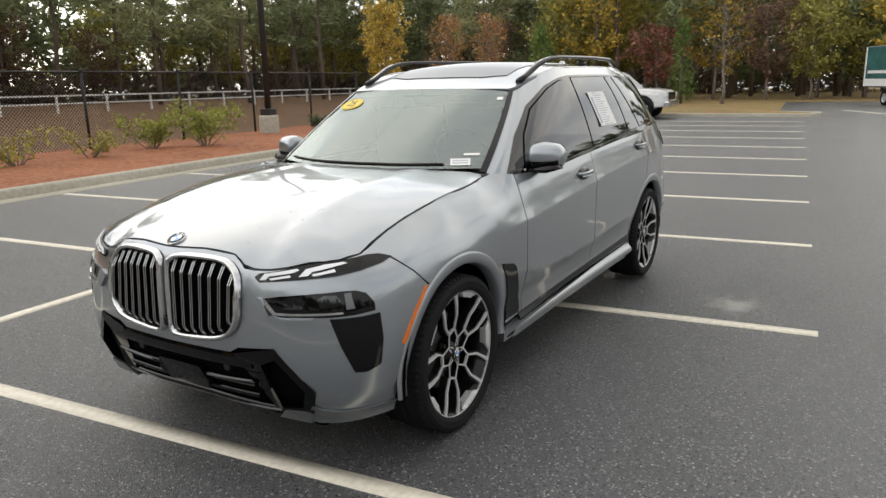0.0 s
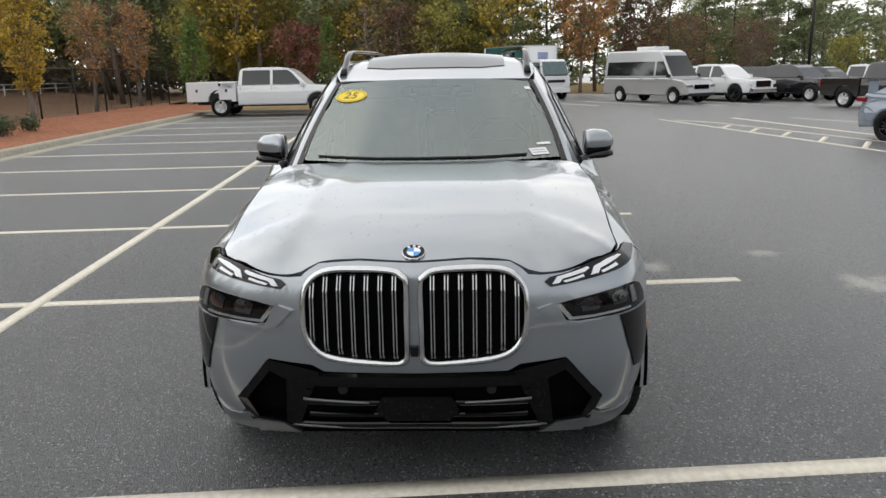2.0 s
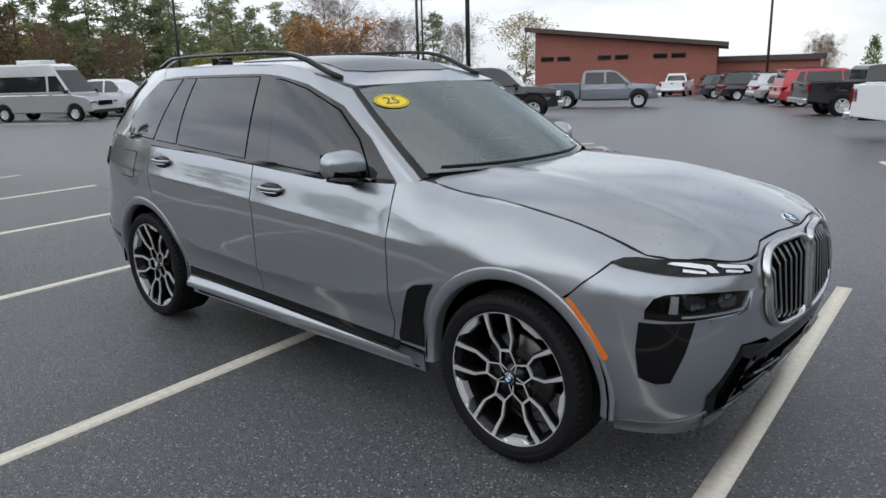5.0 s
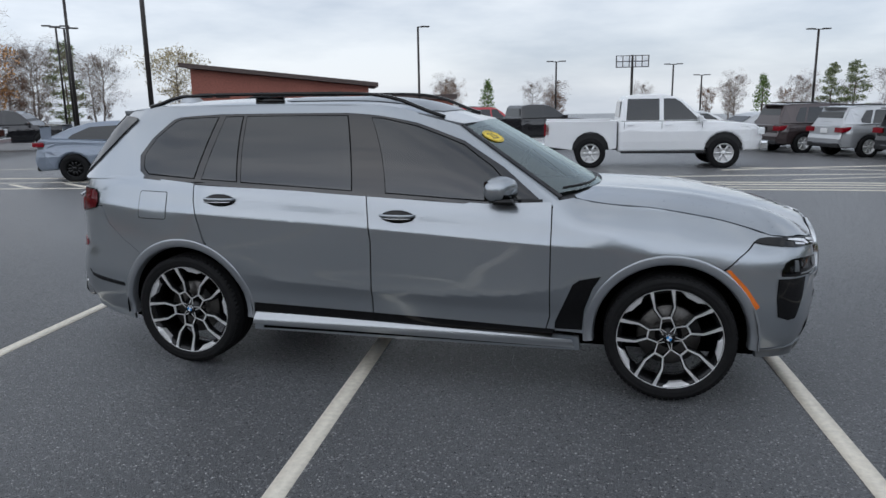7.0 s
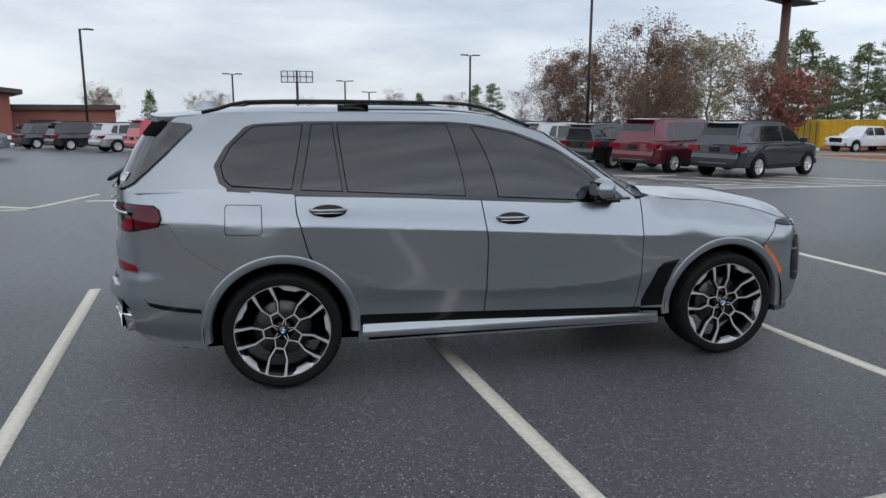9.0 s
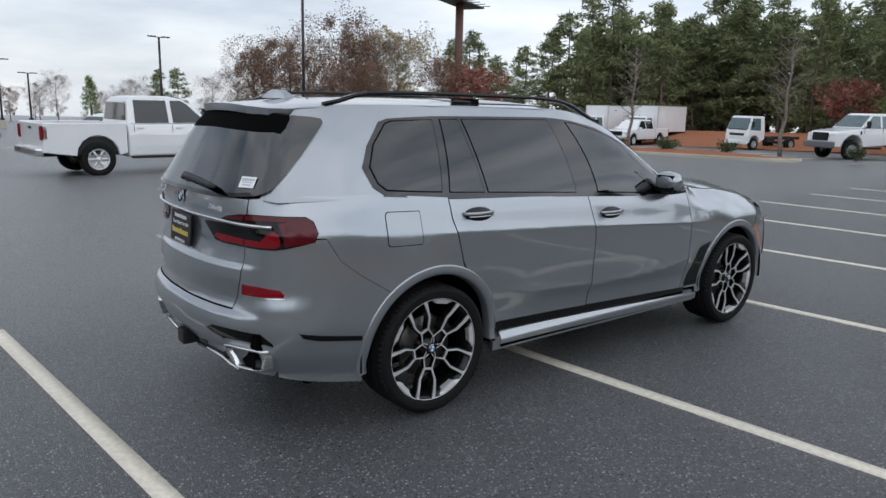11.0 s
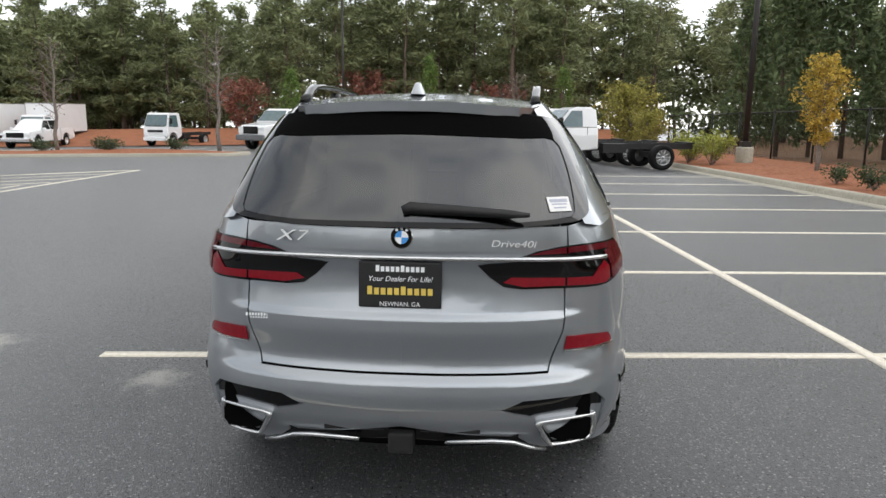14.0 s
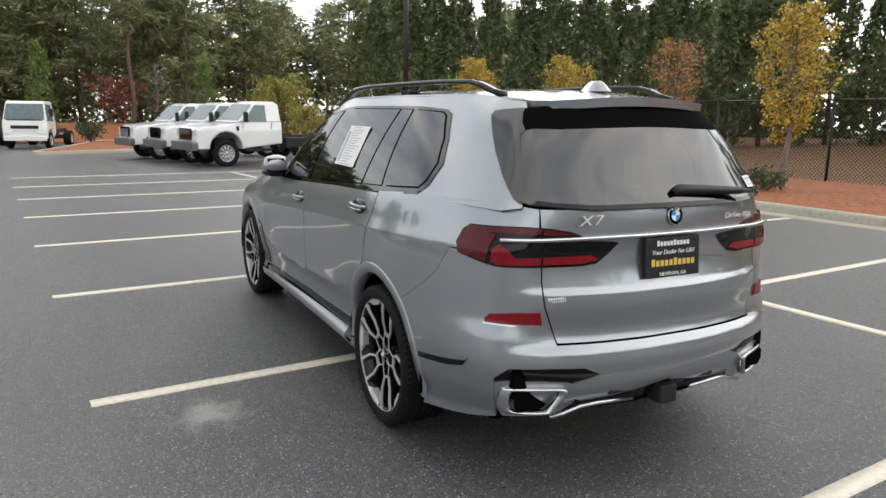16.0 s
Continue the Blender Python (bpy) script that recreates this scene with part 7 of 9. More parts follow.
    part("grille", box_bm(f - 0.0, 0, 0.92, 0.06, W * 0.56, 0.32, 0.03), M_SATIN if chrome is M_SATIN else M_BLACK, v)
    part("front_bumper", box_bm(f + 0.02, 0, 0.60, 0.20, W * 0.96, 0.24, 0.05), chrome, v)
    part("rear_bumper", box_bm(b - 0.06, 0, 0.60, 0.18, W * 0.92, 0.18, 0.04), chrome, v)
    side_details(v, W - 0.03, (f - 1.55, mid + 0.02, c0 + 0.15), 0.62, belt, paint_m, f - 1.62, 0.0)
    return v


def crew_chassis(m, label, single=True):
    """A white medium-duty truck with a bare frame behind its cab."""
    v = thing("chassis_cab_truck", m, label, "truck", "work trucks")
    # front axle at the origin
    f = 1.05
    belt, H, W = 1.55, 2.28, 2.05
    c0 = -2.15 if single else -3.0
    body = [(c0, 0.78), (c0, belt), (-0.55, belt), (-0.35, 1.50), (0.75, 1.38), (0.98, 1.26), (f, 0.95), (f - 0.05, 0.62)] + arch(0.0, 0.60, 0.62)
    part("body", slab(body, W / 2, lambda x, z: W / 2 - 0.05 * smooth(1.2, belt, z) - 0.12 * smooth(0.3, f, x), 0.06), P_WHITE, v)

    def half(x, z):
        return W / 2 - 0.06 - 0.22 * max(0, z - belt)
    top = [(c0 + 0.01, belt - 0.02), (c0 + 0.05, H - 0.10), (c0 + 0.22, H), (-1.35, H), (-1.12, H - 0.09), (-0.45, belt)]
    part("cab", slab(top, 0, half, 0.06), P_WHITE, v)
    zt, zb = H - 0.13, belt + 0.03
    ws_ = [[(-0.68, zb), (-1.15, zt), (-1.55, zt), (-1.55, zb)]] if single else [[(-0.68, zb), (-1.15, zt), (-1.6, zt), (-1.6, zb)], [(-1.72, zb), (-1.72, zt), (c0 + 0.3, zt), (c0 + 0.3, zb)]]
    glaze(v, half, ws_, ((-0.52, belt + 0.05), (-1.08, H - 0.11), 0.07), None, M_CABGLASS)
    bm = bmesh.new()
    for s in (1, -1):
        add_box(bm, -3.0, s * 0.42, 0.86, 6.4, 0.08, 0.22)
    for x in (-2.6, -3.4, -4.2, -5.0, -5.9):
        add_box(bm, x, 0, 0.86, 0.10, 0.84, 0.16)
    add_box(bm, -2.9, 0.62, 0.80, 0.9, 0.35, 0.34)
    add_box(bm, -2.7, -0.62, 0.80, 0.7, 0.35, 0.30)
    add_box(bm, -4.7, 0, 0.52, 0.22, 1.5, 0.22)
    add_box(bm, -6.1, 0, 0.98, 0.30, 1.0, 0.06)
    part("bare_frame", bm, M_CHASSIS, v, "bare black frame rails")
    for s in (1, -1):
        far_wheel(v, 0.0, s * (W / 2 - 0.14), 0.47, 0.25, P_SILVER, 10)
        far_wheel(v, -4.7, s * (W / 2 - 0.10), 0.47, 0.40, P_SILVER, 10)
        part("headlight", box_bm(f - 0.10, s * (W / 2 - 0.24), 1.12, 0.14, 0.26, 0.34, 0.03), M_BWHITE, v)
        part("door_mirror", box_bm(-0.65, s * (W / 2 + 0.16), belt + 0.18, 0.10, 0.20, 0.36, 0.03), M_SATIN, v)
        part("door_gap", box_bm(-0.62, s * (W / 2 - 0.015), 1.2, 0.012, 0.012, 0.75), M_SEAL_SHADE, v)
        part("door_gap", box_bm(-1.72, s * (W / 2 - 0.015), 1.2, 0.012, 0.012, 0.75), M_SEAL_SHADE, v)
        part("step", box_bm(-1.2, s * (W / 2 - 0.06), 0.58, 1.0, 0.20, 0.10, 0.02), M_SATIN, v)
        part("side_vent", box_bm(-0.42, s * (W / 2 - 0.012), 1.30, 0.10, 0.02, 0.22, 0.01), M_SATIN, v)
    part("grille", box_bm(f + 0.01, 0, 1.12, 0.06, W * 0.50, 0.40, 0.03), M_BLACK, v)
    part("front_bumper", box_bm(f + 0.06, 0, 0.72, 0.24, W * 0.92, 0.30, 0.05), M_SILVER, v)
    return v


def cabover(m, label, box=0.0, printed=False):
    """A white low-cab-forward truck: with a bare frame, or with a cargo box of the given height."""
    v = thing("box_truck" if box else "cabover_truck", m, label, "truck", "work trucks")
    H, W = 2.28, 1.95
    body = [(-0.95, 0.72), (-0.95, 1.36), (0.60, 1.36), (0.66, 0.95), (0.62, 0.50)] + arch(0.0, 0.46, 0.50)
    part("body", slab(body, W / 2, None, 0.06), P_WHITE, v)

    def half(x, z):
        return W / 2 - 0.02 - 0.12 * max(0, z - 1.36)
    top = [(-0.95, 1.33), (-0.93, H - 0.06), (-0.8, H), (0.15, H), (0.30, H - 0.08), (0.60, 1.36)]
    part("cab", slab(top, 0, half, 0.05), P_WHITE, v)
    glaze(v, half, [[(0.44, 1.36), (0.20, H - 0.16), (-0.55, H - 0.16), (-0.55, 1.30)]], ((0.59, 1.42), (0.32, H - 0.14), 0.07), None, M_CABGLASS)
    bm = bmesh.new()
    for s in (1, -1):
        add_box(bm, -2.6, s * 0.38, 0.78, 5.2, 0.08, 0.20)
    for x in (-1.4, -2.2, -3.0, -3.9, -5.0):
        add_box(bm, x, 0, 0.78, 0.10, 0.76, 0.14)
    add_box(bm, -3.6, 0, 0.46, 0.2, 1.4, 0.2)
    add_box(bm, -1.8, 0.6, 0.70, 0.8, 0.35, 0.32)
    part("bare_frame", bm, M_CHASSIS, v)
    for s in (1, -1):
        far_wheel(v, 0.0, s * (W / 2 - 0.12), 0.40, 0.22, P_SILVER, 8)
        far_wheel(v, -3.6, s * (W / 2 - 0.10), 0.40, 0.36, P_SILVER, 8)
        part("headlight", box_bm(0.64, s * (W / 2 - 0.24), 0.80, 0.10, 0.34, 0.16, 0.03), M_BWHITE, v)
        part("mirror", box_bm(0.45, s * (W / 2 + 0.18), 1.75, 0.08, 0.16, 0.36, 0.02), M_SATIN, v)
        part("mirror_arm", box_bm(0.50, s * (W / 2 + 0.06), 1.90, 0.03, 0.26, 0.03), M_SATIN, v)
    part("grille", box_bm(0.655, 0, 1.05, 0.04, W * 0.62, 0.16, 0.02), M_SATIN, v)
    part("front_bumper", box_bm(0.66, 0, 0.52, 0.16, W * 0.96, 0.24, 0.04), P_WHITE, v)
    part("wiper_panel", box_bm(0.60, 0, 1.385, 0.03, W * 0.8, 0.05, 0.01), M_SATIN, v)
    if box:
        part("cargo_box", box_bm(-3.35, 0, 0.95 + box / 2, 4.7, 2.30, box, 0.03), P_WHITE, v, "white cargo box")
        part("box_trim", box_bm(-3.35, 0, 0.97, 4.72, 2.32, 0.07, 0.01), M_SATIN, v)
        part("box_trim", box_bm(-3.35, 0, 0.93 + box, 4.72, 2.32, 0.05, 0.01), P_SILVER, v)
        if printed:
            part("front_badge", box_bm(-0.99, 0.15, 0.95 + box * 0.72, 0.02, 0.7, 0.42), mat("pale_navy_print", (0.25, 0.28, 0.45), 0.5, 0, var=0.2, scale=4), v, "faded blue printed badge")
        for s in (1, -1):
            if printed:
                pan = part("printed_panel", box_bm(-3.35, s * 1.152, 1.05 + box * 0.55, 4.3, 0.012, box * 0.78, 0.004), mat("teal_print", (0.02, 0.10, 0.095), 0.4, 0, var=0.5, scale=1.6), v, "dark green printed side panel")
                part("print_swoosh", box_bm(-3.6, s * 1.16, 1.75, 3.4, 0.006, 0.16), P_WHITE, pan)
                part("print_figure", box_bm(-2.7, s * 1.16, 2.35, 0.7, 0.006, 0.6), mat("pale_blue_print", (0.25, 0.42, 0.50), 0.5, 0, var=0.3, scale=4), pan)
                part("print_badge", box_bm(-1.75, s * 1.161, 1.45, 0.8, 0.006, 0.62), mat("navy_print", (0.015, 0.03, 0.16), 0.4, 0, var=0.1, scale=4), pan)
            part("box_corner", box_bm(-1.01, s * 1.15, 0.95 + box / 2, 0.05, 0.04, box, 0.01), P_SILVER, v)
    return v


def van(m, label):
    v = thing("passenger_van", m, label, "van", "parked trucks")
    L, W, H = 5.9, 2.0, 2.62
    f, b = L / 2, -L / 2
    xf, xr = f - 0.95, b + 1.25
    body = [(b, 0.42), (b, 1.25), (f - 1.15, 1.25), (f - 0.35, 1.12), (f - 0.05, 0.85), (f, 0.45)] + arch(xf, 0.42, 0.40) + arch(xr, 0.42, 0.40)
    part("body", slab(body, W / 2, lambda x, z: W / 2 - 0.08 * smooth(f - 0.8, f, x), 0.06), P_SILVER, v)

    def half(x, z):
        return W / 2 - 0.02 - 0.11 * max(0, z - 1.25)
    top = [(b, 1.22), (b + 0.03, H - 0.25), (b + 0.2, H), (f - 2.2, H), (f - 1.9, H - 0.12), (f - 1.05, 1.24)]
    part("cabin", slab(top, 0, half, 0.08), P_SILVER, v)
    zt, zb = 2.06, 1.36
    glaze(v, half, [[(f - 1.25, zb), (f - 1.72, zt), (f - 2.15, zt), (f - 2.15, zb)], [(f - 2.28, zb), (f - 2.28, zt), (b + 0.25, zt), (b + 0.25, zb)]], ((f - 1.12, 1.32), (f - 1.78, H - 0.30), 0.08), ((b, 1.40), (b + 0.02, 2.05), 0.12))
    common(v, L, W, xf, xr, 0.35, M_RIMCUT, 1, 0.86, 1.0, False, M_BLACK)
    part("roof_pack", box_bm(-0.4, 0, H + 0.09, 1.3, 1.0, 0.20, 0.05), P_WHITE, v, "white roof air unit")
    side_details(v, W - 0.01, (f - 1.2, f - 2.2, -0.3), 0.5, 1.28, M_SATIN, f - 1.2)
    return v


HEAD = 25.4
# across the lane: the white crew cab and the slate hatchback
pickup(spot(1.90, 16.0, 5.0), P_WHITE, "white crew cab pickup truck with chrome bumpers and alloy wheels", L=5.65)
sedan_car(spot(-10.55, 10.8, 21), P_SLATE, "slate grey sports hatchback with black wheels and rear wing", L=4.5, W=1.86, rims=M_RIMDARK, hatch=True)
suv_car(spot(13.3, 14.75, 23), P_DKGREY, "dark grey crossover with alloy wheels, parked beside hatched lines", L=4.7, H=1.69)
suv_car(spot(12.1, 17.3, 23), P_MAROON, "maroon sport utility car with tinted windows", L=5.1, W=2.0, H=1.80)
suv_car(spot(10.85, 19.6, 23), P_BLACK, "small boxy black crossover car", L=4.2, W=1.8, H=1.62, rake=0.15)
suv_car(spot(9.6, 21.7, 23), P_SILVER, "silver grey compact crossover car", L=4.5, H=1.66)
suv_car(spot(8.4, 24.2, 23), P_BROWN, "dark brown crossover with roof rails", L=4.95, W=1.98, H=1.76)
sedan_car(spot(6.8, 26.6, 23), P_SILVER, "silver four-door sedan in the row", L=4.5)
sedan_car(spot(4.4, 28.8, 23), P_WHITE, "white hatchback in the far row", L=4.3, H=1.5)
pickup(spot(-2.9, 28.0, HEAD + 8), P_BLACK, "black pickup truck with a sloping bed cover", L=5.7, H=1.85)
suv_car(spot(-6.8, 36.5, HEAD + 10), P_RED, "red full-size sport utility car", L=5.2, W=2.0, H=1.85)
suv_car(spot(-9.8, 41.0, HEAD + 10), P_SILVER, "silver sport utility car in line", L=4.8)
suv_car(spot(-13.5, 46.0, HEAD + 10), P_BLACK, "black sport utility car in line", L=4.9, H=1.8)
suv_car(spot(-16.8, 50.5, HEAD + 10), P_DKGREY, "dark grey sport utility car", L=4.8, H=1.75)
sedan_car(spot(-21.0, 59.0, 98), P_RED, "red sedan beside the brick building", L=4.7)
pickup(spot(-24.6, 58.6, 105), P_WHITE, "white pickup truck beside the brick building", L=5.6)
pickup(spot(-16.6, 31.5, HEAD), P_GREY, "dark grey crew cab pickup truck", L=5.9)
pickup(spot(-28.0, 24.2, HEAD), P_BLACK, "black pickup truck with a chrome grille", L=5.9)
pickup(spot(-26.6, 18.4, HEAD), P_BLACK, "black pickup truck with polished wheels", L=6.0)
pickup(spot(-14.6, 19.0, HEAD + 4), P_BLACK, "black crew cab pickup truck", L=6.0)
suv_car(spot(-39.6, 18.0, HEAD + 5), P_BLACK, "black sport utility car with a chrome grille", L=5.2, W=2.0, H=1.88, grille=M_CHROME, rake=0.3)
suv_car(spot(-40.4, 21.6, HEAD + 5), P_BLACK, "black full-size sport utility car", L=5.2, W=2.0, H=1.88, grille=M_CHROME, rake=0.3)
pickup(spot(-42.0, 25.4, HEAD + 5), P_WHITE, "white heavy-duty crew cab pickup truck", L=6.0, H=2.02)
pickup(spot(-45.0, 29.0, HEAD + 5), P_WHITE, "white pickup truck in the row", L=5.8)
suv_car(spot(-37.6, 14.6, HEAD + 5), P_WHITE, "white pickup-sized sport utility car", L=5.3, W=2.0, H=1.9)
pickup(spot(-36.6, 18.2, HEAD + 5), P_BLACK, "black pickup truck with a silver grille", L=5.8)
# at the end of the rows
pickup(spot(-26.6, -8.2, 92), P_WHITE, "white utility pickup truck with a tool locker body", L=6.3, W=2.05, H=1.98, utility=True, chrome=M_CHROME)
cabover(spot(-38.2, 5.1, 28), "white box truck with a green printed side", 2.15, True)
van(spot(-34.0, 10.2, 32), "tall silver passenger van with black side windows")
pickup(spot(-36.0, 14.0, 32), P_WHITE, "white pickup truck with black wheels", L=5.8, rims=M_RIMDARK)
# work trucks at the far side
for x, y in ((19.3, -1.7), (21.8, -1.05), (24.3, -0.25)):
    crew_chassis(spot(x, y, 104) @ Matrix.Scale(0.9, 4), "white medium-duty truck with a bare black frame")
cabover(spot(36.1, 7.35, 167), "white low-cab truck with a bare black frame")
cabover(spot(35.8, 4.3, 167), "white low-cab truck with a bare black frame")
cabover(spot(43.5, 22.5, 168), "white low-cab truck with a bare black frame")
crew_chassis(spot(34.5, 12.4, 156), "white crew cab truck with a bare black frame", False)
cabover(spot(45.0, 37.5, 185), "white box truck beside the shipping containers", 2.2)
cabover(spot(46.5, 33.5, 185), "white box truck in the far row", 2.2)
pickup(spot(42.5, 41.5, 185), P_WHITE, "white pickup truck near the shipping containers")
pickup(spot(43.0, 31.0, 185), P_WHITE, "white pickup truck in the far row")


# ---- kerbs, beds, fence ----
M_CONCRETE = mat("kerb_concrete", (0.40, 0.375, 0.31), 0.85, 0, var=0.18, scale=14, bump=0.4, bscale=90, big=0.12, bigscale=0.8)
M_STRAW = mat("pine_straw_mulch", (0.26, 0.085, 0.035), 0.9, 0, var=0.45, scale=26, bump=0.9, bscale=45, big=0.25, bigscale=0.9, tint=(0.33, 0.13, 0.06))
M_DRYGRASS = mat("dry_grass", (0.16, 0.105, 0.06), 0.95, 0, var=0.4, scale=9, bump=0.8, bscale=30, big=0.3, bigscale=0.15, tint=(0.20, 0.085, 0.04))
M_LAWN = mat("patchy_lawn", (0.19, 0.16, 0.06), 0.95, 0, var=0.4, scale=12, bump=0.8, bscale=40, big=0.25, bigscale=0.4, tint=(0.28, 0.13, 0.05))
M_FENCE = mat("black_fence_steel", (0.012, 0.012, 0.012), 0.5, 0.2, var=0.2, scale=20)
M_BARK = mat("bark", (0.12, 0.09, 0.07), 0.95, 0, var=0.4, scale=10, bump=0.8, bscale=25)
M_GREYBARK = mat("grey_bark", (0.20, 0.17, 0.15), 0.95, 0, var=0.35, scale=10, bump=0.6, bscale=25)
M_STEEL = mat("bronze_pole_paint", (0.030, 0.026, 0.024), 0.5, 0.3, var=0.2, scale=6)
M_BRICK = mat("red_brick", (0.27, 0.10, 0.075), 0.9, 0, var=0.2, scale=6, bump=0.4, bscale=20, big=0.1, bigscale=0.3)
M_ROOFMET = mat("brown_metal_roof", (0.07, 0.05, 0.045), 0.5, 0.3, var=0.2, scale=4)


def strip(name, x0, x1, prof, material, label, category, n=60, kind="structure"):
    """A long run along the bays' direction with a cross section of (y, z)."""
    bm = bmesh.new()
    rows_ = []
    for i in range(n + 1):
        x = x0 + (x1 - x0) * i / n
        rows_.append([bm.verts.new(bay(x, y, z)) for y, z in prof])
    for a, b in zip(rows_, rows_[1:]):
        for k in range(len(prof) - 1):
            bm.faces.new((a[k], b[k], b[k + 1], a[k + 1]))
    bmesh.ops.recalc_face_normals(bm, faces=bm.faces[:])
    return tagged(part(name, bm, material, None, flat=False), label, category, kind=kind)


K = KERB_Y
strip("gutter", -29, 24, [(K + 0.40, -0.01), (K + 0.40, 0.006), (K, 0.004)], M_CONCRETE, "pale concrete gutter strip", "gutter")
strip("kerb", -29, 24, [(K + 0.01, -0.02), (K, 0.10), (K - 0.02, 0.14), (K - 0.05, 0.155), (K - 0.14, 0.155), (K - 0.17, 0.14), (K - 0.18, 0.0)], M_CONCRETE, "weathered concrete kerb beside the planting bed", "kerb", 53)


def rough_sheet(name, x0, x1, y0, y1, nx, ny, zfn, material, label, category, kind="structure", inbay=True):
    bm = bmesh.new()
    g = []
    for i in range(nx + 1):
        row = []
        for j in range(ny + 1):
            x, y = x0 + (x1 - x0) * i / nx, y0 + (y1 - y0) * j / ny
            z = zfn(x, y)
            row.append(bm.verts.new(bay(x, y, z) if inbay else (x, y, fall(x, y) + z)))
        g.append(row)
    for i in range(nx):
        for j in range(ny):
            bm.faces.new((g[i][j], g[i + 1][j], g[i + 1][j + 1], g[i][j + 1]))
    return tagged(part(name, bm, material, None, flat=False), label, category, kind=kind)


def lump(x, y, s=1.0):
    return noise.noise(Vector((x * s, y * s, 3.1)))


rough_sheet("planting_bed", -36, 34, K - 0.17, K - 5.0, 280, 22, lambda x, y: 0.12 + 0.10 * smooth(0, 2.2, K - y) + 0.05 * lump(x, y, 1.2) * smooth(0, 0.5, K - y) + 0.03 * lump(x, y, 5) * smooth(0, 0.5, K - y), M_STRAW, "rusty red pine straw mulch bed", "mulch bed")
rough_sheet("dry_grass_field", -110, 80, K - 4.95, -90, 95, 40, lambda x, y: 0.19 - 0.5 * smooth(4, 12, K - y) + 0.9 * smooth(14, 34, K - y) + 0.10 * lump(x, y, 0.5), M_DRYGRASS, "brown dry grass field behind the fence", "grass")
rough_sheet("grass_verge", -115, -29.0, -16, 30, 40, 24, lambda x, y: 0.02 + 0.02 * lump(x, y, 1.0) - (0.16 if y > 1.5 and x > -47 else 0.0), M_LAWN, "patchy grass verge below the trees", "grass")
rough_sheet("woodland_floor", 45.5, 120, -16, 45, 60, 24, lambda x, y: 0.05 + 1.1 * smooth(46, 58, x) + 0.06 * lump(x, y, 0.6), M_STRAW, "rusty leaf litter below the pines", "grass")


def island(name, pts, material, label, fill_z=0.16):
    """A kerbed planting island with rounded outline."""
    pts2 = [(p.x, p.y) for p in spline(pts + pts[:1], 6)][:-1]
    bm = bmesh.new()
    cx, cy = sum(p[0] for p in pts2) / len(pts2), sum(p[1] for p in pts2) / len(pts2)
    rows_ = []
    for x, y in pts2:
        d = Vector((x - cx, y - cy)).normalized()
        rows_.append([bm.verts.new((x - d.x * o, y - d.y * o, fall(x, y) + z)) for o, z in ((0, -0.02), (0.01, 0.12), (0.05, 0.15), (0.15, 0.15), (0.17, 0.10))])
    for i in range(len(rows_)):
        a, b = rows_[i], rows_[(i + 1) % len(rows_)]
        for k in range(4):
            bm.faces.new((a[k], a[k + 1], b[k + 1], b[k]))
    tagged(part(name + "_kerb", bm, M_CONCRETE, None, flat=False), "pale concrete kerb round a planting island", "kerb", kind="structure")
    bm = bmesh.new()
    c = bm.verts.new((cx, cy, fall(cx, cy) + fill_z + 0.12))
    r1, r2 = [], []
    for x, y in pts2:
        d = Vector((x - cx, y - cy)).normalized()
        r1.append(bm.verts.new((x - d.x * 0.16, y - d.y * 0.16, fall(x, y) + 0.11)))
        r2.append(bm.verts.new((x * 0.5 + cx * 0.5, y * 0.5 + cy * 0.5, fall(x, y) + fill_z + 0.06)))
    for i in range(len(r1)):
        j = (i + 1) % len(r1)
        bm.faces.new((r1[i], r1[j], r2[j], r2[i]))
        bm.faces.new((r2[i], r2[j], c))
    tagged(part(name, bm, material, None, flat=False), label, "planting island", kind="structure")


island("lawn_island", [(-28.0, -12.5), (-28.0, -6.0), (-28.2, -0.6), (-28.8, 0.2), (-30.2, -0.2), (-31.0, -6.0), (-31.0, -12.5)], M_LAWN, "grassy traffic island behind the utility truck")
island("mulch_island", [(27.9, 3.5), (28.5, 3.9), (32, 3.35), (36, 2.7), (41, 1.9), (46, 1.1), (47, -2), (46, -6), (40, -6.4), (33.5, -6), (32, -3.5), (30.4, 0.0)], M_STRAW, "red mulch traffic island beside the work trucks")
island("shrub_island", [(26.3, 11.6), (26.2, 18), (26.3, 25), (27.5, 30), (33, 30), (31.5, 22), (28.6, 12.2), (27.4, 11.0)], M_STRAW, "red mulch traffic island with low shrubs")

# chain-link fence
M_MESH = bpy.data.materials.new("chain_link")
M_MESH.use_nodes = True
nn_, nl_ = M_MESH.node_tree.nodes, M_MESH.node_tree.links
nn_.clear()
o_, t_, d_, x_ = nn_.new("ShaderNodeOutputMaterial"), nn_.new("ShaderNodeBsdfTransparent"), nn_.new("ShaderNodeBsdfDiffuse"), nn_.new("ShaderNodeMixShader")
d_.inputs["Color"].default_value = (0.012, 0.012, 0.012, 1)
tc_ = nn_.new("ShaderNodeTexCoord")
facs = []
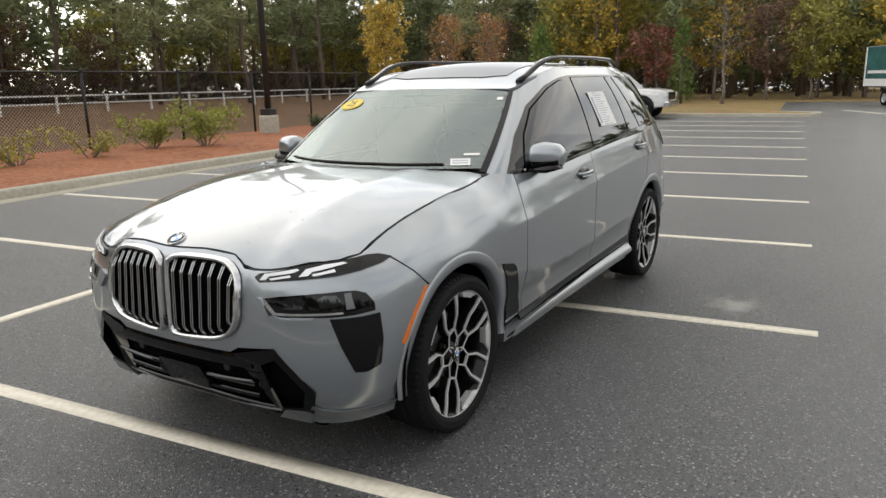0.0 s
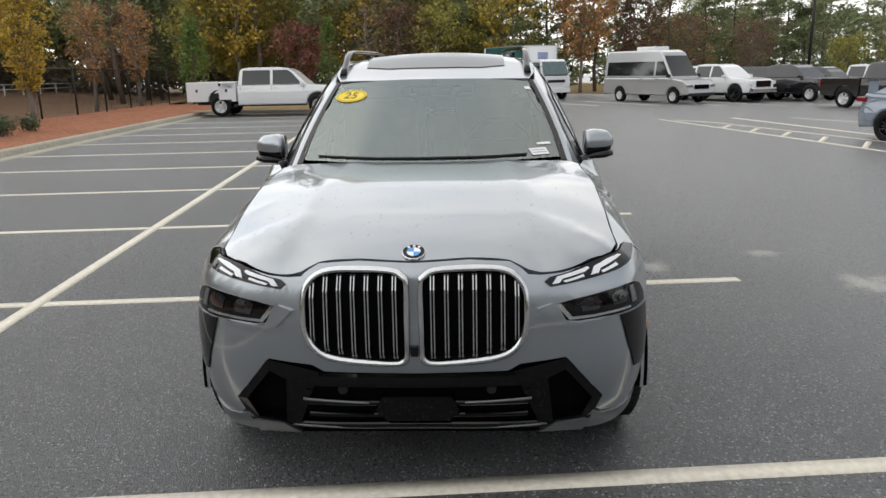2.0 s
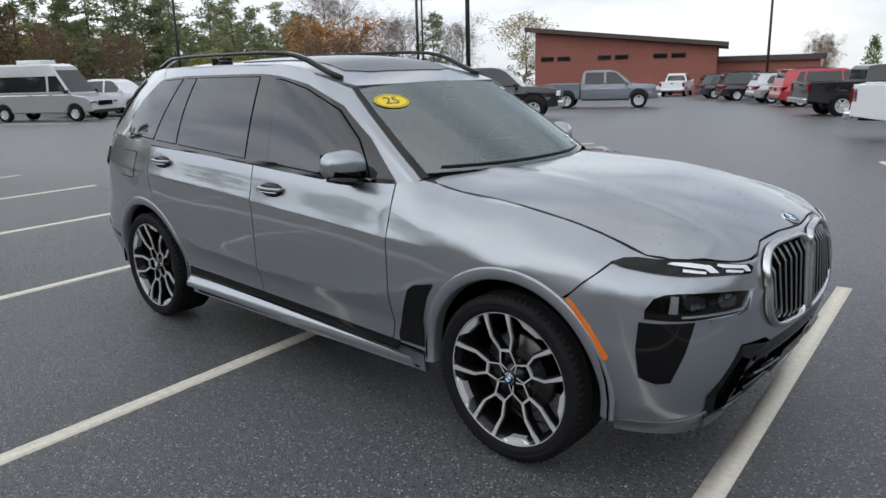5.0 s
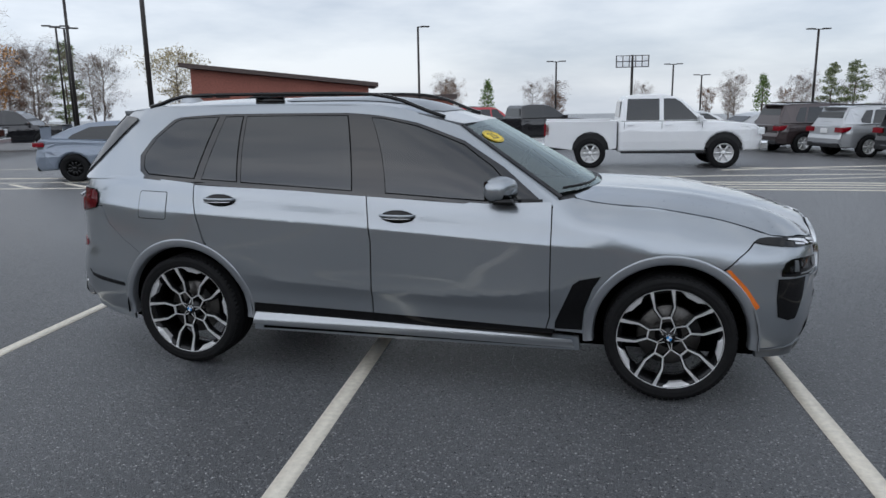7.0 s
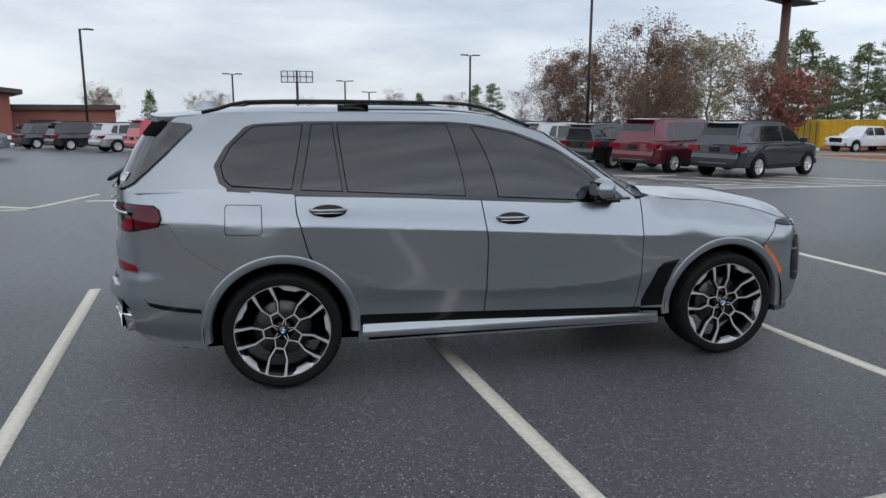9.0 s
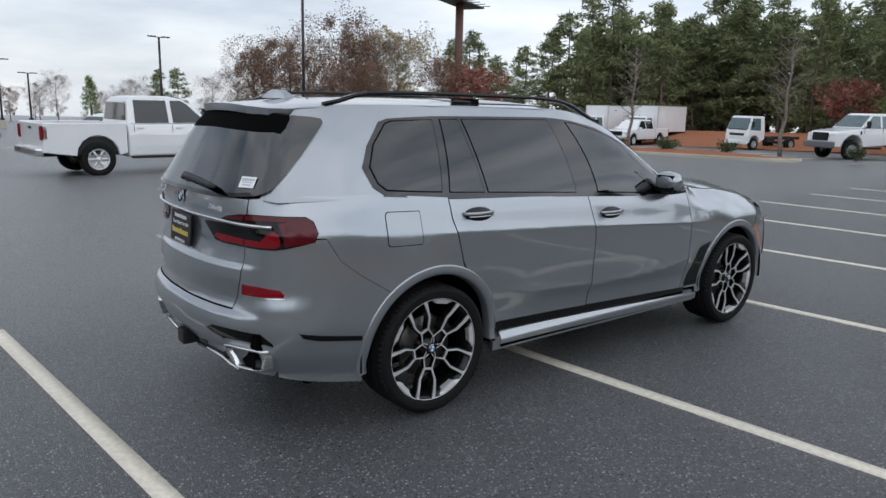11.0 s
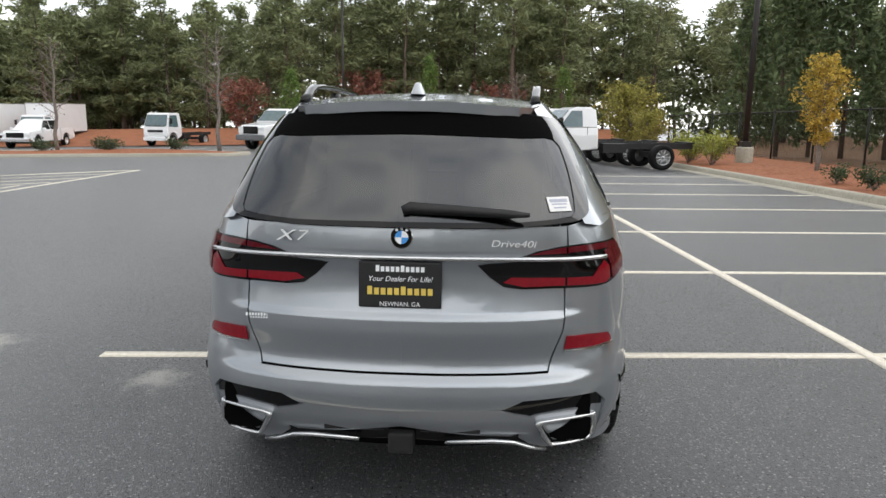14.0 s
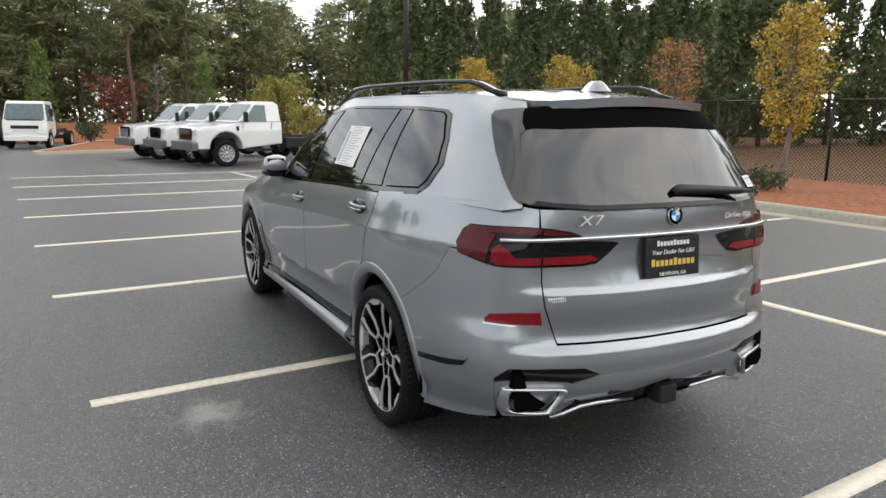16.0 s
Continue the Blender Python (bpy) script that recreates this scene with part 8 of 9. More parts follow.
for sg in (1, -1):
    mp_ = nn_.new("ShaderNodeMapping")
    mp_.inputs["Rotation"].default_value = (0, radians(45 * sg), 0)
    wv_ = nn_.new("ShaderNodeTexWave")
    wv_.inputs["Scale"].default_value = 5.2
    wv_.bands_direction = "X"
    nl_.new(tc_.outputs["Object"], mp_.inputs["Vector"])
    nl_.new(mp_.outputs["Vector"], wv_.inputs["Vector"])
    gt_ = nn_.new("ShaderNodeMath")
    gt_.operation = "GREATER_THAN"
    gt_.inputs[1].default_value = 0.93
    nl_.new(wv_.outputs["Fac"], gt_.inputs[0])
    facs.append(gt_)
mxm = nn_.new("ShaderNodeMath")
mxm.operation = "MAXIMUM"
nl_.new(facs[0].outputs[0], mxm.inputs[0])
nl_.new(facs[1].outputs[0], mxm.inputs[1])
nl_.new(mxm.outputs[0], x_.inputs["Fac"])
nl_.new(t_.outputs[0], x_.inputs[1])
nl_.new(d_.outputs[0], x_.inputs[2])
nl_.new(x_.outputs[0], o_.inputs["Surface"])

FENCE_Y, FH = -13.35, 1.85


def fence_z(x):
    return 0.20


fence = thing("chain_link_fence", Matrix(), "black chain-link fence with round steel posts", "fence")
fx = list(np.arange(-38.0, 36.1, 3.05))
for x in fx:
    bm = bmesh.new()
    p = bay(x, FENCE_Y, fence_z(x))
    add_cyl(bm, p - Vector((0, 0, 0.2)), p + Vector((0, 0, FH + 0.03)), 0.034, None, 10)
    bmesh.ops.create_uvsphere(bm, u_segments=8, v_segments=5, radius=0.042, matrix=Matrix.Translation(p + Vector((0, 0, FH + 0.04))))
    part("fence_post", bm, M_FENCE, fence, flat=False)
for a, b in zip(fx, fx[1:]):
    pa, pb = bay(a, FENCE_Y, fence_z(a)), bay(b, FENCE_Y, fence_z(b))
    bm = bmesh.new()
    add_cyl(bm, pa + Vector((0, 0, FH)), pb + Vector((0, 0, FH)), 0.022, None, 8)
    part("top_rail", bm, M_FENCE, fence, flat=False)
    bm = bmesh.new()
    bm.faces.new([bm.verts.new(v) for v in (pa + Vector((0, 0, 0.03)), pb + Vector((0, 0, 0.03)), pb + Vector((0, 0, FH)), pa + Vector((0, 0, FH)))])
    part("chain_link_panel", bm, M_MESH, fence, "black wire mesh")
# white rail fence far behind
M_WHITEWOOD = mat("white_fence_paint", (0.72, 0.72, 0.70), 0.7, 0, var=0.1, scale=6)
rail = thing("white_rail_fence", Matrix(), "low white two-rail fence before the woods", "fence")
for i in range(26):
    x = -88 + i * 3.4
    bm = bmesh.new()
    p = bay(x, -36.0, 0.45)
    add_box(bm, p.x, p.y, p.z + 0.35, 0.11, 0.11, 1.2)
    part("post", bm, M_WHITEWOOD, rail)
    if i < 25:
        q = bay(x + 3.4, -36.0, 0.45)
        for h in (0.45, 0.9):
            bm = bmesh.new()
            add_sweep(bm, [p + Vector((0, 0, h)), q + Vector((0, 0, h))], [(-0.03, -0.045), (0.03, -0.045), (0.03, 0.045), (-0.03, 0.045)])
            part("rail", bm, M_WHITEWOOD, rail)


# ---- lamp posts, signs ----
def lamp_post(x, y, h, r=0.075, heads=2, base=True, yaw=0, big=False):
    z = fall(x, y)
    v = thing("lamp_post", Matrix.Translation((x, y, z)) @ Matrix.Rotation(radians(yaw), 4, "Z"), "dark bronze parking lot lamp post", "lamp post", "lamp posts")
    bm = bmesh.new()
    add_cyl(bm, (0, 0, 0), (0, 0, h), r, r * 0.8, 12)
    part("pole", bm, M_STEEL, v, flat=False)
    if base:
        bm = bmesh.new()
        add_lathe(bm, [(0.30, -0.05), (0.30, 0.70), (0.28, 0.76), (0.001, 0.77)], 20, "Z")
        part("concrete_base", bm, M_CONCRETE, v, "pale round concrete base", flat=False)
        part("pole_foot", box_bm(0, 0, 0.85, 0.34, 0.34, 0.22, 0.03), M_STEEL, v)
    for k in range(heads):
        s = 1 if k == 0 else -1
        bm = bmesh.new()
        add_box(bm, s * 0.62, 0, h + 0.02, 0.62, 0.34, 0.09)
        add_box(bm, s * 0.2, 0, h - 0.02, 0.34, 0.07, 0.07)
        part("lamp_head", bm, M_STEEL, v)
    return v


lamp_post(-11.95, -13.5, 9.5, 0.10)
lamp_post(-20.1, 24.7, 10.5, 0.12)
lamp_post(-37.7, 40.1, 7.9, 0.09, yaw=60)
lamp_post(-40.5, 42.5, 8.4, 0.09, yaw=30)
lamp_post(-14.6, 51.0, 8.2, 0.10, 1, yaw=40)
lamp_post(-5.4, 68.0, 6.4, 0.10, yaw=0)
lamp_post(16.2, 60.6, 8.0, 0.11, yaw=10)
lamp_post(6.0, 75.0, 6.3, 0.10, yaw=0)
lamp_post(9.5, 82.0, 5.5, 0.10, yaw=20)
lamp_post(17.5, 37.1, 10.2, 0.10, yaw=20)
lamp_post(31.0, 66.0, 6.6, 0.10, yaw=0)
lamp_post(-44.0, 22.5, 10.0, 0.10, yaw=0)
lamp_post(-30.5, 32.0, 9.6, 0.10, yaw=0)
lamp_post(21.5, -9.4, 10.0, 0.11, 1, yaw=0)
lamp_post(51.5, 11.4, 12.0, 0.10, 1, yaw=90)
# pole sign far off and tall billboard
sg = thing("pole_sign", Matrix.Translation((2.2, 118.0, fall(2.2, 118.0))), "white lattice pole sign far behind the lot", "sign")
bm = bmesh.new()
add_cyl(bm, (0, 0, 0), (0, 0, 10.5), 0.22, None, 10)
part("pole", bm, M_STEEL, sg)
part("panel_frame", box_bm(0, 0, 9.5, 5.2, 0.15, 1.9, 0.03), M_STEEL, sg)
for i in range(5):
    for j in range(2):
        part("sign_panel", box_bm(-2.0 + i * 1.0, -0.1, 9.05 + j * 0.9, 0.86, 0.06, 0.76, 0.02), M_BWHITE, sg)
bb = thing("billboard", Matrix.Translation((49.8, 61.4, fall(49.8, 61.4))) @ Matrix.Rotation(radians(30), 4, "Z"), "tall billboard on a single brown steel column", "billboard")
bm = bmesh.new()
add_cyl(bm, (0, 0, 0), (0, 0, 14.6), 0.45, None, 16)
part("column", bm, mat("rust_brown_steel", (0.10, 0.05, 0.04), 0.6, 0.2, var=0.2, scale=2), bb, flat=False)
part("catwalk", box_bm(0, 0, 14.7, 9.5, 2.6, 0.18, 0.03), M_STEEL, bb)
part("panel", box_bm(0, 0.4, 17.4, 9.0, 0.5, 4.6, 0.05), M_BWHITE, bb)
for i in range(5):
    part("lamp_arm", box_bm(-3.6 + i * 1.8, -1.6, 14.75, 0.08, 1.6, 0.08), M_STEEL, bb)
# shipping containers
for x, y, yaw, m_, lb, L in ((46.0, 57.5, 30, mat("red_container_paint", (0.32, 0.05, 0.035), 0.55, 0.1, var=0.15, scale=3), "rusty red corrugated shipping container", 12), (49.5, 50.5, 12, mat("yellow_container_paint", (0.62, 0.40, 0.03), 0.5, 0.1, var=0.12, scale=3), "yellow corrugated shipping container with black lettering", 12)):
    v = thing("shipping_container", spot(x, y, yaw), lb, "container", "shipping containers")
    bm = bmesh.new()
    n = int(L / 0.14)
    lo, hi = [], []
    ring = []
    for s in (-1, 1):
        rng = range(n + 1) if s < 0 else range(n, -1, -1)
        for k in rng:
            d = 0.03 * (1 if (k // 2) % 2 else 0)
            ring.append((-L / 2 + L * k / n, s * (1.22 - d)))
    lo = [bm.verts.new((x_2, y_2, 0.12)) for x_2, y_2 in ring]
    hi = [bm.verts.new((x_2, y_2, 2.55)) for x_2, y_2 in ring]
    for k in range(len(ring)):
        bm.faces.new((lo[k], lo[(k + 1) % len(ring)], hi[(k + 1) % len(ring)], hi[k]))
    bm.faces.new(hi)
    part("shell", bm, m_, v)
    for s in (1, -1):
        for q in (1, -1):
            part("corner_post", box_bm(s * L / 2, q * 1.2, 1.3, 0.14, 0.14, 2.6, 0.01), m_, v)
    for k in range(4):
        part("lock_bar", box_bm(-L / 2 - 0.05, -0.9 + 0.6 * k, 1.35, 0.04, 0.04, 2.2), M_SILVER, v)
    for k in range(3):
        part("lettering_bar", box_bm(3.6 + 0.7 * k, -1.25, 2.1, 0.45, 0.02, 0.4), M_INK, v)
    part("roof_plate", box_bm(0, 0, 2.58, L, 2.44, 0.06, 0.01), m_, v)

# brick building with a sloping roof
bld = thing("brick_building", Matrix.Translation((-40.8, 60.7, -1.6)) @ Matrix.Rotation(math.atan2(6.3, 16.5), 4, "Z"), "red brick building with a sloping brown roof", "building")
bm = bmesh.new()
pr = [(-0.3, 0), (17.4, 0), (17.4, 4.75), (-0.3, 6.7)]
a = [bm.verts.new((x, 0, z)) for x, z in pr]
b = [bm.verts.new((x, 14, z)) for x, z in pr]
bm.faces.new(a)
bm.faces.new(b[::-1])
for k in range(4):
    bm.faces.new((a[k], b[k], b[(k + 1) % 4], a[(k + 1) % 4]))
part("wall", bm, M_BRICK, bld, "red brick wall")
bm = bmesh.new()
a = [bm.verts.new(p) for p in ((-1.2, -1.0, 6.85), (18.4, -1.0, 4.70), (18.4, 15, 4.70), (-1.2, 15, 6.85))]
b = [bm.verts.new((v.co.x, v.co.y, v.co.z + 0.42)) for v in a]
bm.faces.new(a[::-1])
bm.faces.new(b)
for k in range(4):
    bm.faces.new((a[k], a[(k + 1) % 4], b[(k + 1) % 4], b[k]))
part("roof", bm, M_ROOFMET, bld, "brown sloping roof slab")
for x0 in (1.0, 6.8, 12.2):
    for k in range(2):
        wdw = part("window", box_bm(x0 + k * 1.7, -0.02, 4.05, 1.35, 0.10, 0.45, 0.01), M_STEEL, bld)
        part("pane", box_bm(x0 + k * 1.7, -0.09, 4.05, 1.2, 0.03, 0.33), M_CARGLASS, wdw)
part("wing", box_bm(22.0, 9, 1.7, 9.5, 10, 3.4), M_BRICK, bld, "low brick wing")
part("wing_roof", box_bm(22.0, 9, 3.6, 10.3, 11, 0.5), M_ROOFMET, bld)
part("door", box_bm(20.2, 3.95, 1.3, 2.2, 0.12, 2.2), M_STEEL, bld)

# more paint on the lot, lying along the angled rows
ROW = Matrix.Rotation(radians(HEAD), 4, "Z")


def free_line(x0, y0, x1, y1, w=0.10):
    p, q = BAY.inverted() @ Vector((x0, y0, 0)), BAY.inverted() @ Vector((x1, y1, 0))
    return line(p.x, p.y, q.x, q.y, w, "row_line", "painted white line of the angled rows", 0.004 + 0.003 * (int(abs(x0 * 7 + y1 * 3)) % 4))


for x0, y0, x1, y1 in ((-19.4, 6.6, -6.0, 8.93), (-19.0, 7.0, -17.7, 7.87), (-17.7, 7.87, -7.9, 10.35), (-6.0, 8.93, -5.4, 11.6), (-20.0, 9.2, -9.0, 10.8), (-20.1, 11.2, -15.4, 13.5), (2.7, 9.7, 16.5, 10.65), (1.9, 12.3, 10.5, 14.7), (8.9, 13.5, 11.8, 10.55), (10.5, 13.7, 13.3, 10.6), (12.1, 13.9, 15.0, 10.65), (13.6, 14.1, 16.5, 10.65), (3.1, 11.2, 9.0, 11.6), (3.0, 10.7, 10.2, 11.2), (2.9, 10.2, 11.0, 10.8), 
                       (0.6, 11.0, 1.3, 9.4), (0.6, 11.0, 6.5, 11.4), (1.4, 10.0, 2.7, 9.7), (4.3, 15.4, 10.0, 14.6)):
    free_line(x0, y0, x1, y1)
for k in range(8):
    x, y = -15.5 + 1.37 * k, 7.33 + 0.24 * k
    free_line(x, y, x - 1.05 - 0.07 * k, y + 0.55 + 0.06 * k, 0.12)
for k in range(-4, 9):
    c = Vector((2.5, 23.0, 0)) + ROW @ Vector((-2.6, 2.75 * k, 0))
    e = c + ROW @ Vector((5.2, 0, 0))
    if not (-3 < k < 3):
        free_line(c.x, c.y, e.x, e.y)
for k in range(10):
    c = Vector((32.0, 4.0 + 3.0 * k, 0))
    free_line(c.x, c.y, c.x + 5.5, c.y - 2.0)
for k in range(8):
    c = Vector((-29.5, 3.5 + 2.9 * k, 0))
    e = c + Vector((-5.4, -2.6, 0))
    free_line(c.x, c.y, e.x, e.y)

# a painted arrow in the lane
bm = bmesh.new()
ar = [(-0.1, -0.08), (0.55, -0.08), (0.55, -0.28), (1.15, 0.0), (0.55, 0.28), (0.55, 0.08), (-0.1, 0.08)]
am = Matrix.Translation((-5.2, 10.2, fall(-5.2, 10.2))) @ Matrix.Rotation(radians(-4), 4, "Z")
lo_ = [bm.verts.new(am @ Vector((x, y, -0.01))) for x, y in ar]
hi_ = [bm.verts.new(am @ Vector((x, y, 0.006))) for x, y in ar]
bm.faces.new(hi_)
for k in range(len(ar)):
    bm.faces.new((lo_[k], lo_[(k + 1) % len(ar)], hi_[(k + 1) % len(ar)], hi_[k]))
tagged(part("lane_arrow", bm, M_LINE, None), "painted white arrow on the asphalt lane", "marking", "bay lines", "structure")


# ---- trees and shrubs ----
def leaf_mat(name, color, var=0.45, trans=0.25, tint=None):
    m = mat(name, color, 0.7, 0, var=0.25, scale=3.0, island=var, tint=tint)
    n, l = m.node_tree.nodes, m.node_tree.links
    b = n["Principled BSDF"]
    out = n["Material Output"]
    tr = n.new("ShaderNodeBsdfTranslucent")
    tr.inputs["Color"].default_value = (*[min(1, c * 1.6) for c in color], 1)
    mx = n.new("ShaderNodeMixShader")
    mx.inputs["Fac"].default_value = trans
    l.new(b.outputs["BSDF"], mx.inputs[1])
    l.new(tr.outputs["BSDF"], mx.inputs[2])
    l.new(mx.outputs["Shader"], out.inputs["Surface"])
    return m


L_PINE = leaf_mat("pine_needles", (0.20, 0.215, 0.105))
L_PINE2 = leaf_mat("dark_pine_needles", (0.155, 0.182, 0.086))
L_CYP = leaf_mat("cypress_foliage", (0.10, 0.135, 0.060))
L_YOUNG = leaf_mat("bright_conifer_foliage", (0.10, 0.16, 0.035))
L_GOLD = leaf_mat("golden_leaves", (0.44, 0.32, 0.06))
L_OLIVE = leaf_mat("olive_leaves", (0.27, 0.25, 0.06))
L_ORANGE = leaf_mat("orange_leaves", (0.36, 0.19, 0.075))
L_RUST = leaf_mat("rust_leaves", (0.155, 0.088, 0.055))
L_RED = leaf_mat("red_leaves", (0.26, 0.11, 0.08))
L_TWIG = leaf_mat("bare_twigs", (0.17, 0.125, 0.10), trans=0.05)
L_BROWN = leaf_mat("dry_undergrowth", (0.17, 0.13, 0.09))
L_PALE = leaf_mat("pale_seed_leaves", (0.34, 0.29, 0.17))
L_SHRUB = leaf_mat("shrub_leaves", (0.24, 0.26, 0.055))
L_DKSHRUB = leaf_mat("dark_shrub_leaves", (0.055, 0.08, 0.035))


class Cloud:
    """Gathers many small leaf blades and makes one mesh of them."""

    def __init__(self, seed):
        self.rng = np.random.default_rng(seed)
        self.co = []

    def blades(self, centre, spread, n, size, flat=0.0, lean=0.45, droop=0.0):
        r = self.rng
        c = np.array(centre) + np.clip(r.normal(0, 1, (n, 3)), -1.5, 1.5) * np.array(spread)
        u = r.normal(0, 1, (n, 3))
        u[:, 2] = u[:, 2] * (1 - flat) - droop
        u /= np.linalg.norm(u, axis=1)[:, None]
        w = np.cross(u, r.normal(0, 1, (n, 3)))
        w /= np.linalg.norm(w, axis=1)[:, None] + 1e-9
        s = size * r.uniform(0.6, 1.35, (n, 1))
        self.co.append(np.stack([c - u * s - w * s * lean * 0.3, c + w * s * lean, c + u * s, c - w * s * lean], 1))

    def mesh(self, name):
        co = np.concatenate(self.co).reshape(-1, 3)
        me = bpy.data.meshes.new(name)
        k = len(co) // 4
        me.vertices.add(len(co))
        me.vertices.foreach_set("co", co.ravel())
        me.loops.add(len(co))
        me.loops.foreach_set("vertex_index", np.arange(len(co)))
        me.polygons.add(k)
        me.polygons.foreach_set("loop_start", np.arange(k) * 4)
        me.polygons.foreach_set("loop_total", np.full(k, 4))
        me.update()
        me.validate()
        return me


def limbs(bm, base, tip, r0, r1, n=6, wob=0.0, rng=None, seg=4):
    p0, p1 = Vector(base), Vector(tip)
    pts = []
    for k in range(seg + 1):
        t = k / seg
        p = p0.lerp(p1, t)
        if rng is not None and 0 < k < seg:
            p += Vector(rng.normal(0, wob, 3))
        pts.append(p)
    ref = (0, 0, 1) if abs((p1 - p0).normalized().z) < 0.9 else (1, 0, 0)
    add_sweep(bm, pts, circle_section(1.0, n), up=ref, scales=[r0 + (r1 - r0) * k / seg for k in range(seg + 1)])
    return pts


def make_tree(name, label, trunk_bm, cloud, bark, leaves, category="tree"):
    v = thing(name, Matrix.Translation((0, 0, -500)), label, category, "trees")
    part("trunk", trunk_bm, bark, v, flat=False)
    me = cloud.mesh("crown")
    put("crown", me, leaves, v, "", True)
    return v


def pine(seed, h, leaves, low=0.35, full=1.0):
    rng = np.random.default_rng(seed)
    bm, cl = bmesh.new(), Cloud(seed + 50)
    top = (rng.normal(0, 0.3), rng.normal(0, 0.3), h)
    tr = limbs(bm, (0, 0, -0.4), top, 0.21, 0.03, 8, 0.10, rng, 6)
    n = int(27 * full)
    for k in range(n):
        t = low + (0.98 - low) * (k + rng.uniform(0, 0.8)) / n
        p = Vector((top[0] * t, top[1] * t, h * t))
        a = rng.uniform(0, 2 * math.pi)
        reach = (2.9 * (1 - ((t - low) / (1 - low)) ** 1.5) + 0.7) * rng.uniform(0.55, 1.15) * (0.55 + 0.45 * smooth(low, low + 0.15, t))
        q = p + Vector((math.cos(a) * reach, math.sin(a) * reach, reach * rng.uniform(-0.05, 0.40)))
        limbs(bm, p, q, 0.05 * (1.2 - t), 0.012, 4, 0.05, rng, 2)
        for s in (0.5, 0.78, 1.0):
            c = p.lerp(q, s)
            cl.blades(c + Vector((0, 0, 0.12)), (0.52, 0.52, 0.23), int(19 * full), 0.38, 0.3, 0.20)
    cl.blades((top[0], top[1], h - 0.3), (0.35, 0.35, 0.4), 40, 0.22)
    for k in range(7):
        t = low * rng.uniform(0.35, 1.0)
        a = rng.uniform(0, 2 * math.pi)
        p = Vector((0, 0, h * t))
        limbs(bm, p, p + Vector((math.cos(a) * 0.9, math.sin(a) * 0.9, 0.1)), 0.022, 0.006, 4, 0.04, rng, 2)
    return make_tree("pine_tree", "tall pine tree with a bare lower trunk", bm, cl, M_BARK, leaves)


def broadleaf(seed, h, leaves, label, dens=1.0, wid=0.42, size=0.10, low=0.22, bark=None, name="deciduous_tree", twig=1.0, lean=0.55):
    rng = np.random.default_rng(seed)
    bm, cl = bmesh.new(), Cloud(seed + 90)
    limbs(bm, (0, 0, -0.3), (rng.normal(0, 0.1), rng.normal(0, 0.1), h * 0.92), 0.035 * h ** 0.65, 0.012, 7, 0.03 * h ** 0.5, rng, 6)
    n = int(26 * twig)
    for k in range(n):
        t = low + (0.93 - low) * (k + rng.uniform(0, 0.8)) / n
        a = k * 2.4 + rng.uniform(-0.5, 0.5)
        reach = h * wid * math.sin(math.pi * min(0.98, (t - low * 0.6) / (1.05 - low * 0.6))) ** 0.8 * rng.uniform(0.55, 1.0)
        p = Vector((0, 0, h * t * 0.92))
        q = p + Vector((math.cos(a) * reach, math.sin(a) * reach, reach * rng.uniform(0.45, 0.95)))
        pts = limbs(bm, p, q, 0.010 * h ** 0.6, 0.004 * h ** 0.4, 4, 0.05 * reach, rng, 4)
        for s in range(2, 5):
            c = pts[s]
            for j in range(2):
                o = Vector(rng.normal(0, 0.22 * reach, 3))
                limbs(bm, c, c + o + Vector((0, 0, 0.12 * reach)), 0.004 * h ** 0.5, 0.002 * h ** 0.4, 3, 0.0, None, 1)
                cl.blades(c + o * 0.7, [0.115 * reach + 0.05] * 3, max(1, int(13 * dens)), size, 0.1, lean)
    return make_tree(name, label, bm, cl, bark or M_GREYBARK, leaves)


def column(seed, h, rad, leaves, label, name="cypress_tree", n=2600, size=0.17):
    rng = np.random.default_rng(seed)
    bm, cl = bmesh.new(), Cloud(seed + 20)
    limbs(bm, (0, 0, -0.3), (0, 0, h * 0.95), 0.14, 0.02, 6, 0.0, None, 3)
    for k in range(int(n / 22)):
        t = rng.uniform(0.02, 1.0) ** 0.85
        rr = rad * (1 - t) ** 0.55 * (0.75 + 0.25 * smooth(0, 0.12, t)) * rng.uniform(0.55, 1.08)
        a = rng.uniform(0, 2 * math.pi)
        c = (math.cos(a) * rr, math.sin(a) * rr, 0.15 + t * h * 0.97)
        cl.blades(c, (0.16, 0.16, 0.30), 22, size, 0.0, 0.35, -0.5)
    return make_tree(name, label, bm, cl, M_BARK, leaves)


def shrub(seed, h, w, leaves, label, n=500, size=0.06):
    rng = np.random.default_rng(seed)
    bm, cl = bmesh.new(), Cloud(seed + 10)
    for k in range(14):
        a, e = rng.uniform(0, 2 * math.pi), rng.uniform(0.3, 1.0)
        q = Vector((math.cos(a) * w * e, math.sin(a) * w * e, h * rng.uniform(0.6, 1.0)))
        pts = limbs(bm, (0, 0, -0.05), q, 0.012, 0.004, 4, 0.03, rng, 3)
        for s in (0.45, 0.7, 0.9, 1.0):
            cl.blades(Vector((0, 0, 0)).lerp(q, s), (0.09, 0.09, 0.08), int(n / 56), size, 0.0, 0.35)
    v = thing("shrub", Matrix.Translation((0, 0, -500)), label, "shrub", "shrubs")
    part("stem", bm, M_GREYBARK, v)
    put("foliage", cl.mesh("foliage"), leaves, v, "", True)
    return v


rs = np.random.default_rng(7)
USED = set()


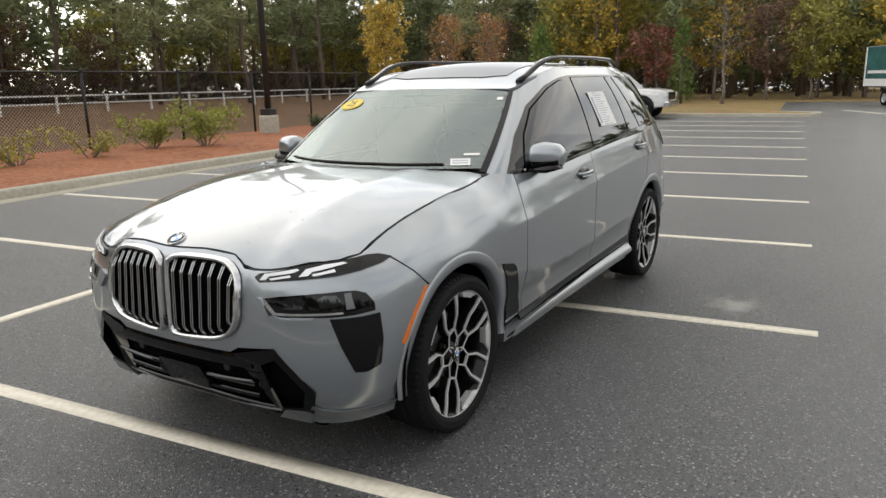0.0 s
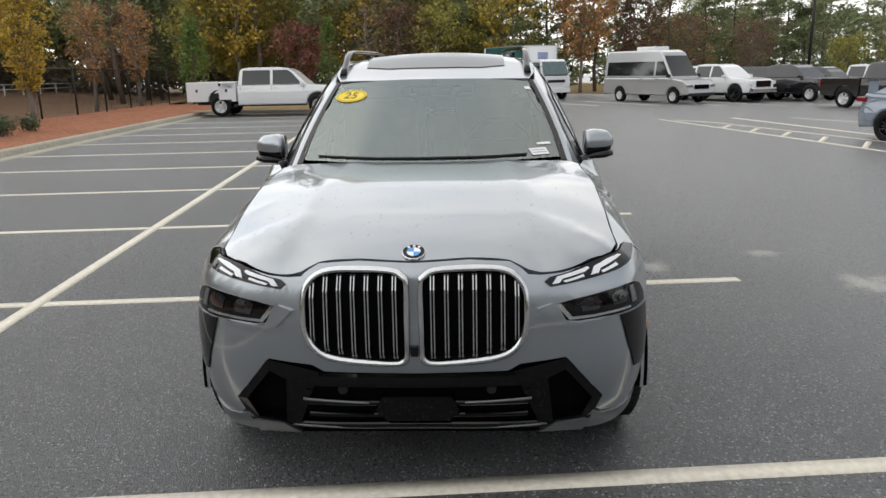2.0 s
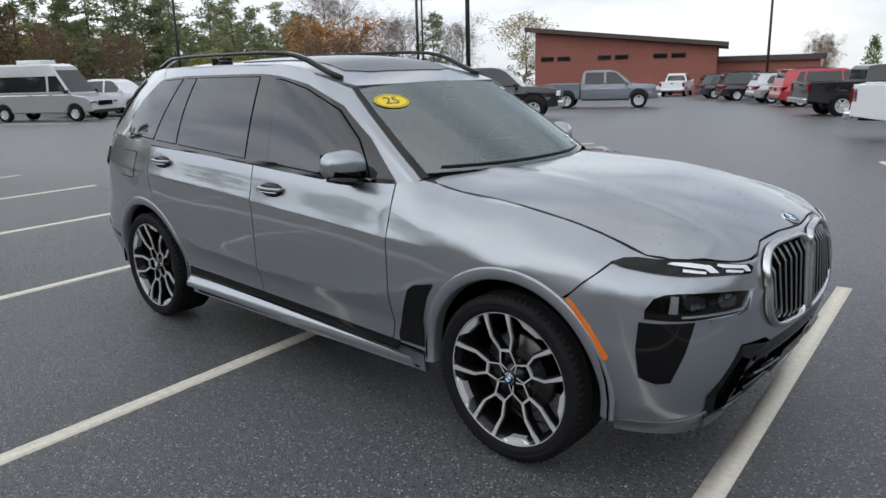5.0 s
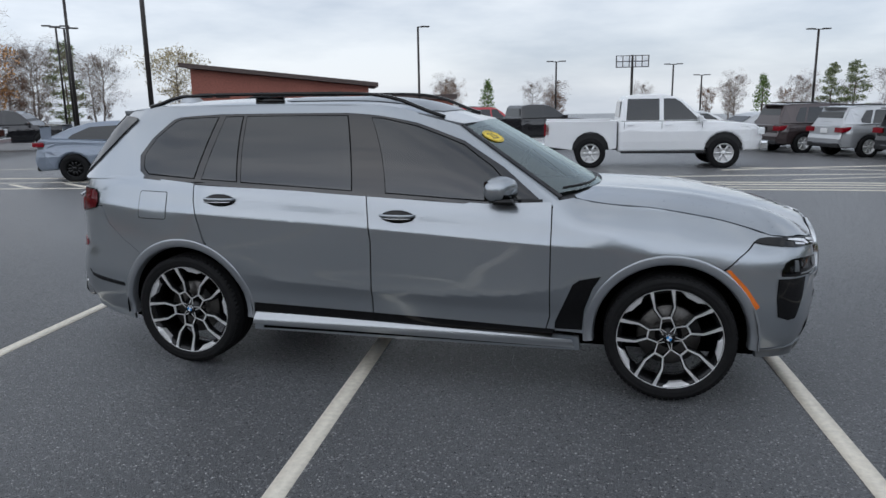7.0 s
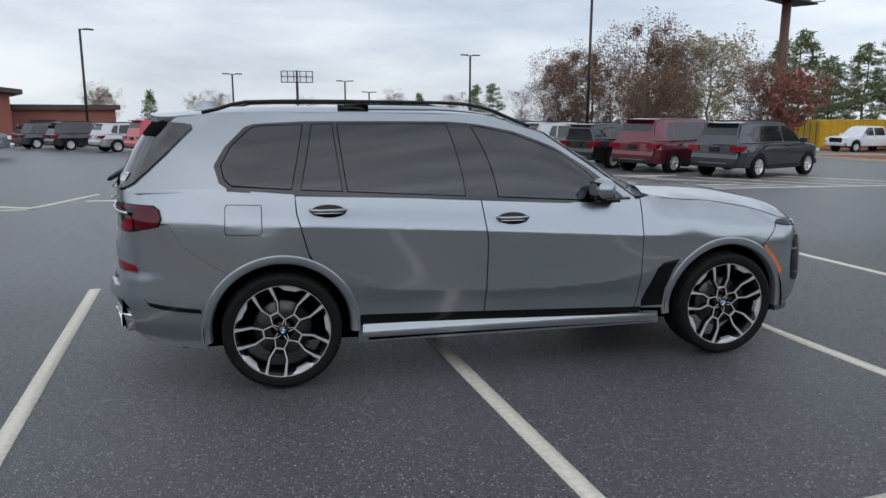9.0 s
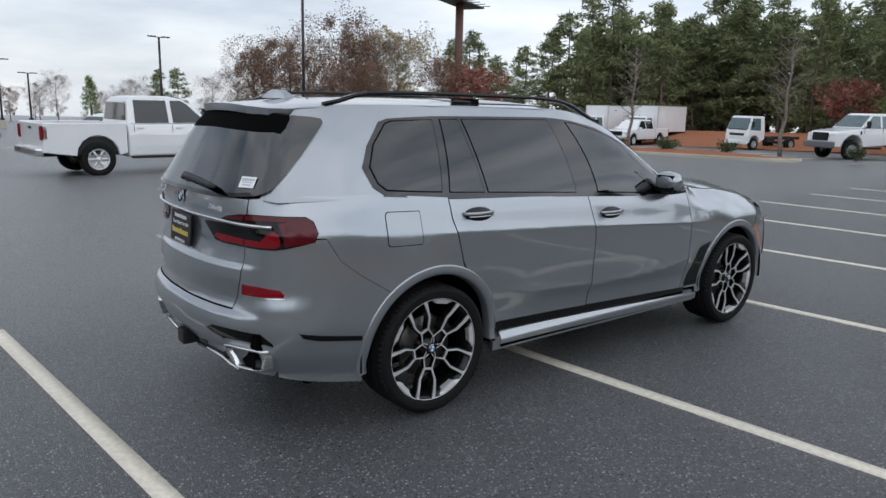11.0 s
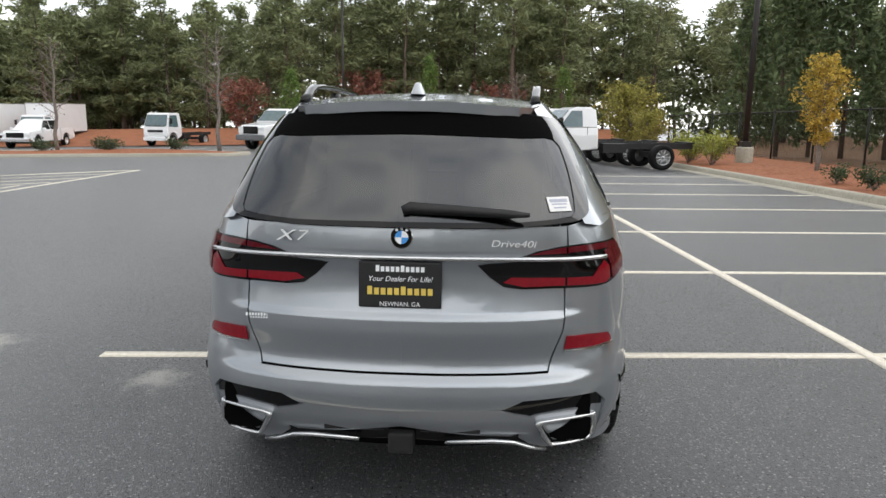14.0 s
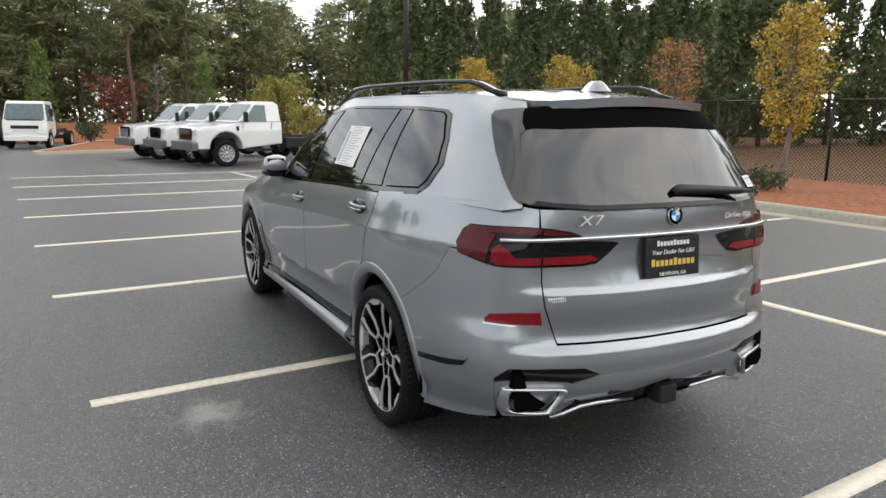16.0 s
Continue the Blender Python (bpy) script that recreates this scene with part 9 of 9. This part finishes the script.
def plant(src, x, y, s=1.0, z=None):
    zz = fall(x, y) + 0.1 if z is None else z
    m = Matrix.Translation((x, y, zz)) @ Matrix.Rotation(rs.uniform(0, 6.28), 4, "Z")
    if src.name not in USED:
        USED.add(src.name)
        src.matrix_basis = m
        src.scale = (s, s, s * 1.0)
        return src
    old = src.scale.copy()
    src.scale = (s, s, s)
    c = copy_thing(src, m)
    src.scale = old
    return c


PINES = [pine(1, 15.5, L_PINE, 0.36), pine(2, 17.0, L_PINE2, 0.42), pine(3, 14.0, L_PINE, 0.30), pine(4, 16.0, L_PINE2, 0.25, 1.15)]
LUSH = [pine(5, 13.5, L_PINE2, 0.10, 1.3), pine(6, 15.0, L_PINE2, 0.14, 1.3)]
AUT = [broadleaf(11, 9.0, L_ORANGE, "orange autumn tree at the wood's edge", 1.3, 0.36, 0.16), broadleaf(12, 8.5, L_OLIVE, "olive green tree at the wood's edge", 1.6, 0.40, 0.17), broadleaf(13, 8.0, L_RUST, "rust brown tree at the wood's edge", 1.2, 0.36, 0.15),
       broadleaf(14, 5.5, L_RED, "small red maple-like autumn tree", 1.6, 0.45, 0.13), broadleaf(15, 9.5, L_GOLD, "golden autumn tree among pines", 1.3, 0.38, 0.16)]
BARE = [broadleaf(21, 9.5, L_TWIG, "nearly bare brown winter tree", 2.1, 0.40, 0.30, 0.16, lean=0.035), broadleaf(22, 8.5, L_RUST, "dense tree with rust-brown leaves", 4.6, 0.40, 0.078, 0.14, lean=0.45), broadleaf(23, 10.0, L_PALE, "pale round autumn tree behind the lot", 2.4, 0.42, 0.14, 0.15, lean=0.4)]
GOLD = [broadleaf(31, 4.6, L_GOLD, "slender young golden tree in the mulch bed", 1.7, 0.19, 0.055, 0.22, name="young_tree", twig=1.5), broadleaf(32, 5.2, L_GOLD, "young golden tree in the mulch bed", 1.4, 0.20, 0.055, 0.25, name="young_tree", twig=1.5), broadleaf(33, 5.0, L_ORANGE, "thin young orange-brown tree in the mulch bed", 0.8, 0.20, 0.05, 0.25, name="young_tree", twig=1.4)]
BUSH = broadleaf(34, 3.4, L_OLIVE, "yellow-green bushy young tree in mulch", 2.2, 0.46, 0.075, 0.05, name="young_tree", twig=1.6)
BARESAP = broadleaf(35, 6.5, L_TWIG, "leafless thin young tree", 0.08, 0.22, 0.05, 0.25, name="bare_tree")
CYPR = [column(41, 10.5, 1.75, L_CYP, "tall dark cypress behind the fence", n=3400, size=0.2), column(42, 9.6, 1.85, L_CYP, "tall dark cypress behind the fence", n=3400, size=0.2)]
CONE = [column(43, 4.2, 1.05, L_YOUNG, "bright green young conifer in mulch", "young_conifer", 1600, 0.11), column(44, 5.0, 0.9, L_YOUNG, "slim bright green conifer in mulch", "young_conifer", 1600, 0.11)]
SHR = [shrub(51, 0.85, 0.75, L_SHRUB, "spreading yellow-green shrub in the mulch", 900), shrub(52, 0.42, 0.40, L_DKSHRUB, "low dark green shrub in the mulch", 600, 0.05), shrub(53, 0.6, 0.6, L_OLIVE, "thin dry shrub in the mulch", 350)]


def scatter(kinds, weights, x0, x1, y0, y1, n, smin=0.85, smax=1.2, z=None, inbay=False):
    for _ in range(n):
        x, y = rs.uniform(x0, x1), rs.uniform(y0, y1)
        if inbay:
            p = BAY @ Vector((x, y, 0))
            x, y = p.x, p.y
        plant(kinds[int(rs.choice(len(kinds), p=weights))], x, y, rs.uniform(smin, smax), None if z is None else fall(x, y) + z)


def far_woods(name, leaves, label, seed, spots, n, size=0.34, lo=0.5, hi=13.0, inbay=False):
    """Deep woods behind the single trees: clumps of foliage over long strips of ground, with trunks among them."""
    cl = Cloud(seed)
    r = np.random.default_rng(seed + 1)
    for (x0, y0), (x1, y1), depth in spots:
        side_v = Vector((y1 - y0, x0 - x1, 0)).normalized()
        for _ in range(n):
            t, d = r.uniform(0, 1), r.uniform(-0.5, 0.5) * depth
            x, y = x0 + (x1 - x0) * t + side_v.x * d, y0 + (y1 - y0) * t + side_v.y * d
            if inbay:
                p = BAY @ Vector((x, y, 0))
                x, y = p.x, p.y
            top = hi * (0.72 + 0.30 * noise.noise(Vector((x * 0.16, y * 0.16, seed))) + 0.12 * noise.noise(Vector((x * 0.7, y * 0.7, seed))))
            cl.blades((x, y, fall(x, y) + lo + (top - lo) * r.uniform(0, 1) ** 0.8), (0.75, 0.75, 0.45), 26, size, 0.3, 0.34)
    ob = put(name, cl.mesh(name), leaves, None, "", True)
    return tagged(ob, label, "woods", "", "stuff")


far_woods("far_pine_woods", L_PINE2, "dense dark pine woods behind the lot", 301, [((-96, -62), (16, -66), 10), ((-92, 4), (-84, -64), 12)], 950, 0.56, 0.4, 15.0, True)
far_woods("far_autumn_woods", L_BROWN, "dry brown undergrowth of the woods", 302, [((-90, -56), (10, -60), 12), ((-84, 8), (-78, -56), 10)], 430, 0.42, 0.0, 5.5, True)
far_woods("far_olive_woods", L_OLIVE, "olive autumn foliage among the pines", 303, [((-88, -58), (0, -62), 12), ((-86, 8), (-80, -50), 10)], 150, 0.28, 1.0, 12.0, True)
far_woods("far_pine_woods", L_PINE2, "dense dark pine woods across the lot", 304, [((88, -44), (92, 50), 12), ((40, -58), (88, -44), 10), ((70, 60), (90, 48), 8)], 1000, 0.56, 0.3, 19.0)
far_woods("far_pine_woods", L_PINE2, "dense pine woods beyond the rows", 306, [((-88, 64), (-92, -2), 10)], 420, 0.52, 0.3, 11.0)
far_woods("far_pine_woods", L_PINE2, "dense pine woods behind the cypress screen", 307, [((10, -60), (50, -30), 8)], 300, 0.52, 0.3, 9.5)
far_woods("far_conifer_hedge", L_CYP, "dark evergreen undergrowth below the pines", 305, [((62, -34), (64, 26), 8)], 160, 0.24, 0.1, 4.5)
# woods behind the field, thinning towards the lane
scatter(PINES, [0.3, 0.3, 0.2, 0.2], -95, 2, -62, -37, 60, 0.85, 1.15, 0.5, True)
scatter(AUT, [0.05, 0.70, 0.15, 0.0, 0.10], -80, -8, -60, -40, 12, 0.7, 1.0, 0.5, True)
scatter(PINES, [0.25, 0.25, 0.2, 0.3], -88, -52, -36, 6, 32, 0.85, 1.15, 0.0)
scatter(LUSH, [0.5, 0.5], -90, -56, -36, 6, 13, 0.8, 1.05, 0.0)
scatter(AUT, [0.08, 0.60, 0.22, 0.0, 0.10], -62, -52, -30, 7, 12, 0.75, 1.05, 0.0)
for x, y, k, s in ((-52, -12.5, 3, 1.0), (-54, -18.0, 4, 1.15), (-58, -15.0, 1, 1.2), (-52, 9.0, 0, 1.0), (-56, 14.0, 2, 1.0)):
    plant(AUT[k], x, y, s, 0.0)
# woods across the far side of the lot
scatter(PINES, [0.2, 0.3, 0.2, 0.3], 58, 92, -30, 24, 38, 0.85, 1.15)
scatter(LUSH, [0.5, 0.5], 58, 84, -28, 26, 25, 0.8, 1.1)
for x, y, k, s in ((62, 11.5, 3, 1.15), (58, 22.0, 3, 1.0), (60, -1.0, 3, 0.9)):
    plant(AUT[k], x, y, s)
# lower, more distant trees beyond the rows
scatter(PINES + LUSH, [0.25, 0.25, 0.2, 0.1, 0.1, 0.1], -110, -66, 24, 75, 24, 0.6, 0.85)
scatter(AUT, [0.4, 0.2, 0.3, 0.05, 0.05], -84, -68, 14, 36, 6, 0.7, 0.95)
scatter(BARE, [0.75, 0.2, 0.05], -40, 60, 125, 165, 12, 0.6, 0.8)
scatter(BARE, [0.4, 0.6, 0.0], 28, 58, 70, 90, 8, 0.7, 1.0)
scatter(PINES + LUSH, [0.2, 0.2, 0.1, 0.1, 0.2, 0.2], 66, 95, 66, 100, 10, 0.6, 0.85)
scatter(LUSH, [0.5, 0.5], 60, 80, 26, 50, 26, 0.8, 1.1)
for src, x, y, s in ((BARE[0], -51, 41, 1.05), (BARE[0], -53, 45, 1.09), (AUT[0], -47, 36, 0.76), (LUSH[0], -53, 39, 0.52), (BARE[1], -44, 34, 0.58), (BARE[0], -55, 52, 0.90), (BARE[0], -56, 56, 0.93), (BARE[1], -49, 47, 0.61), (BARE[0], -59, 68, 0.89), (BARE[0], -59, 70, 0.98), (BARE[2], -49, 70, 0.93),
                     (BARE[0], -25, 102, 0.74), (BARE[1], -23, 97, 0.70), (CONE[0], -17, 94, 1.31), (BARE[0], -14, 119, 0.69), (BARE[0], 4, 120, 0.64), (BARE[0], 16, 104, 0.70), (CONE[0], 18, 94, 1.32), (BARE[1], -9, 110, 0.50), (BARE[1], 28, 61, 1.06), (BARE[1], 27, 66, 0.97), (BARE[1], 31, 62, 0.91), (BARE[1], 36, 64, 1.45),
                     (BARE[1], 36, 62, 1.14), (BARE[1], 30, 53, 0.74), (BARE[1], 32, 52, 0.76), (BARE[0], 29, 75, 0.79), (BARE[0], 28, 80, 0.65), (LUSH[0], 24, 87, 0.50), (LUSH[0], 27, 89, 0.53), (BARE[0], 20, 82, 0.58), (BARE[0], 40, 63, 1.10), (BARE[2], 46, 68, 1.20), (BARE[2], 44, 70, 1.15), (BARE[1], 37, 48, 0.82),
                     (BARE[1], 41, 52, 0.88), (AUT[3], 39, 46, 1.15), (LUSH[0], 61, 72, 0.98), (LUSH[0], 60, 66, 0.72), (LUSH[0], 62, 77, 0.95), (BARE[1], 29, 66, 1.12), (LUSH[0], 58, 55, 0.86), (LUSH[0], 59, 53.5, 1.0), (LUSH[1], 61, 51, 1.08), (PINES[3], 63, 50, 1.06), (LUSH[0], 57, 58, 0.75),
                     (PINES[3], -57, 17, 0.72), (LUSH[0], -54, 19, 0.72), (PINES[2], -57, 22, 0.72), (LUSH[0], -53, 23, 0.65), (PINES[3], -56, 26, 0.6), (PINES[2], -58, 30, 0.55), (BARE[1], -49, 16, 0.64), (BARE[1], -47, 20, 0.59), (LUSH[0], -64, 35, 0.42), (PINES[2], -65, 39, 0.43), (PINES[2], -65, 43, 0.56), (PINES[3], -61, 45, 0.50), (AUT[1], -59, 37, 0.53), (LUSH[0], -55, 27, 0.64), (AUT[1], -48, 27, 0.47), (PINES[3], -55, 36, 0.52), (AUT[0], -48, 39, 0.74), (AUT[0], -46, 41, 0.78), (BARE[1], -44, 38, 0.60), (BARE[0], -48, 48, 0.79), (PINES[2], -56, 41, 0.46), (LUSH[1], -55, 6.7, 0.75), (PINES[0], -58, 8.5, 0.9), (LUSH[0], -53, 4.5, 0.7), (PINES[3], -57, 11, 0.8)):
    plant(src, x, y, s)
# cypress screen
for k in range(16):
    t = k / 15
    plant(CYPR[k % 2], 40 - 20 * t + rs.uniform(-0.5, 0.5), -15.5 - 21 * t, rs.uniform(0.9, 1.1))
for k in range(8):
    plant(CYPR[k % 2], 18 - 2.7 * k, -38 - 1.5 * k, rs.uniform(0.9, 1.1))
scatter(PINES, [0.3, 0.3, 0.2, 0.2], 0, 40, -66, -44, 18, 0.8, 1.1, 0.5)
scatter(AUT, [0.0, 0.5, 0.5, 0.0, 0.0], -2, 20, -48, -38, 4, 0.6, 0.9, 0.4)
# young trees and shrubs near the kerbs
for src, x, y, s in ((GOLD[0], -20.2, -15.0, 1.08), (GOLD[2], -29.0, -17.2, 1.05), (GOLD[2], -32.5, -16.6, 1.1), (CONE[0], -35.0, -14.6, 1.0), (CONE[1], -45.0, -9.0, 1.0), (BARESAP, -44.0, -6.2, 1.0), (GOLD[0], 17.0, -10.0, 0.78), (GOLD[1], 12.1, -10.2, 0.65),
                     (GOLD[2], 8.3, -10.6, 0.70), (GOLD[1], 5.1, -10.6, 0.76), (BUSH, 32.0, -7.2, 0.95), (BUSH, 28.5, -7.4, 0.55), (CONE[1], 44.0, 4.0, 1.1), (CONE[0], 46.0, 14.0, 1.15), (CONE[1], 39.0, -4.5, 0.9), (BARESAP, 36.0, -1.6, 0.7), (BARESAP, 32.0, 14.0, 1.0), (BARESAP, 29.0, 21.0, 0.9)):
    plant(src, x, y, s, fall(x, y) + 0.22)
for k, x, y, s in ((0, -6.9, -12.4, 1.0), (0, -8.0, -11.8, 1.25), (2, -4.9, -11.8, 1.0), (2, -3.3, -11.7, 1.1), (1, -14.1, -13.4, 1.0), (1, -14.3, -12.7, 1.1), (1, -13.8, -12.0, 1.1), (1, -15.2, -12.1, 1.0), (1, 12.6, -8.6, 0.9), (1, 11.1, -8.7, 1.0), (1, 9.9, -9.1, 0.9), (1, 9.4, -9.9, 1.0),
                   (0, 20.3, -7.9, 1.3), (0, 21.8, -7.5, 1.2), (0, 23.0, -8.0, 1.2), (1, 6.8, -9.6, 1.0), (1, 5.0, -10.0, 1.0), (1, 28.0, 24.0, 1.4), (1, 27.8, 21.0, 1.3), (1, 27.6, 17.5, 1.4), (1, 28.0, 14.5, 1.3), (1, 29.5, 19.0, 1.3), (1, 28.5, 9.0, 1.2), (1, 44.5, 9.0, 2.6), (1, 45.0, 6.5, 2.8), (1, 45.5, 11.5, 2.8), (1, 45.8, 16.5, 2.6), (1, 44.0, 1.5, 2.6)):
    plant(SHR[k], x, y, s, fall(x, y) + 0.18)
